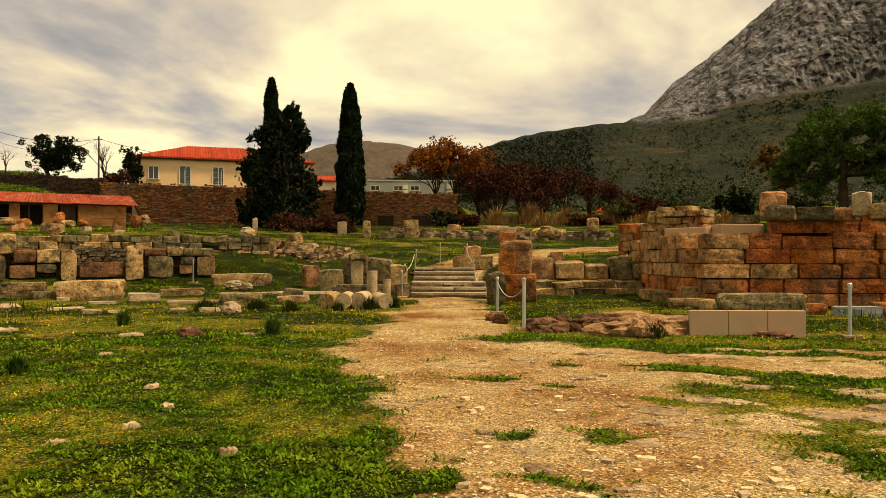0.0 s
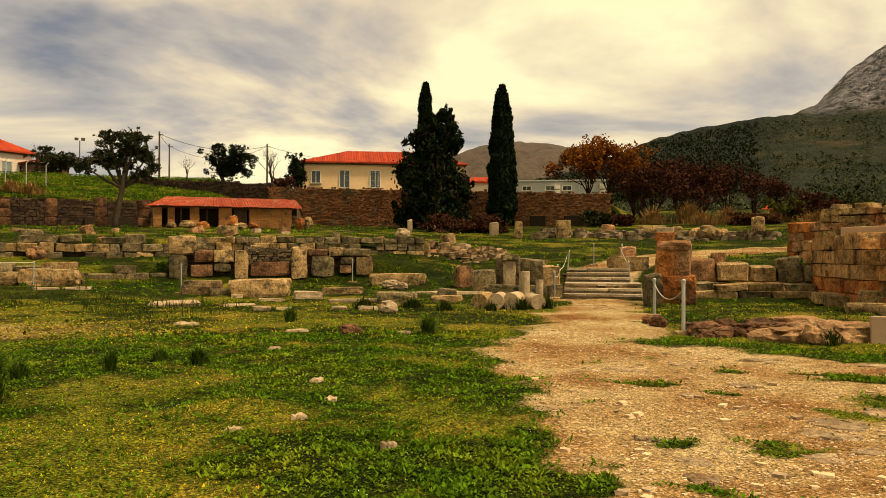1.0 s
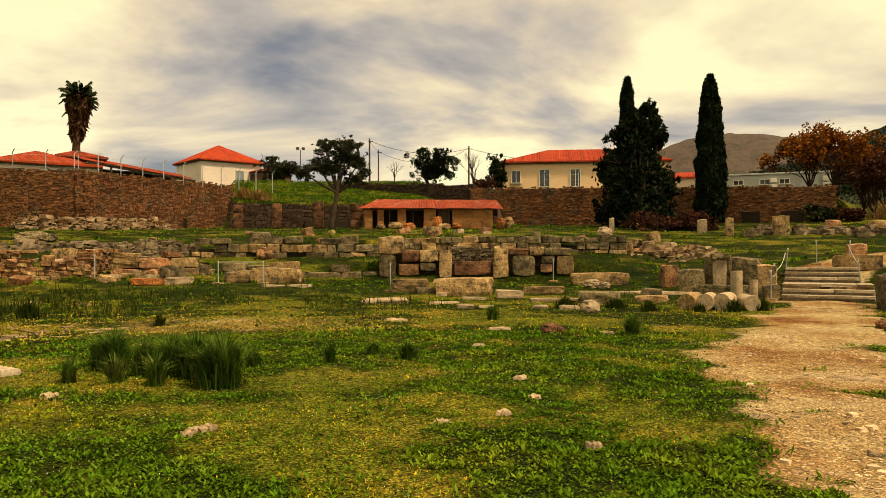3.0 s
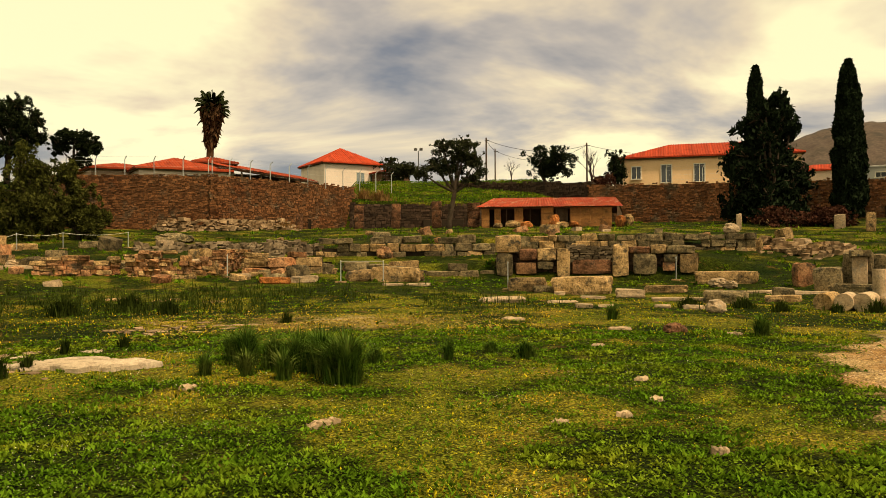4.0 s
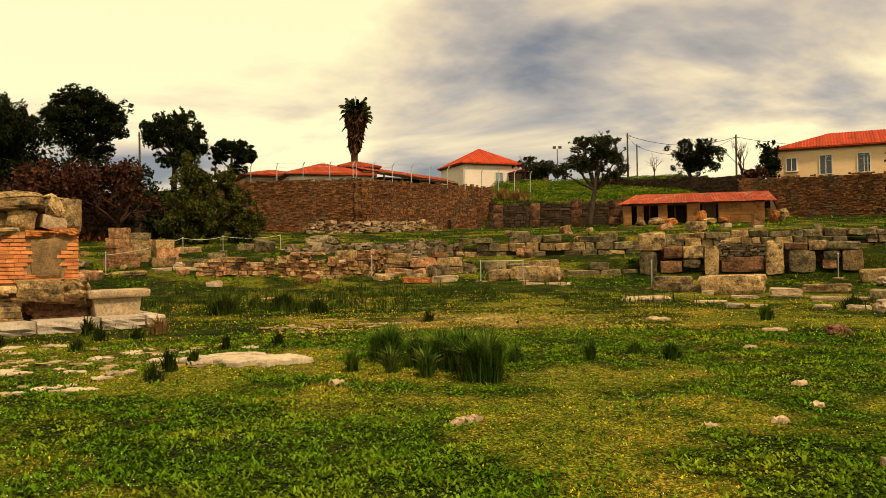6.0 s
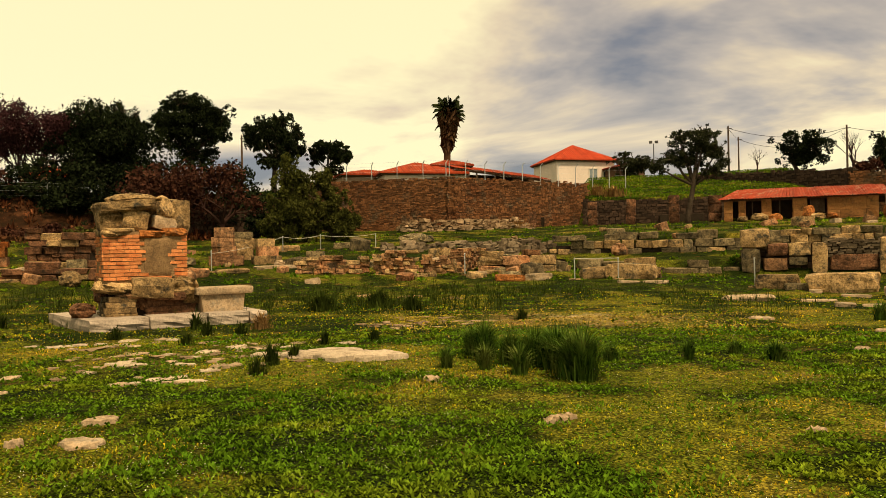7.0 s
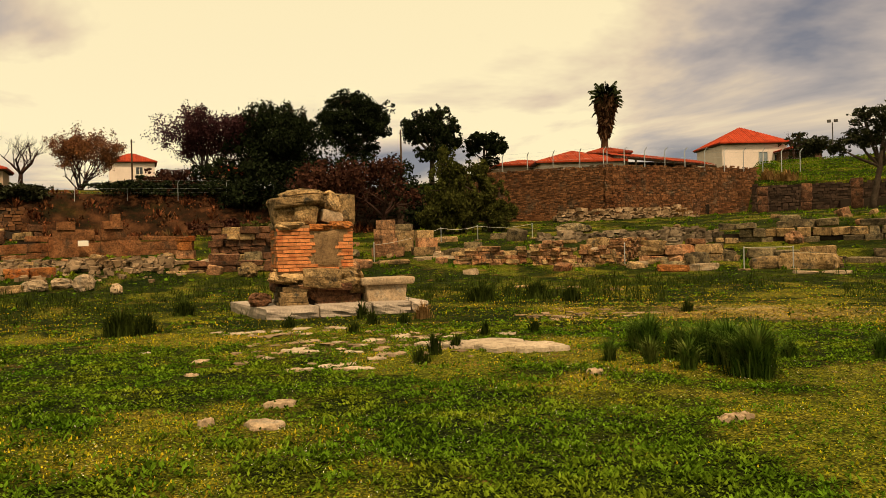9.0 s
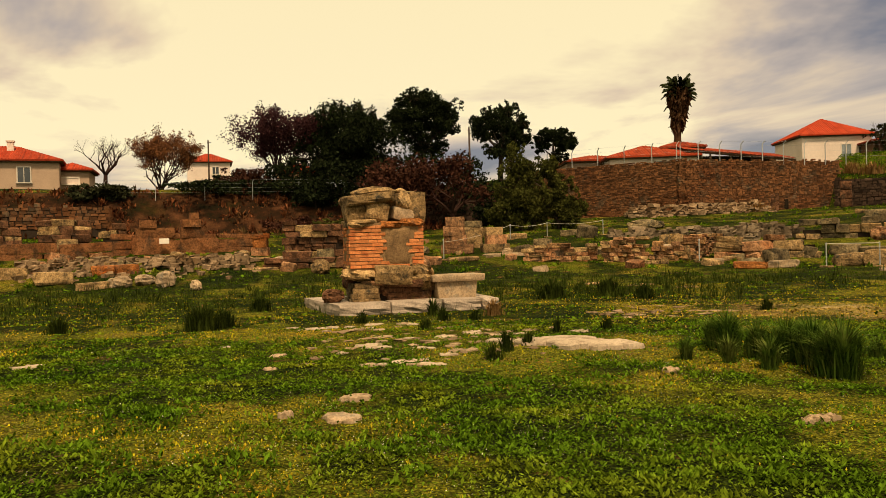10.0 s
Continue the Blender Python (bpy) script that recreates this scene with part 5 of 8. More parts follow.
rubble_wall("terrace_wall", "rough dry-stone wall along the top of the bank", at(97.5, 52), at(91.5, 51.5), 3.2, 4.5, 4.4, 0.6, RUBBLE, seed=8)

# dark boxes that stand for the shade in low openings at the wall's foot
for b, d, w, h in ((44.5, 62.4, 1.0, 0.85), (46.4, 61.2, 0.6, 0.6), (47.6, 60.4, 0.6, 0.6), (1.6, 65.2, 1.6, 0.95), (4.2, 65.2, 1.3, 0.95), (34.4, 61.7, 3.2, 0.75)):
    bm = bmesh.new()
    box(bm, (w, 0.3, h), (0, 0, h / 2), bevel=0.04)
    arch = tagged(part("wall_opening", bm, VOID), "low opening in the foot of the rubble wall, its shade a dark box", "opening", kind="structure")
    arch.matrix_basis = Matrix.Translation(on(b, d) - Vector((0, 0, 0.1))) @ Matrix.Rotation(radians(b), 4, "Z")


# ---- houses ----
def hip_roof(bm, w, dp, z, h, over=0.35, ridge=None, ribs=0.24, thick=0.12):
    """A hipped roof with rows of round tiles running down each slope."""
    W, P = w / 2 + over, dp / 2 + over
    r = max(0.0, W - P) if ridge is None else ridge
    e = [Vector((-W, -P, z)), Vector((W, -P, z)), Vector((W, P, z)), Vector((-W, P, z))]
    if W >= P:
        t0, t1 = Vector((-r, 0, z + h)), Vector((r, 0, z + h))
        slopes = [(e[0], e[1], t1, t0), (e[1], e[2], t1, t1), (e[2], e[3], t0, t1), (e[3], e[0], t0, t0)]
    else:
        r = P - W
        t0, t1 = Vector((0, -r, z + h)), Vector((0, r, z + h))
        slopes = [(e[0], e[1], t0, t0), (e[1], e[2], t1, t0), (e[2], e[3], t1, t1), (e[3], e[0], t0, t1)]
    down = Vector((0, 0, thick))
    for a, b, c, d in slopes:
        ring = [a, b, c] if c == d else [a, b, c, d]
        bm.faces.new([bm.verts.new(p) for p in ring])
        n = max(2, int((b - a).length / ribs))
        up = Vector((0, 0, 0.045))
        for k in range(n):
            f = (k + 0.5) / n
            foot = a.lerp(b, f)
            # where the row meets the ridge or a hip
            s0, s1 = ((c - a) if c == d else (d - a)), (c - b)
            la = (d - a).dot((b - a).normalized()) / (b - a).length
            lb = 1 - (b - c).dot((b - a).normalized()) / (b - a).length
            g = min(1.0, f / la if la > 1e-6 else 1.0, (1 - f) / (1 - lb) if lb < 1 - 1e-6 else 1.0)
            mid = a.lerp(b, (la + lb) / 2)
            slope = (c.lerp(d, 0.5) - mid)
            head = foot + slope * g
            side = (b - a).normalized() * ribs * 0.3
            vs = [bm.verts.new(p) for p in (foot - side, foot + up, foot + side, head + side, head + up, head - side)]
            bm.faces.new((vs[0], vs[1], vs[4], vs[5])); bm.faces.new((vs[1], vs[2], vs[3], vs[4]))
    bm.faces.new([bm.verts.new(p - down) for p in e[::-1]])
    for p, q in zip(e, e[1:] + e[:1]):
        bm.faces.new([bm.verts.new(v) for v in (p - down, q - down, q, p)])


def window(parent, x, y, z, w, h, axis="y", shut=SHUTTER, bars=True, name="window"):
    """A window set in the wall face that looks towards -y (axis y) or +x / -x (axis x)."""
    turn = {"y": 0, "x": math.pi / 2, "-x": -math.pi / 2}[axis]
    bm = bmesh.new()
    for sx in (-1, 1):
        box(bm, (0.09, 0.12, h + 0.1), (sx * w / 2, 0, h / 2))
    box(bm, (w + 0.09, 0.12, 0.09), (0, 0, h)); box(bm, (w + 0.2, 0.2, 0.08), (0, -0.04, -0.02))
    if bars:
        box(bm, (0.05, 0.08, h), (0, 0, h / 2))
    frame_ob = part(name, bm, FRAME, parent)
    frame_ob.matrix_basis = Matrix.Translation((x, y, z)) @ Matrix.Rotation(turn, 4, "Z")
    bm = bmesh.new()
    box(bm, (w, 0.04, h), (0, 0.01, h / 2))
    part("pane", bm, shut, frame_ob)


def house(label, bearing, d, turn, w, dp, base, eave, roof_h, wall_mat, windows, roof_mat=TILES, chimney=None, name="house"):
    root = empty(name, label, "house", Matrix.Translation(at(bearing, d, base)) @ Matrix.Rotation(radians(bearing + turn), 4, "Z"))
    bm = bmesh.new()
    box(bm, (w, dp, eave + 4), (0, 0, eave / 2 - 2))
    part("wall", bm, wall_mat, root)
    bm = bmesh.new()
    box(bm, (w + 0.5, dp + 0.5, 0.1), (0, 0, eave - 0.03))
    part("eave_board", bm, TIMBER, root)
    bm = bmesh.new()
    hip_roof(bm, w, dp, eave + 0.14, roof_h)
    part("roof", bm, roof_mat, root)
    for x, z, ww, hh, side, kind in windows:
        if side == "y":
            window(root, x, -dp / 2 - 0.02, z, ww, hh, "y", *kind)
        else:
            window(root, (w / 2 + 0.02) * (1 if side == "x" else -1), x, z, ww, hh, side, *kind)
    if chimney:
        bm = bmesh.new()
        box(bm, (0.5, 0.5, 1.3), (chimney[0], chimney[1], eave + roof_h * 0.55 + 0.4)); box(bm, (0.62, 0.62, 0.12), (chimney[0], chimney[1], eave + roof_h * 0.55 + 1.08))
        part("chimney", bm, HOUSE_WHITE, root)
    return root


PANE, SHUT = (GLASS, True), (SHUTTER, True)
house("cream single-storey house with a red hipped tile roof", 15.65, 82, 3, 16.0, 9, 7.4, 3.05, 1.7, HOUSE_CREAM,
      [(-6.7, 1.1, 0.9, 1.2, "y", PANE), (-3.9, 0.7, 1.0, 1.7, "y", PANE), (-0.9, 0.7, 1.0, 1.7, "y", PANE), (2.9, 0.7, 1.0, 1.7, "y", PANE), (6, 0.7, 1.0, 1.7, "y", PANE)])
house("white single-storey house with a red pyramid tile roof", 41.9, 92, 24, 7.0, 7.0, 8.4, 3.2, 2.1, HOUSE_WHITE,
      [(0.9, 0.2, 1.0, 2.1, "y", SHUT), (2.5, 0.5, 0.8, 1.5, "y", PANE), (-1.6, 0.5, 0.9, 1.7, "x", PANE), (1.4, 0.5, 0.9, 1.7, "x", PANE)])
house("low brown annexe beside the white house", 38.5, 90, 24, 3.4, 5.0, 8.2, 2.3, 0.5, surface("brown_plaster", [(0.11, 0.060, 0.034), (0.15, 0.085, 0.05)], 0.8, grain=10, bump=0.2), [(0.3, 0.6, 0.8, 1.2, "y", (VOID, True))], DARKTILES, name="house_wing")
house("grey-beige bungalow with a red tile roof and chimney", 97.4, 76, -8, 9.2, 7, 6.75, 2.6, 1.5, HOUSE_GREY,
      [(-0.9, 0.1, 1.0, 2.1, "y", SHUT), (2.0, 0.85, 1.0, 1.3, "y", PANE), (-3.4, 0.85, 1.0, 1.3, "y", PANE)], chimney=(0.8, -1.2))
house("low side wing of the bungalow with a tile roof", 93.3, 75.5, -8, 3.0, 4, 6.75, 2.0, 0.7, HOUSE_GREY, [(-0.1, 0.85, 1.6, 0.6, "y", (HOUSE_WHITE, False))], name="house_wing")
house("small white house with a red tile roof", 84.6, 112, 0, 5.6, 5, 11.1, 2.5, 1.3, HOUSE_WHITE, [(0.9, 0.9, 0.9, 1.0, "y", PANE)])
house("pink house half hidden behind the trees", 78.3, 95, 0, 5.5, 5, 8.2, 2.2, 1.2, surface("salmon_house_paint", [(0.62, 0.36, 0.22), (0.68, 0.42, 0.27)], 0.5, spread=0.05, bump=0.05), [(0.5, 0.8, 0.9, 1.0, "y", PANE)])
house("small distant house with an orange tile roof", -11.7, 190, 10, 5, 4, 8.6, 2.6, 1.6, HOUSE_WHITE, [(1.0, 0.8, 1.0, 1.2, "y", PANE)])
house("small distant pale house among bushes", -17.9, 150, -10, 3, 4, 6.3, 3.0, 1.2, HOUSE_WHITE, [(0.4, 1.0, 1.0, 1.2, "y", PANE)])
# low museum-like range with hipped roofs behind the high wall
house("low range with a red tile roof behind the high wall", 53.4, 69, 12, 7.0, 7, 6.4, 1.8, 1.25, HOUSE_WHITE, [(0.5, 0.5, 1.0, 1.0, "y", (GLASS, False))], DARKTILES, name="low_building")
house("small raised roof lantern on the low range", 51.0, 70, 12, 3.2, 3.0, 6.4, 2.75, 0.6, HOUSE_WHITE, [], DARKTILES, name="low_building")
house("low range with a red tile roof and dark porch", 57.0, 71, 12, 5.4, 5, 6.4, 2.0, 0.65, HOUSE_GREY, [], DARKTILES, name="low_building")


def porch(a, b, za, zb, depth, posts):
    """A lean-to roof of tiles on timber posts, sinking along its length."""
    a, b = Vector((a.x, a.y, za)), Vector((b.x, b.y, zb))
    run = (Vector((b.x, b.y, 0)) - Vector((a.x, a.y, 0)))
    L = run.length
    root = empty("open_porch", "long open porch with a red tile roof on dark posts", "porch", Matrix.Translation((a.x, a.y, 0)) @ Matrix.Rotation(math.atan2(run.y, run.x), 4, "Z"))
    bm = bmesh.new()
    n = int(L / 0.3)
    for k in range(n):
        x0, x1 = L * k / n, L * (k + 1) / n
        z0, z1 = za + (zb - za) * k / n, za + (zb - za) * (k + 1) / n
        xm, zm = (x0 + x1) / 2, (z0 + z1) / 2 + 0.06
        q = [bm.verts.new(v) for v in ((x0, -0.4, z0), (xm, -0.4, zm), (x1, -0.4, z1), (x1, depth, z1 + 0.75), (xm, depth, zm + 0.75), (x0, depth, z0 + 0.75))]
        bm.faces.new((q[0], q[1], q[4], q[5])); bm.faces.new((q[1], q[2], q[3], q[4]))
    q = [bm.verts.new(v) for v in ((0, -0.4, za - 0.1), (L, -0.4, zb - 0.1), (L, depth, zb + 0.6), (0, depth, za + 0.6))]
    bm.faces.new(q[::-1])
    part("roof", bm, DARKTILES, root)
    bm = bmesh.new()
    box(bm, (L, 0.1, 0.18), (L / 2, -0.3, (za + zb) / 2 - 0.12), Matrix.Rotation(-math.atan2(zb - za, L) * -1, 4, "Y").inverted())
    part("beam", bm, TIMBER, root)
    bm = bmesh.new()
    box(bm, (L - 0.3, 0.2, 3.0), (L / 2, depth - 0.2, 7.0))
    part("back_wall", bm, TIMBER, root)
    for k in range(posts):
        bm = bmesh.new()
        x = 0.3 + (L - 0.6) * k / (posts - 1)
        zt = za + (zb - za) * x / L
        box(bm, (0.12, 0.12, zt - 6.0), (x, -0.2, (zt + 6.0) / 2))
        part("post", bm, TIMBER, root)


porch(at(50.6, 66.5), at(43.6, 70.5), 8.75, 7.85, 3.0, 6)

# ---- white cabin row behind the wall's end ----
cabin = empty("site_cabin", "long white prefabricated site cabin with small windows", "cabin", Matrix.Translation(at(2.7, 86, 7.2)) @ Matrix.Rotation(radians(3), 4, "Z"))
bm = bmesh.new(); box(bm, (10.2, 2.6, 2.25), (0, 0, 1.1), bevel=0.03); part("body", bm, PREFAB, cabin)
bm = bmesh.new(); box(bm, (10.5, 2.9, 0.16), (0, 0, 2.3), bevel=0.03); part("roof", bm, PREFAB, cabin)
for x in (-3.4, -0.9, 0.9):
    window(cabin, x, -1.32, 1.25, 0.95, 0.5, "y", GLASS, True)
for x in (-0.1, 4.6):
    bm = bmesh.new(); box(bm, (0.55, 0.35, 0.45), (x, -1.5, 1.0), bevel=0.03); box(bm, (0.55, 0.35, 0.45), (x, -1.5, 1.6), bevel=0.03)
    part("air_conditioner", bm, FRAME, cabin)
for x in (2.2, 3.3, 4.2):
    bm = bmesh.new(); box(bm, (0.05, 0.05, 2.3), (x, -1.34, 1.1)); part("strut", bm, METAL, cabin)
annex = empty("annex", "low annexe with a red tile roof between the cypresses", "building", Matrix.Translation(at(8.4, 88, 7.0)) @ Matrix.Rotation(radians(8), 4, "Z"))
bm = bmesh.new(); box(bm, (5.5, 4, 2.6), (0, 0, 1.2)); part("wall", bm, HOUSE_WHITE, annex)
bm = bmesh.new(); hip_roof(bm, 5.5, 4, 2.55, 0.7); part("roof", bm, TILES, annex)


# ---- the stone shed with the rusty roof ----
def stone_shed():
    a, b = at(31.6, 54.6), at(22.2, 55.2)
    run = b - a
    L = run.length
    root = empty("stone_shed", "low ochre stone shed with a rusty sheet-metal roof", "shed", Matrix.Translation((a.x, a.y, 2.95)) @ Matrix.Rotation(math.atan2(run.y, run.x), 4, "Z"))
    ochre = surface("ochre_shed_stone", [(0.20, 0.088, 0.026), (0.27, 0.128, 0.042)], 0.8, stain=(0.09, 0.05, 0.022), grain=12, bump=0.5)
    for x0, x1, hh in ((0, 0.55, 1.6), (0.9, 1.35, 1.6), (2.3, 2.9, 1.65), (4.15, 5.0, 1.65), (6.15, L, 1.65)):
        n = max(1, int((x1 - x0) / 0.7))
        for r in range(4):
            for k in range(n):
                w = (x1 - x0) / n
                lay("stone", SMALL, r * 5 + k, ochre, (x0 + w * (k + 0.5), random.uniform(-0.015, 0.015), hh / 4 * (r + 0.5)), (w, 0.45, hh / 4), (0, 0, 0), root)
    # dark board behind the piers, added for the shade inside the shed
    bm = bmesh.new(); box(bm, (L - 0.1, 0.12, 1.6), (L / 2, 0.9, 0.8)); part("inner_wall", bm, VOID, root)
    bm = bmesh.new(); box(bm, (L + 0.5, 0.22, 0.16), (L / 2 + 0.1, 0.0, 1.66)); part("lintel", bm, TIMBER, root)
    bm = bmesh.new(); box(bm, (0.3, 3.0, 1.5), (L - 0.2, 1.6, 0.75)); part("end_wall", bm, ochre, root)
    bm = bmesh.new(); box(bm, (0.3, 3.0, 1.5), (0.2, 1.6, 0.75)); part("end_wall", bm, ochre, root)
    sheets = 15
    for k in range(sheets):
        bm = bmesh.new()
        x0, x1 = -0.35 + (L + 1.0) * k / sheets, -0.35 + (L + 1.0) * (k + 1) / sheets + 0.06
        lift = 0.012 * (k % 2) + random.uniform(-0.015, 0.015)
        m = 9
        rows = []
        for i in range(m):
            x = x0 + (x1 - x0) * i / (m - 1)
            z = 0.028 * math.sin(i * math.pi / 1.0 + math.pi / 2) + lift
            rows.append([bm.verts.new((x + (y + 0.5) * 0.38 * max(0.0, 1 - k / 7), y, 1.70 + z + (y + 0.5) * 0.25 - 0.02 * math.sin(y * 2))) for y in (-0.5, 0.6, 1.7, 2.8)])
        for p, q in zip(rows, rows[1:]):
            for j in range(3):
                bm.faces.new((p[j], q[j], q[j + 1], p[j + 1]))
        bmesh.ops.solidify(bm, geom=bm.faces[:], thickness=0.012)
        part("roof_sheet", bm, RUST, root)
    bm = bmesh.new()
    vs = [bm.verts.new(v) for v in ((0.9, 2.8, 2.5), (L + 0.8, 2.8, 2.5), (L + 1.7, 5.4, 1.5), (0.0, 5.4, 1.5))]
    bm.faces.new(vs)
    bmesh.ops.solidify(bm, geom=bm.faces[:], thickness=0.03)
    part("back_roof", bm, TIMBER, root)
    bm = bmesh.new()
    vs = [bm.verts.new(v) for v in ((L + 0.45, 0.4, 1.7), (L + 0.75, 2.8, 2.42), (L + 1.6, 5.3, 1.45), (L + 1.6, 5.3, 0.6), (L + 0.45, 0.4, 0.9))]
    bm.faces.new(vs)
    bmesh.ops.solidify(bm, geom=bm.faces[:], thickness=0.08)
    part("gable_board", bm, TIMBER, root)
    for x in (1.75, 3.4, 5.2, 5.8):
        bm = bmesh.new(); box(bm, (0.07, 0.07, 1.65), (x, -0.02, 0.82)); part("door_post", bm, TIMBER, root)
    bm = bmesh.new(); box(bm, (0.85, 0.06, 0.9), (5.6, 0.1, 1.15)); part("door", bm, TIMBER, root)


stone_shed()
for k, (b, d, w, h) in enumerate(((29.3, 53.2, 1.0, 0.5), (28.3, 53.4, 0.8, 0.45), (25.7, 53.2, 0.9, 0.42), (26.3, 53.6, 0.7, 0.9), (30.4, 53.0, 0.8, 0.35), (21.6, 54.0, 0.9, 0.75), (21.0, 54.2, 0.6, 0.8), (24.9, 53.3, 0.6, 0.4))):
    loose("column_fragment", "broken stone drum propped before the shed", "stone", SANDSTONE if k % 2 else LIMESTONE, b, d, w, h, 0.6, yaw=k * 23, kind=BOULDER, seed=k, group="fragments by the shed")

# piers standing before the low dark wall
for b, d, w, h in ((40.6, 58.5, 0.75, 1.75), (37.9, 57.8, 0.7, 1.8), (34.9, 57.0, 0.75, 1.95), (32.2, 55.6, 0.9, 1.75), (44.9, 58.8, 0.5, 1.2)):
    p = on(b, d)
    root = empty("stone_pier", "square brown stone pier standing in the grass", "pier", Matrix.Translation(p) @ Matrix.Rotation(radians(b), 4, "Z"), "piers below the mound")
    for r in range(3):
        lay("stone", LARGE, r + int(b), BROWNSTONE, (random.uniform(-0.03, 0.03), 0, h / 3 * (r + 0.5)), (w * random.uniform(0.92, 1.05), 0.6, h / 3 + 0.03), (0, 0, random.uniform(-0.06, 0.06)), root)


# ---- ruined walls: middle ----
grey = [GREYSTONE, GREYSTONE, LIMESTONE, GREYSTONE]
coursed("ruined_wall", "low grey block wall along the terrace", at(41.5, 34.2), at(30.6, 34.4), 0.25, [0.45, 0.38], 0.6, grey, (0.7, 1.6), 0.3, 13, kind=CHUNK, split=0.22, proud=0.06)
coursed("ruined_wall", "short return wall of grey blocks", at(17.3, 34.8), at(17.2, 38.2), 0.4, [0.45, 0.45, 0.4], 0.6, grey, (0.6, 1.2), 0.3, 14, kind=CHUNK, split=0.22, proud=0.06)
coursed("terrace_wall", "upper terrace wall of irregular grey blocks", at(43.5, 38.4), at(28, 38.4), 1.2, [0.36, 0.38, 0.36], 0.6, grey, (0.4, 0.95), 0.12, 15, kind=CHUNK, split=0.22, proud=0.06)
coursed("terrace_wall", "upper terrace wall of grey blocks and rubble", at(28, 38.4), at(12.6, 38.8), 1.0, [0.32, 0.36, 0.34, 0.32], 0.6, grey, (0.4, 0.95), 0.12, 16, kind=CHUNK, split=0.22, proud=0.06)
rubble_wall("ruined_wall", "ruined terrace wall of grey orthostats with brown rubble filling", at(30.4, 34.75), at(16.6, 34.75), 0.2, 1.5, 1.5, 0.55, DARKRUBBLE, (0.16, 0.4), 0.16, 11)
# squared blocks of that wall: bearing, width, height, foot
for b, w, h, z, m in ((29.7, 1.12, 0.78, 1.47, LIMESTONE), (29.96, 0.74, 1.0, 0.45, GREYSTONE), (28.26, 0.78, 0.5, 1.14, BROWNSTONE), (26.9, 0.84, 0.52, 1.14, LIMESTONE), (25.69, 0.58, 1.25, 0.4, LIMESTONE), (23.65, 1.76, 0.62, 0.55, BROWNSTONE), (21.62, 0.68, 1.45, 0.4, LIMESTONE), (20.3, 0.9, 0.31, 1.41, BROWNSTONE), (19.0, 0.66, 0.38, 1.41, LIMESTONE), (17.5, 1.2, 0.35, 1.4, GREYSTONE), (19.95, 1.0, 0.9, 0.52, GREYSTONE), (18.15, 0.6, 0.34, 1.05, GREYSTONE), (18.3, 0.5, 0.36, 0.68, REDSTONE), (16.95, 0.72, 0.8, 0.6, LIMESTONE), (28.4, 0.9, 0.5, 0.55, REDSTONE), (27.0, 0.7, 0.34, 0.75, GREYSTONE)):
    p = at(b, 34.28)
    tagged(lay("stone_block", LARGE, int(b * 7), m, (p.x, p.y, z + h / 2), (w, 0.55 if h < 1 else 0.66, h), (0, 0, radians(b))), "large squared block set in the ruined terrace wall", "stone", "squared blocks in the wall")


def rubble_heap(name, label, a, b, width, height, n, mat, seed, size=(0.12, 0.4), flat=1.0):
    """A low bank of loose stones, too many to count."""
    rng = np.random.default_rng(seed)
    t = rng.random(n)
    x, y = a.x + (b.x - a.x) * t, a.y + (b.y - a.y) * t
    off = rng.normal(size=n) * 0.45
    way = (b - a).normalized()
    x, y = x - way.y * off * width, y + way.x * off * width
    z = terrain(x, y) + np.abs(height * (1 - np.abs(off)).clip(0.1, 1) * rng.random(n))
    s = rng.uniform(*size, n)
    v, f = boxes_mesh(np.stack([x, y, z], -1), np.stack([s, s * rng.uniform(0.6, 1.0, n), s * flat * rng.uniform(0.35, 0.7, n)], -1), rng.uniform(0, 3.1, n), 0.45, rng)
    return tagged(raw(name, v, f, mat), label, "rubble", kind="stuff")


PALERUBBLE = surface("pale_loose_rubble", [(0.152, 0.095, 0.047), (0.258, 0.182, 0.106)], 0.7, island=True, spread=0.4, bump=0.3)
GREYRUBBLE = surface("grey_loose_rubble", [(0.091, 0.065, 0.038), (0.167, 0.125, 0.076)], 0.7, island=True, spread=0.45, bump=0.3)
fill_wall = rubble_wall("ruined_wall", "patch of thin flat grey stones between two uprights", at(25.2, 34.35), at(22.1, 34.35), 1.15, 1.78, 1.7, 0.5, GREYRUBBLE, (0.14, 0.42), 0.085, 3)
rubble_heap("rubble_heap", "broken pale rubble footing before the high wall", at(54.5, 55.6), at(45.5, 58.2), 1.3, 0.85, 520, PALERUBBLE, 14, (0.15, 0.55), 0.7)
rubble_heap("rubble_heap", "bank of pale broken stones in the grass", at(12.5, 41), at(7.0, 38.5), 1.6, 0.45, 330, PALERUBBLE, 4)
rubble_heap("rubble_heap", "spread of flat grey stones on the slope", at(56, 41), at(45, 41.5), 1.6, 0.3, 200, GREYRUBBLE, 5)
rubble_heap("rubble_heap", "spread of broken stones on the slope", at(50, 39), at(43.5, 39), 1.0, 0.35, 260, GREYRUBBLE, 6)
rubble_heap("rubble_heap", "scatter of pale broken stones before the orange wall", at(97, 33), at(82, 33.5), 2.6, 0.35, 620, PALERUBBLE, 7, (0.08, 0.3))
rubble_heap("rubble_heap", "stones scattered along the terrace edge", at(4, 53), at(-12, 50), 2.0, 0.4, 330, GREYRUBBLE, 8, (0.15, 0.6))

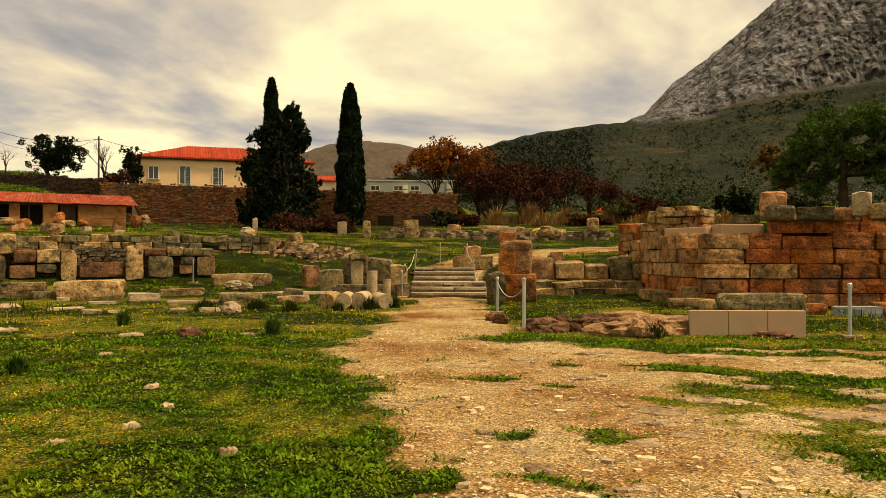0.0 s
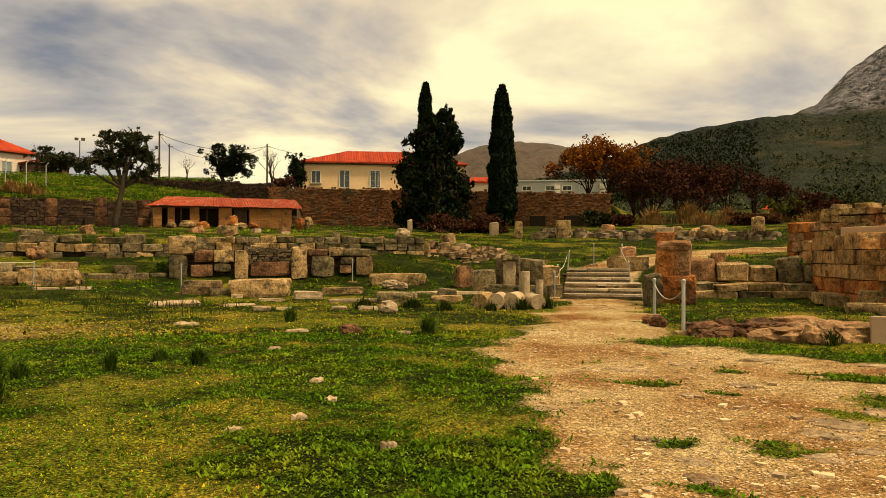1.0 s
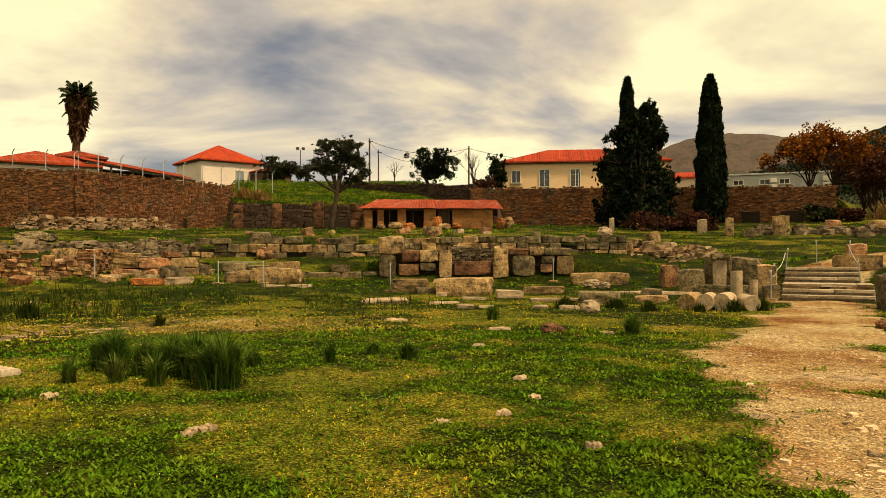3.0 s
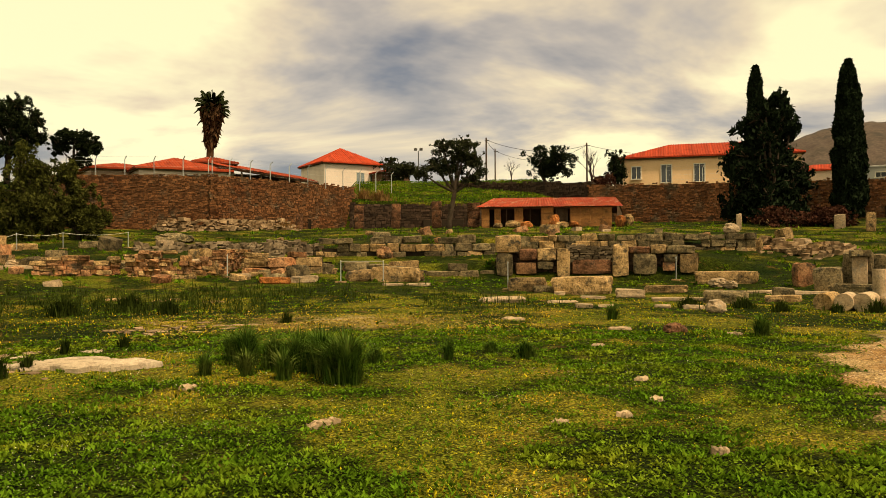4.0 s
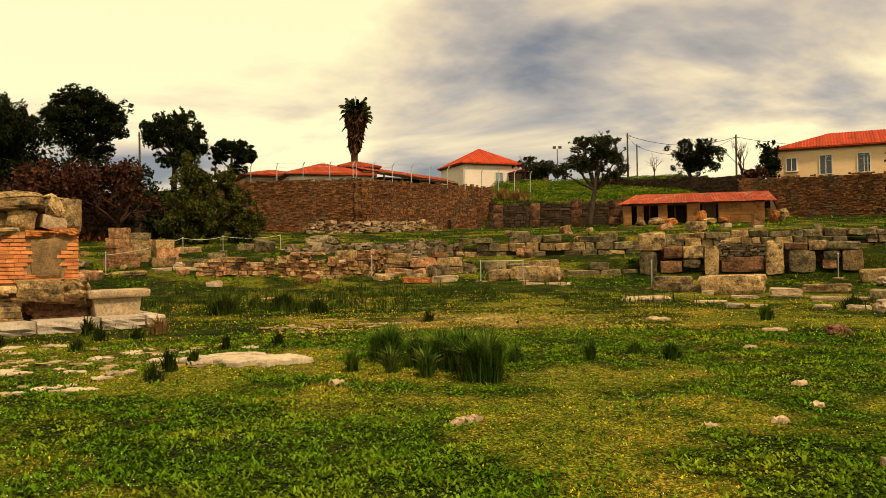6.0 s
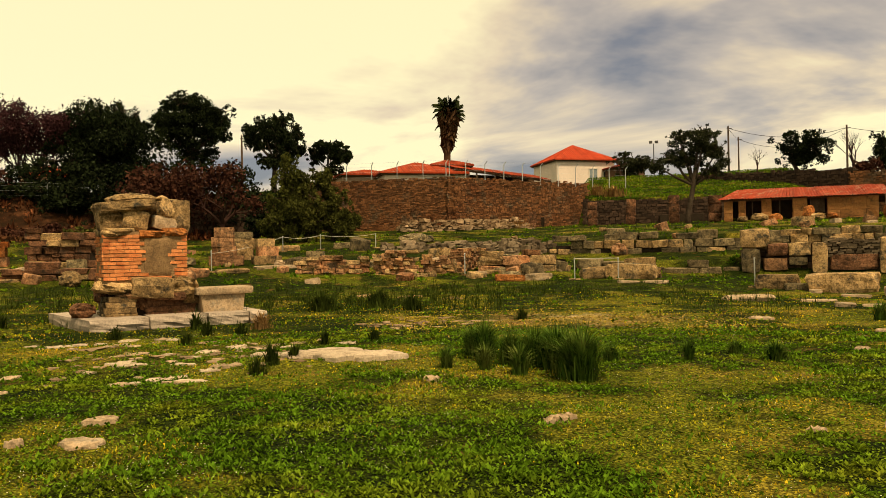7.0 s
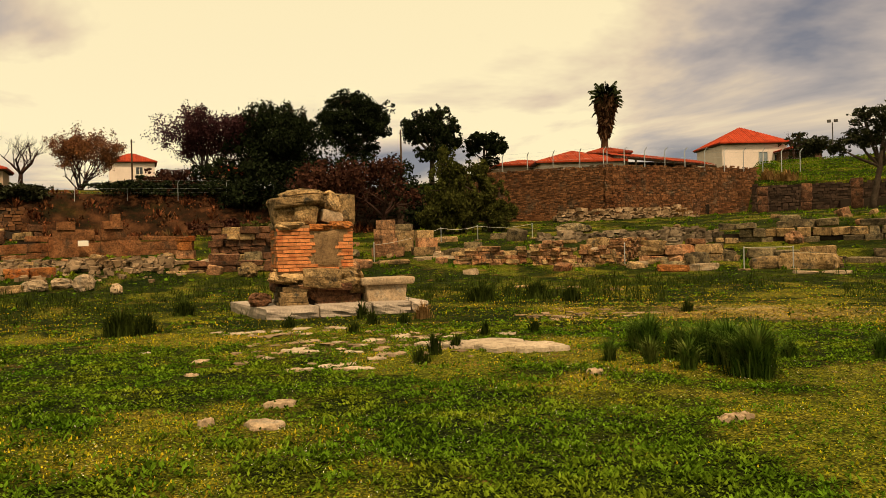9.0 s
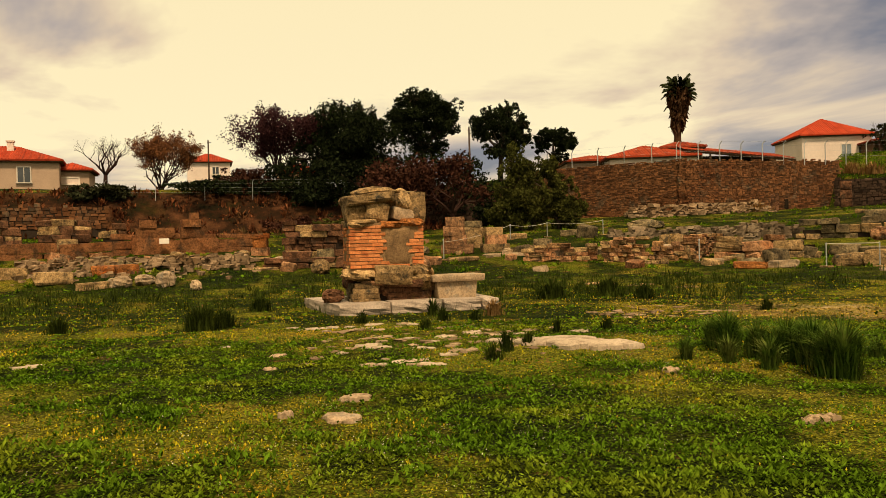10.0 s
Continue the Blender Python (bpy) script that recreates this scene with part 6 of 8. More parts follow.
rubble_heap("flat_stones", "small flat pale stones sunk in the turf", at(78, 12.6), at(62, 12.4), 2.2, 0.0, 80, PALERUBBLE, 9, (0.06, 0.24), 0.3)
rubble_heap("flat_stones", "small flat pale stones sunk in the turf", at(58, 16), at(50, 17.5), 1.6, 0.0, 60, PALERUBBLE, 10, (0.06, 0.24), 0.3)

# ---- ruined walls: left ----
red = [REDSTONE, LIMESTONE, REDSTONE, REDSTONE, OCHRESTONE]
coursed("ruined_wall", "low reddish rubble wall with a squared end", at(56.5, 33), at(53.4, 32.8), 0.35, [0.17, 0.15, 0.18, 0.16, 0.17, 0.15, 0.18, 0.16], 0.55, red, (0.18, 0.5), 0.3, 21, core=TANEARTH, kind=CHUNK, split=0.22, proud=0.06)
coursed("ruined_wall", "low reddish wall of mixed blocks", at(53.2, 33.2), at(50.6, 33.2), 0.35, [0.17, 0.16, 0.18, 0.15, 0.2, 0.24], 0.55, red, (0.2, 0.6), 0.3, 22, core=TANEARTH, kind=CHUNK, split=0.22, proud=0.06)
coursed("ruined_wall", "reddish rubble wall running back up the slope", at(50.6, 33.0), at(48.6, 36.5), 0.4, [0.14, 0.15, 0.14, 0.15, 0.14, 0.15, 0.14, 0.14, 0.14], 0.55, red, (0.16, 0.4), 0.3, 23, core=TANEARTH, kind=CHUNK, split=0.22, proud=0.06)
coursed("ruined_wall", "low wall of large grey blocks", at(48.8, 33.6), at(42.4, 33.8), 0.5, [0.42, 0.42, 0.2], 0.6, [REDSTONE, LIMESTONE, LIMESTONE], (0.7, 1.3), 0.3, 24, kind=CHUNK, split=0.22, proud=0.06)
coursed("ruined_wall", "reddish rubble wall with a few squared blocks", at(62.2, 33.4), at(57.0, 33.2), 0.4, [0.17, 0.16, 0.18, 0.16, 0.2, 0.18], 0.55, red, (0.18, 0.6), 0.45, 34, core=TANEARTH, kind=CHUNK, split=0.22, proud=0.06)
coursed("ruined_wall", "low wall of grey blocks behind the reddish one", at(52.8, 36), at(46.0, 36.2), 0.8, [0.3, 0.32], 0.5, grey, (0.7, 1.5), 0.4, 25, kind=CHUNK, split=0.22, proud=0.06)
coursed("ruined_wall", "small rubble wall beside the railed blocks", at(38.4, 31.9), at(36.0, 32.4), 0.3, [0.22, 0.22, 0.2], 0.5, [LIMESTONE, GREYSTONE], (0.2, 0.4), 0.3, 26, kind=CHUNK, split=0.22, proud=0.06)
coursed("ruined_wall", "ruined grey block wall behind the brick pedestal", at(79.6, 36), at(74.2, 35.6), 1.15, [0.3, 0.28, 0.32, 0.26, 0.3, 0.26], 0.7, [BROWNSTONE, BROWNSTONE, LIMESTONE], (0.3, 0.9), 0.45, 27, kind=CHUNK, split=0.22, proud=0.06)
coursed("ruined_wall", "low line of grey blocks behind the pedestal", at(81.2, 32), at(72.0, 31.8), 0.75, [0.42, 0.3], 0.6, [BROWNSTONE, BROWNSTONE, LIMESTONE], (0.6, 1.2), 0.5, 28, kind=CHUNK, split=0.22, proud=0.06)
coursed("ruined_wall", "long low orange poros wall", at(98.5, 37), at(91.2, 37.4), 1.2, [0.42, 0.4], 0.6, [DARKPOROS], (1.6, 3.0), 0.0, 29, kind=ASHLAR, proud=0.015)
coursed("ruined_wall", "orange poros wall of large smooth blocks", at(91.2, 37.9), at(81.5, 38.2), 1.35, [0.36, 0.4, 0.3], 0.6, [DARKPOROS], (1.3, 2.6), 0.3, 30, kind=ASHLAR, proud=0.02)
coursed("ruined_wall", "stack of weathered blocks on the upper terrace", at(95.6, 45.5), at(92.4, 45.5), 2.2, [0.42, 0.42, 0.4], 0.7, [BROWNSTONE, BROWNSTONE, LIMESTONE], (0.6, 1.2), 0.4, 31, kind=CHUNK, split=0.22, proud=0.06)
coursed("ruined_wall", "stack of weathered blocks at the terrace edge", at(98.5, 44), at(96.6, 44.2), 2.1, [0.42, 0.42, 0.4], 0.7, [BROWNSTONE, BROWNSTONE, LIMESTONE], (0.6, 1.2), 0.3, 32, kind=CHUNK, split=0.22, proud=0.06)
coursed("ruined_wall", "small block stack on the upper terrace", at(91.9, 46), at(90.2, 46), 2.4, [0.4, 0.36], 0.6, [BROWNSTONE, BROWNSTONE, LIMESTONE], (0.6, 1.2), 0.1, 33, kind=CHUNK, split=0.22, proud=0.06)


# tumbled blocks lying about the ruins
trnd = random.Random(91)
for k in range(120):
    b = trnd.uniform(41, 96) if k < 95 else trnd.uniform(8, 41)
    d = trnd.uniform(30.5, 36.5) if k < 80 else trnd.uniform(36, 47)
    w = trnd.uniform(0.25, 0.95)
    loose("stone_block", "tumbled weathered block among the ruins", "stone", trnd.choice((LIMESTONE, LIMESTONE, REDSTONE, GREYSTONE, PALESTONE)), b, d, w, w * trnd.uniform(0.3, 0.75), w * trnd.uniform(0.5, 0.9), yaw=trnd.uniform(-60, 60), kind=trnd.choice((LARGE, LARGE, ROUGH, BOULDER)), tilt=(trnd.uniform(-14, 14), trnd.uniform(-14, 14)), sink=0.08, seed=k, group="tumbled blocks")


def stack(label, bearing, d, rows, seed, mats, depth=0.7):
    """Blocks piled into a pier; rows are (width, height, shift)."""
    rnd = random.Random(seed)
    root = empty("stone_pier", label, "pier", Matrix.Translation(on(bearing, d, -0.05)) @ Matrix.Rotation(radians(bearing + rnd.uniform(-12, 12)), 4, "Z"), "ruined piers")
    z = 0.0
    for w, h, s in rows:
        lay("stone", ASHLAR, rnd.randrange(40), rnd.choice(mats), (s, rnd.uniform(-0.05, 0.05), z + h / 2), (w, depth, h + 0.02), (0, 0, rnd.uniform(-0.08, 0.08)), root)
        z += h
    return root


stack("tall pier of stacked squared blocks", 67.3, 36, [(1.5, 0.42, 0.1), (1.0, 0.42, 0), (0.95, 0.42, -0.05), (0.85, 0.42, 0.02)], 1, [LIMESTONE, REDSTONE])
stack("broken pier of stacked blocks", 64.4, 36.4, [(1.3, 0.4, 0), (0.95, 0.42, 0.05), (0.8, 0.36, -0.05)], 2, [LIMESTONE, REDSTONE])
stack("low broken pier beside a taller one", 66.1, 37.6, [(1.1, 0.5, 0), (1.0, 0.5, 0.1), (0.8, 0.3, 0.1)], 3, [LIMESTONE, GREYSTONE])
stack("short rounded column stump", 60.9, 35, [(0.75, 0.8, 0)], 4, [GREYSTONE])
stack("orange pier standing on the poros wall", 88.6, 37.8, [(1.9, 0.75, 0), (1.7, 0.45, 0.1), (0.75, 0.35, -0.2)], 5, [DARKPOROS], 0.8)
stack("orange stepped pier with a small stone on top", 85.9, 37.8, [(1.7, 0.75, 0.2), (1.1, 0.5, -0.1), (0.8, 0.35, -0.15), (0.35, 0.3, 0)], 6, [DARKPOROS], 0.8)
stack("rough stub of orange masonry", 81.4, 36.4, [(0.8, 0.4, 0), (0.65, 0.4, 0), (0.85, 0.22, 0)], 7, [SANDSTONE, REDSTONE])
stack("pier of grey blocks beside the pedestal", 71.0, 36.5, [(1.1, 0.55, 0), (0.95, 0.5, 0), (0.9, 0.42, 0), (0.78, 0.95, 0.0)], 8, [LIMESTONE])

# ---- the ruin beside the track: great coursed wall ----
def poros(row, s):
    """Orange at the foot and along the wall, pale ochre at the upper corner."""
    if row < 1 or (row == 1 and s > 1.5):
        return [SANDSTONE, SANDSTONE, MIXSTONE]
    return [OCHRESTONE, OCHRESTONE, MIXSTONE] if s < 2.2 else [SANDSTONE, SANDSTONE, MIXSTONE, OCHRESTONE, SANDSTONE]


coursed("ruined_wall", "high wall of great orange and pale poros blocks", (7.55, 22.75), (17.5, 22.6), 0.0, [0.40, 0.42, 0.43, 0.43, 0.47], 0.9, poros, (0.9, 1.75), 0.04, 41, proud=0.03, kind=ASHLAR)
coursed("ruined_wall", "short side of the great block wall", (7.55, 29.3), (7.6, 23.1), 0.0, [0.40, 0.42, 0.43, 0.43, 0.45], 0.8, lambda row, s: [SANDSTONE] if row < 2 else [OCHRESTONE], (0.7, 1.3), 0.1, 42, proud=0.03, kind=ASHLAR)
coursed("ruined_wall", "upper courses of orange blocks on the great wall", (9.7, 22.95), (17.5, 22.8), 2.14, [0.36, 0.22], 0.8, [SANDSTONE, SANDSTONE, REDSTONE], (0.6, 1.3), 0.4, 43, kind=ASHLAR)
bm = bmesh.new()
box(bm, (9.6, 8.0, 2.4), (12.75, 27.2, 0.70))
bmesh.ops.subdivide_edges(bm, edges=bm.edges[:], cuts=8, use_grid_fill=True)
for v in bm.verts:
    v.co.z += 0.12 * noise.noise(v.co * 0.8) if v.co.z > 1 else 0
tagged(part("terrace_fill", bm, GROUND, smooth=False), "grassy earth filling behind the great wall", "ground", kind="structure")
bm = bmesh.new()
box(bm, (7.6, 7.6, 2.0), (13.75, 27.1, 1.5))
bmesh.ops.subdivide_edges(bm, edges=bm.edges[:], cuts=8, use_grid_fill=True)
for v in bm.verts:
    v.co.z += 0.12 * noise.noise(v.co * 0.8) if v.co.z > 2 else 0
tagged(part("terrace_fill", bm, GROUND, smooth=False), "grassy earth filling behind the upper courses", "ground", kind="structure")
bm = bmesh.new(); box(bm, (2.4, 0.7, 0.5), (1.2, 0, 0.25), bevel=0.03)
ledge = tagged(part("stone_ledge", bm, CREAM), "smooth cream restored ledge on top of the great wall", "ledge")
ledge.matrix_basis = Matrix.Translation((8.55, 24.4, 1.96)) @ Matrix.Rotation(radians(2), 4, "Z")
bm = bmesh.new(); box(bm, (1.8, 0.7, 0.42), (0.9, 0, 0.21), bevel=0.03)
ledge = tagged(part("stone_ledge", bm, CREAM), "smooth cream restored ledge turning the corner", "ledge")
ledge.matrix_basis = Matrix.Translation((8.6, 24.75, 1.97)) @ Matrix.Rotation(radians(118), 4, "Z")
for b, d, w, h, up, m, s in ((-23.0, 24.5, 0.72, 0.68, 2.86, REDSTONE, 1), (-23.4, 23.5, 0.72, 0.36, 2.72, GREYSTONE, 2), (-28.3, 24.6, 0.5, 0.58, 2.88, PALESTONE, 3), (-25.6, 24.3, 1.0, 0.3, 2.76, GREYSTONE, 4), (-21.2, 24.6, 0.8, 0.16, 2.72, GREYSTONE, 5), (-18.6, 26.8, 0.7, 0.35, 2.12, PALESTONE, 6), (-29.8, 24.4, 1.0, 0.36, 2.78, LIMESTONE, 7), (-31.5, 24.4, 1.1, 0.4, 2.78, LIMESTONE, 9), (-27.0, 25.0, 0.8, 0.3, 2.76, REDSTONE, 10)):
    p = at(b, d)
    tagged(lay("stone_block", LARGE, s, m, (p.x, p.y, up - 0.25 + h / 2), (w, 0.6, h + 0.1), (0, 0, radians(b + s * 7 % 20))), "loose weathered block lying on top of the great wall", "stone", "blocks on the great wall")
coursed("ruined_wall", "rough mound of brown masonry behind the wall", at(-15.2, 32.5), at(-18.9, 31.5), 1.6, [0.28, 0.26, 0.3, 0.26, 0.28, 0.25, 0.24], 1.0, [REDSTONE, LIMESTONE], (0.3, 0.8), 0.4, 44, kind=CHUNK)
coursed("ruined_wall", "broken orange block wall beside the upper track", at(-13.2, 36), at(-15.4, 34), 1.3, [0.38, 0.4, 0.38, 0.4, 0.36], 0.8, [SANDSTONE, REDSTONE], (0.4, 0.9), 0.4, 45, kind=CHUNK)
# benches of stone at the wall's foot
coursed("stone_bench", "low course of blocks along the foot of the great wall", (7.0, 24.6), (7.2, 28.6), 0, [0.32], 0.7, [LIMESTONE], (0.7, 1.4), 0.05, 46)
for b, d, w, h, m, s in ((-22.3, 21.4, 2.25, 0.58, GREYSTONE, 1), (-19.3, 22.6, 0.9, 0.3, LIMESTONE, 2), (-17.6, 23.2, 1.2, 0.26, LIMESTONE, 3), (-17.9, 23.9, 0.8, 0.55, LIMESTONE, 4), (-28.0, 21.6, 1.15, 0.26, surface("blue_grey_slab", [(0.17, 0.19, 0.19), (0.24, 0.26, 0.26)], 2, bump=0.4), 5), (-25.0, 21.9, 0.9, 0.28, SANDSTONE, 6), (-30.5, 22.6, 1.5, 0.35, SANDSTONE, 7)):
    loose("stone_block", "long weathered block at the foot of the great wall", "stone", m, b, d, w, h, 0.55, yaw=-b, seed=s, group="blocks at the wall's foot")

# low wall on the other side of the track
coursed("ruined_wall", "low step of grey blocks beside the track", (3.0, 27.7), (7.1, 27.9), 0.0, [0.3, 0.28], 0.7, [GREYSTONE, LIMESTONE], (0.7, 1.4), 0.2, 47, kind=CHUNK, split=0.22, proud=0.06)
coursed("ruined_wall", "row of large worn upright blocks", (3.0, 28.7), (7.3, 28.8), 0.0, [0.6, 0.72], 0.7, [GREYSTONE, REDSTONE, LIMESTONE], (0.75, 1.2), 0.12, 48, kind=CHUNK, split=0.22, proud=0.06)

# ---- the rough pillar at the steps ----
pil = empty("stone_pillar", "tall eroded reddish masonry pillar beside the steps", "pillar", Matrix.Translation(on(-5.2, 25.3)) @ Matrix.Rotation(radians(-5.2), 4, "Z"))
for name, kind, i, m, c, s in (("stone", LARGE, 1, SANDSTONE, (0.18, 0, 0.42), (1.1, 0.85, 0.95)), ("stone", LARGE, 2, SANDSTONE, (-0.2, 0, 0.95), (0.62, 0.7, 1.5)), ("stone", LARGE, 3, REDSTONE, (0.22, 0.05, 1.25), (0.7, 0.75, 1.2)), ("stone", LARGE, 7, REDSTONE, (0.05, 0.0, 1.78), (1.05, 0.8, 0.34)), ("cap_stone", SMALL, 4, SANDSTONE, (-0.22, 0, 2.06), (0.56, 0.6, 0.28)), ("cap_stone", SMALL, 5, PALESTONE, (-0.2, 0, 2.26), (0.5, 0.55, 0.18))):
    lay(name, kind, i, m, c, s, (0, random.uniform(-0.05, 0.05), random.uniform(-0.1, 0.1)), pil)

# ---- the steps of the track ----
STEPSTONE = surface("worn_pale_steps", [(0.319, 0.251, 0.163), (0.418, 0.334, 0.228)], 2.0, stain=(0.198, 0.144, 0.091), grain=25, bump=0.4, spread=0.15, pits=0.3)


def stairs():
    root = empty("stone_steps", "two short flights of worn pale stone steps", "steps", Matrix.Translation((0, 0, 0)))
    for i, (y, z) in enumerate(((27.0, 0.17), (27.45, 0.34), (27.9, 0.5), (29.35, 0.67), (29.8, 0.84), (30.25, 1.0))):
        x = -1.12
        wide = 2.66 if i < 3 else 2.35
        k = 0
        while x < -1.12 + wide - 0.05:
            w = min(random.uniform(0.7, 1.3), -1.12 + wide - x)
            deep = 1.6 if i == 2 else 0.62
            lay("riser", SMALL, i * 3 + k + 1, STEPSTONE, (x + w / 2, y + deep / 2 + 0.05, z - 0.21), (w + 0.01, deep - 0.02, 0.26), (0, 0, 0), root)
            lay("tread", SMALL, i * 3 + k, STEPSTONE, (x + w / 2, y + deep / 2, z - 0.04), (w - 0.01, deep + 0.08, 0.09), (0, 0, random.uniform(-0.02, 0.02)), root)
            x += w
            k += 1
    bm = bmesh.new()
    box(bm, (2.5, 1.5, 0.46), (0.15, 28.65, 0.24))
    part("landing", bm, LIMESTONE, root)


stairs()

# left of the steps: broken wall, pilaster, stump
for b, d, w, h, m, s, lab in ((6.35, 29.2, 0.95, 1.25, GREYSTONE, 1, "dark upright block behind the marble pilaster"), (4.9, 29.3, 1.3, 1.1, GREYSTONE, 2, "dark broad block of a broken wall"), (8.15, 28.6, 0.9, 0.85, GREYSTONE, 3, "grey squared block of a broken wall"), (3.25, 28.0, 0.62, 1.0, LIMESTONE, 4, "rough upright rock at the edge of the steps"), (5.6, 27.6, 2.2, 0.35, GREYSTONE, 5, "low grey kerb block"), (3.0, 26.9, 0.5, 0.5, GREYSTONE, 6, "rough rock at the edge of the steps"), (-3.9, 23.4, 0.5, 0.95, GREYSTONE, 7, "leaning grey stone beside the pillar"), (-2.2, 30.8, 1.6, 0.5, LIMESTONE, 8, "low rock beside the upper steps"), (9.6, 30.5, 0.7, 0.85, REDSTONE, 9, "broken reddish masonry stump")):
    loose("stone_block", lab, "stone", m, b, d, w, h, 0.5, yaw=s * 5 - 20, seed=s, tilt=(0, s % 3 - 1))
pilaster = empty("marble_pilaster", "weathered white marble half-column against dark blocks", "column", Matrix.Translation(on(6.3, 28.9)) @ Matrix.Rotation(radians(6), 4, "Z"))
lay("shaft", LARGE, 3, PALESTONE, (0, 0, 0.62), (0.46, 0.35, 1.1), (0, 0, 0), pilaster)
lay("capital", LARGE, 4, GREYSTONE, (0.02, 0, 1.22), (0.66, 0.5, 0.24), (0, 0, 0.1), pilaster)


def lathe(bm, profile, sides=18, m=None):
    rings = []
    for r, z in profile:
        rings.append([bm.verts.new((m @ Vector((r * math.cos(2 * math.pi * k / sides), r * math.sin(2 * math.pi * k / sides), z))) if m else (r * math.cos(2 * math.pi * k / sides), r * math.sin(2 * math.pi * k / sides), z)) for k in range(sides)])
    for a, b in zip(rings, rings[1:]):
        for k in range(sides):
            bm.faces.new((a[k], a[(k + 1) % sides], b[(k + 1) % sides], b[k]))
    bm.faces.new(rings[0][::-1]); bm.faces.new(rings[-1])


def drum(label, name, bearing, d, r, length, lying, yaw, mat, seed, group=""):
    bm = bmesh.new()
    lathe(bm, [(r * 0.97, -length / 2), (r, -length / 2 + 0.02), (r * 0.97, -length / 4), (r * 0.98, 0), (r * 0.96, length / 4), (r * 0.97, length / 2 - 0.02), (r * 0.94, length / 2)], 22)
    for v in bm.verts:
        v.co += noise.noise_vector(v.co * 3 + Vector((seed * 9, 0, 0))) * r * 0.05
    ob = tagged(part(name, bm, mat), label, "column", group)
    p = on(bearing, d)
    turn = Matrix.Rotation(radians(90), 4, "X") if lying else Matrix()
    ob.matrix_basis = Matrix.Translation((p.x, p.y, p.z + (r * 0.93 if lying else length / 2 - 0.05))) @ Matrix.Rotation(radians(bearing + yaw), 4, "Z") @ turn
    return ob


for k, (b, r, m) in enumerate(((8.2, 0.235, LIMESTONE), (7.1, 0.23, PALESTONE), (5.95, 0.245, PALESTONE), (4.5, 0.215, PALESTONE))):
    drum("short column drum lying in the grass, end on", "column_drum", b, 22.0, r, 0.95, True, (-16, -8, -12, 14)[k], m, k, "lying column drums")
drum("small standing column stump of pale marble", "column_stump", 5.2, 27.2, 0.19, 0.95, False, 0, PALESTONE, 7)
drum("slim leaning marble stele fragment", "column_stump", 4.1, 26.6, 0.13, 0.7, False, 0, PALESTONE, 8)


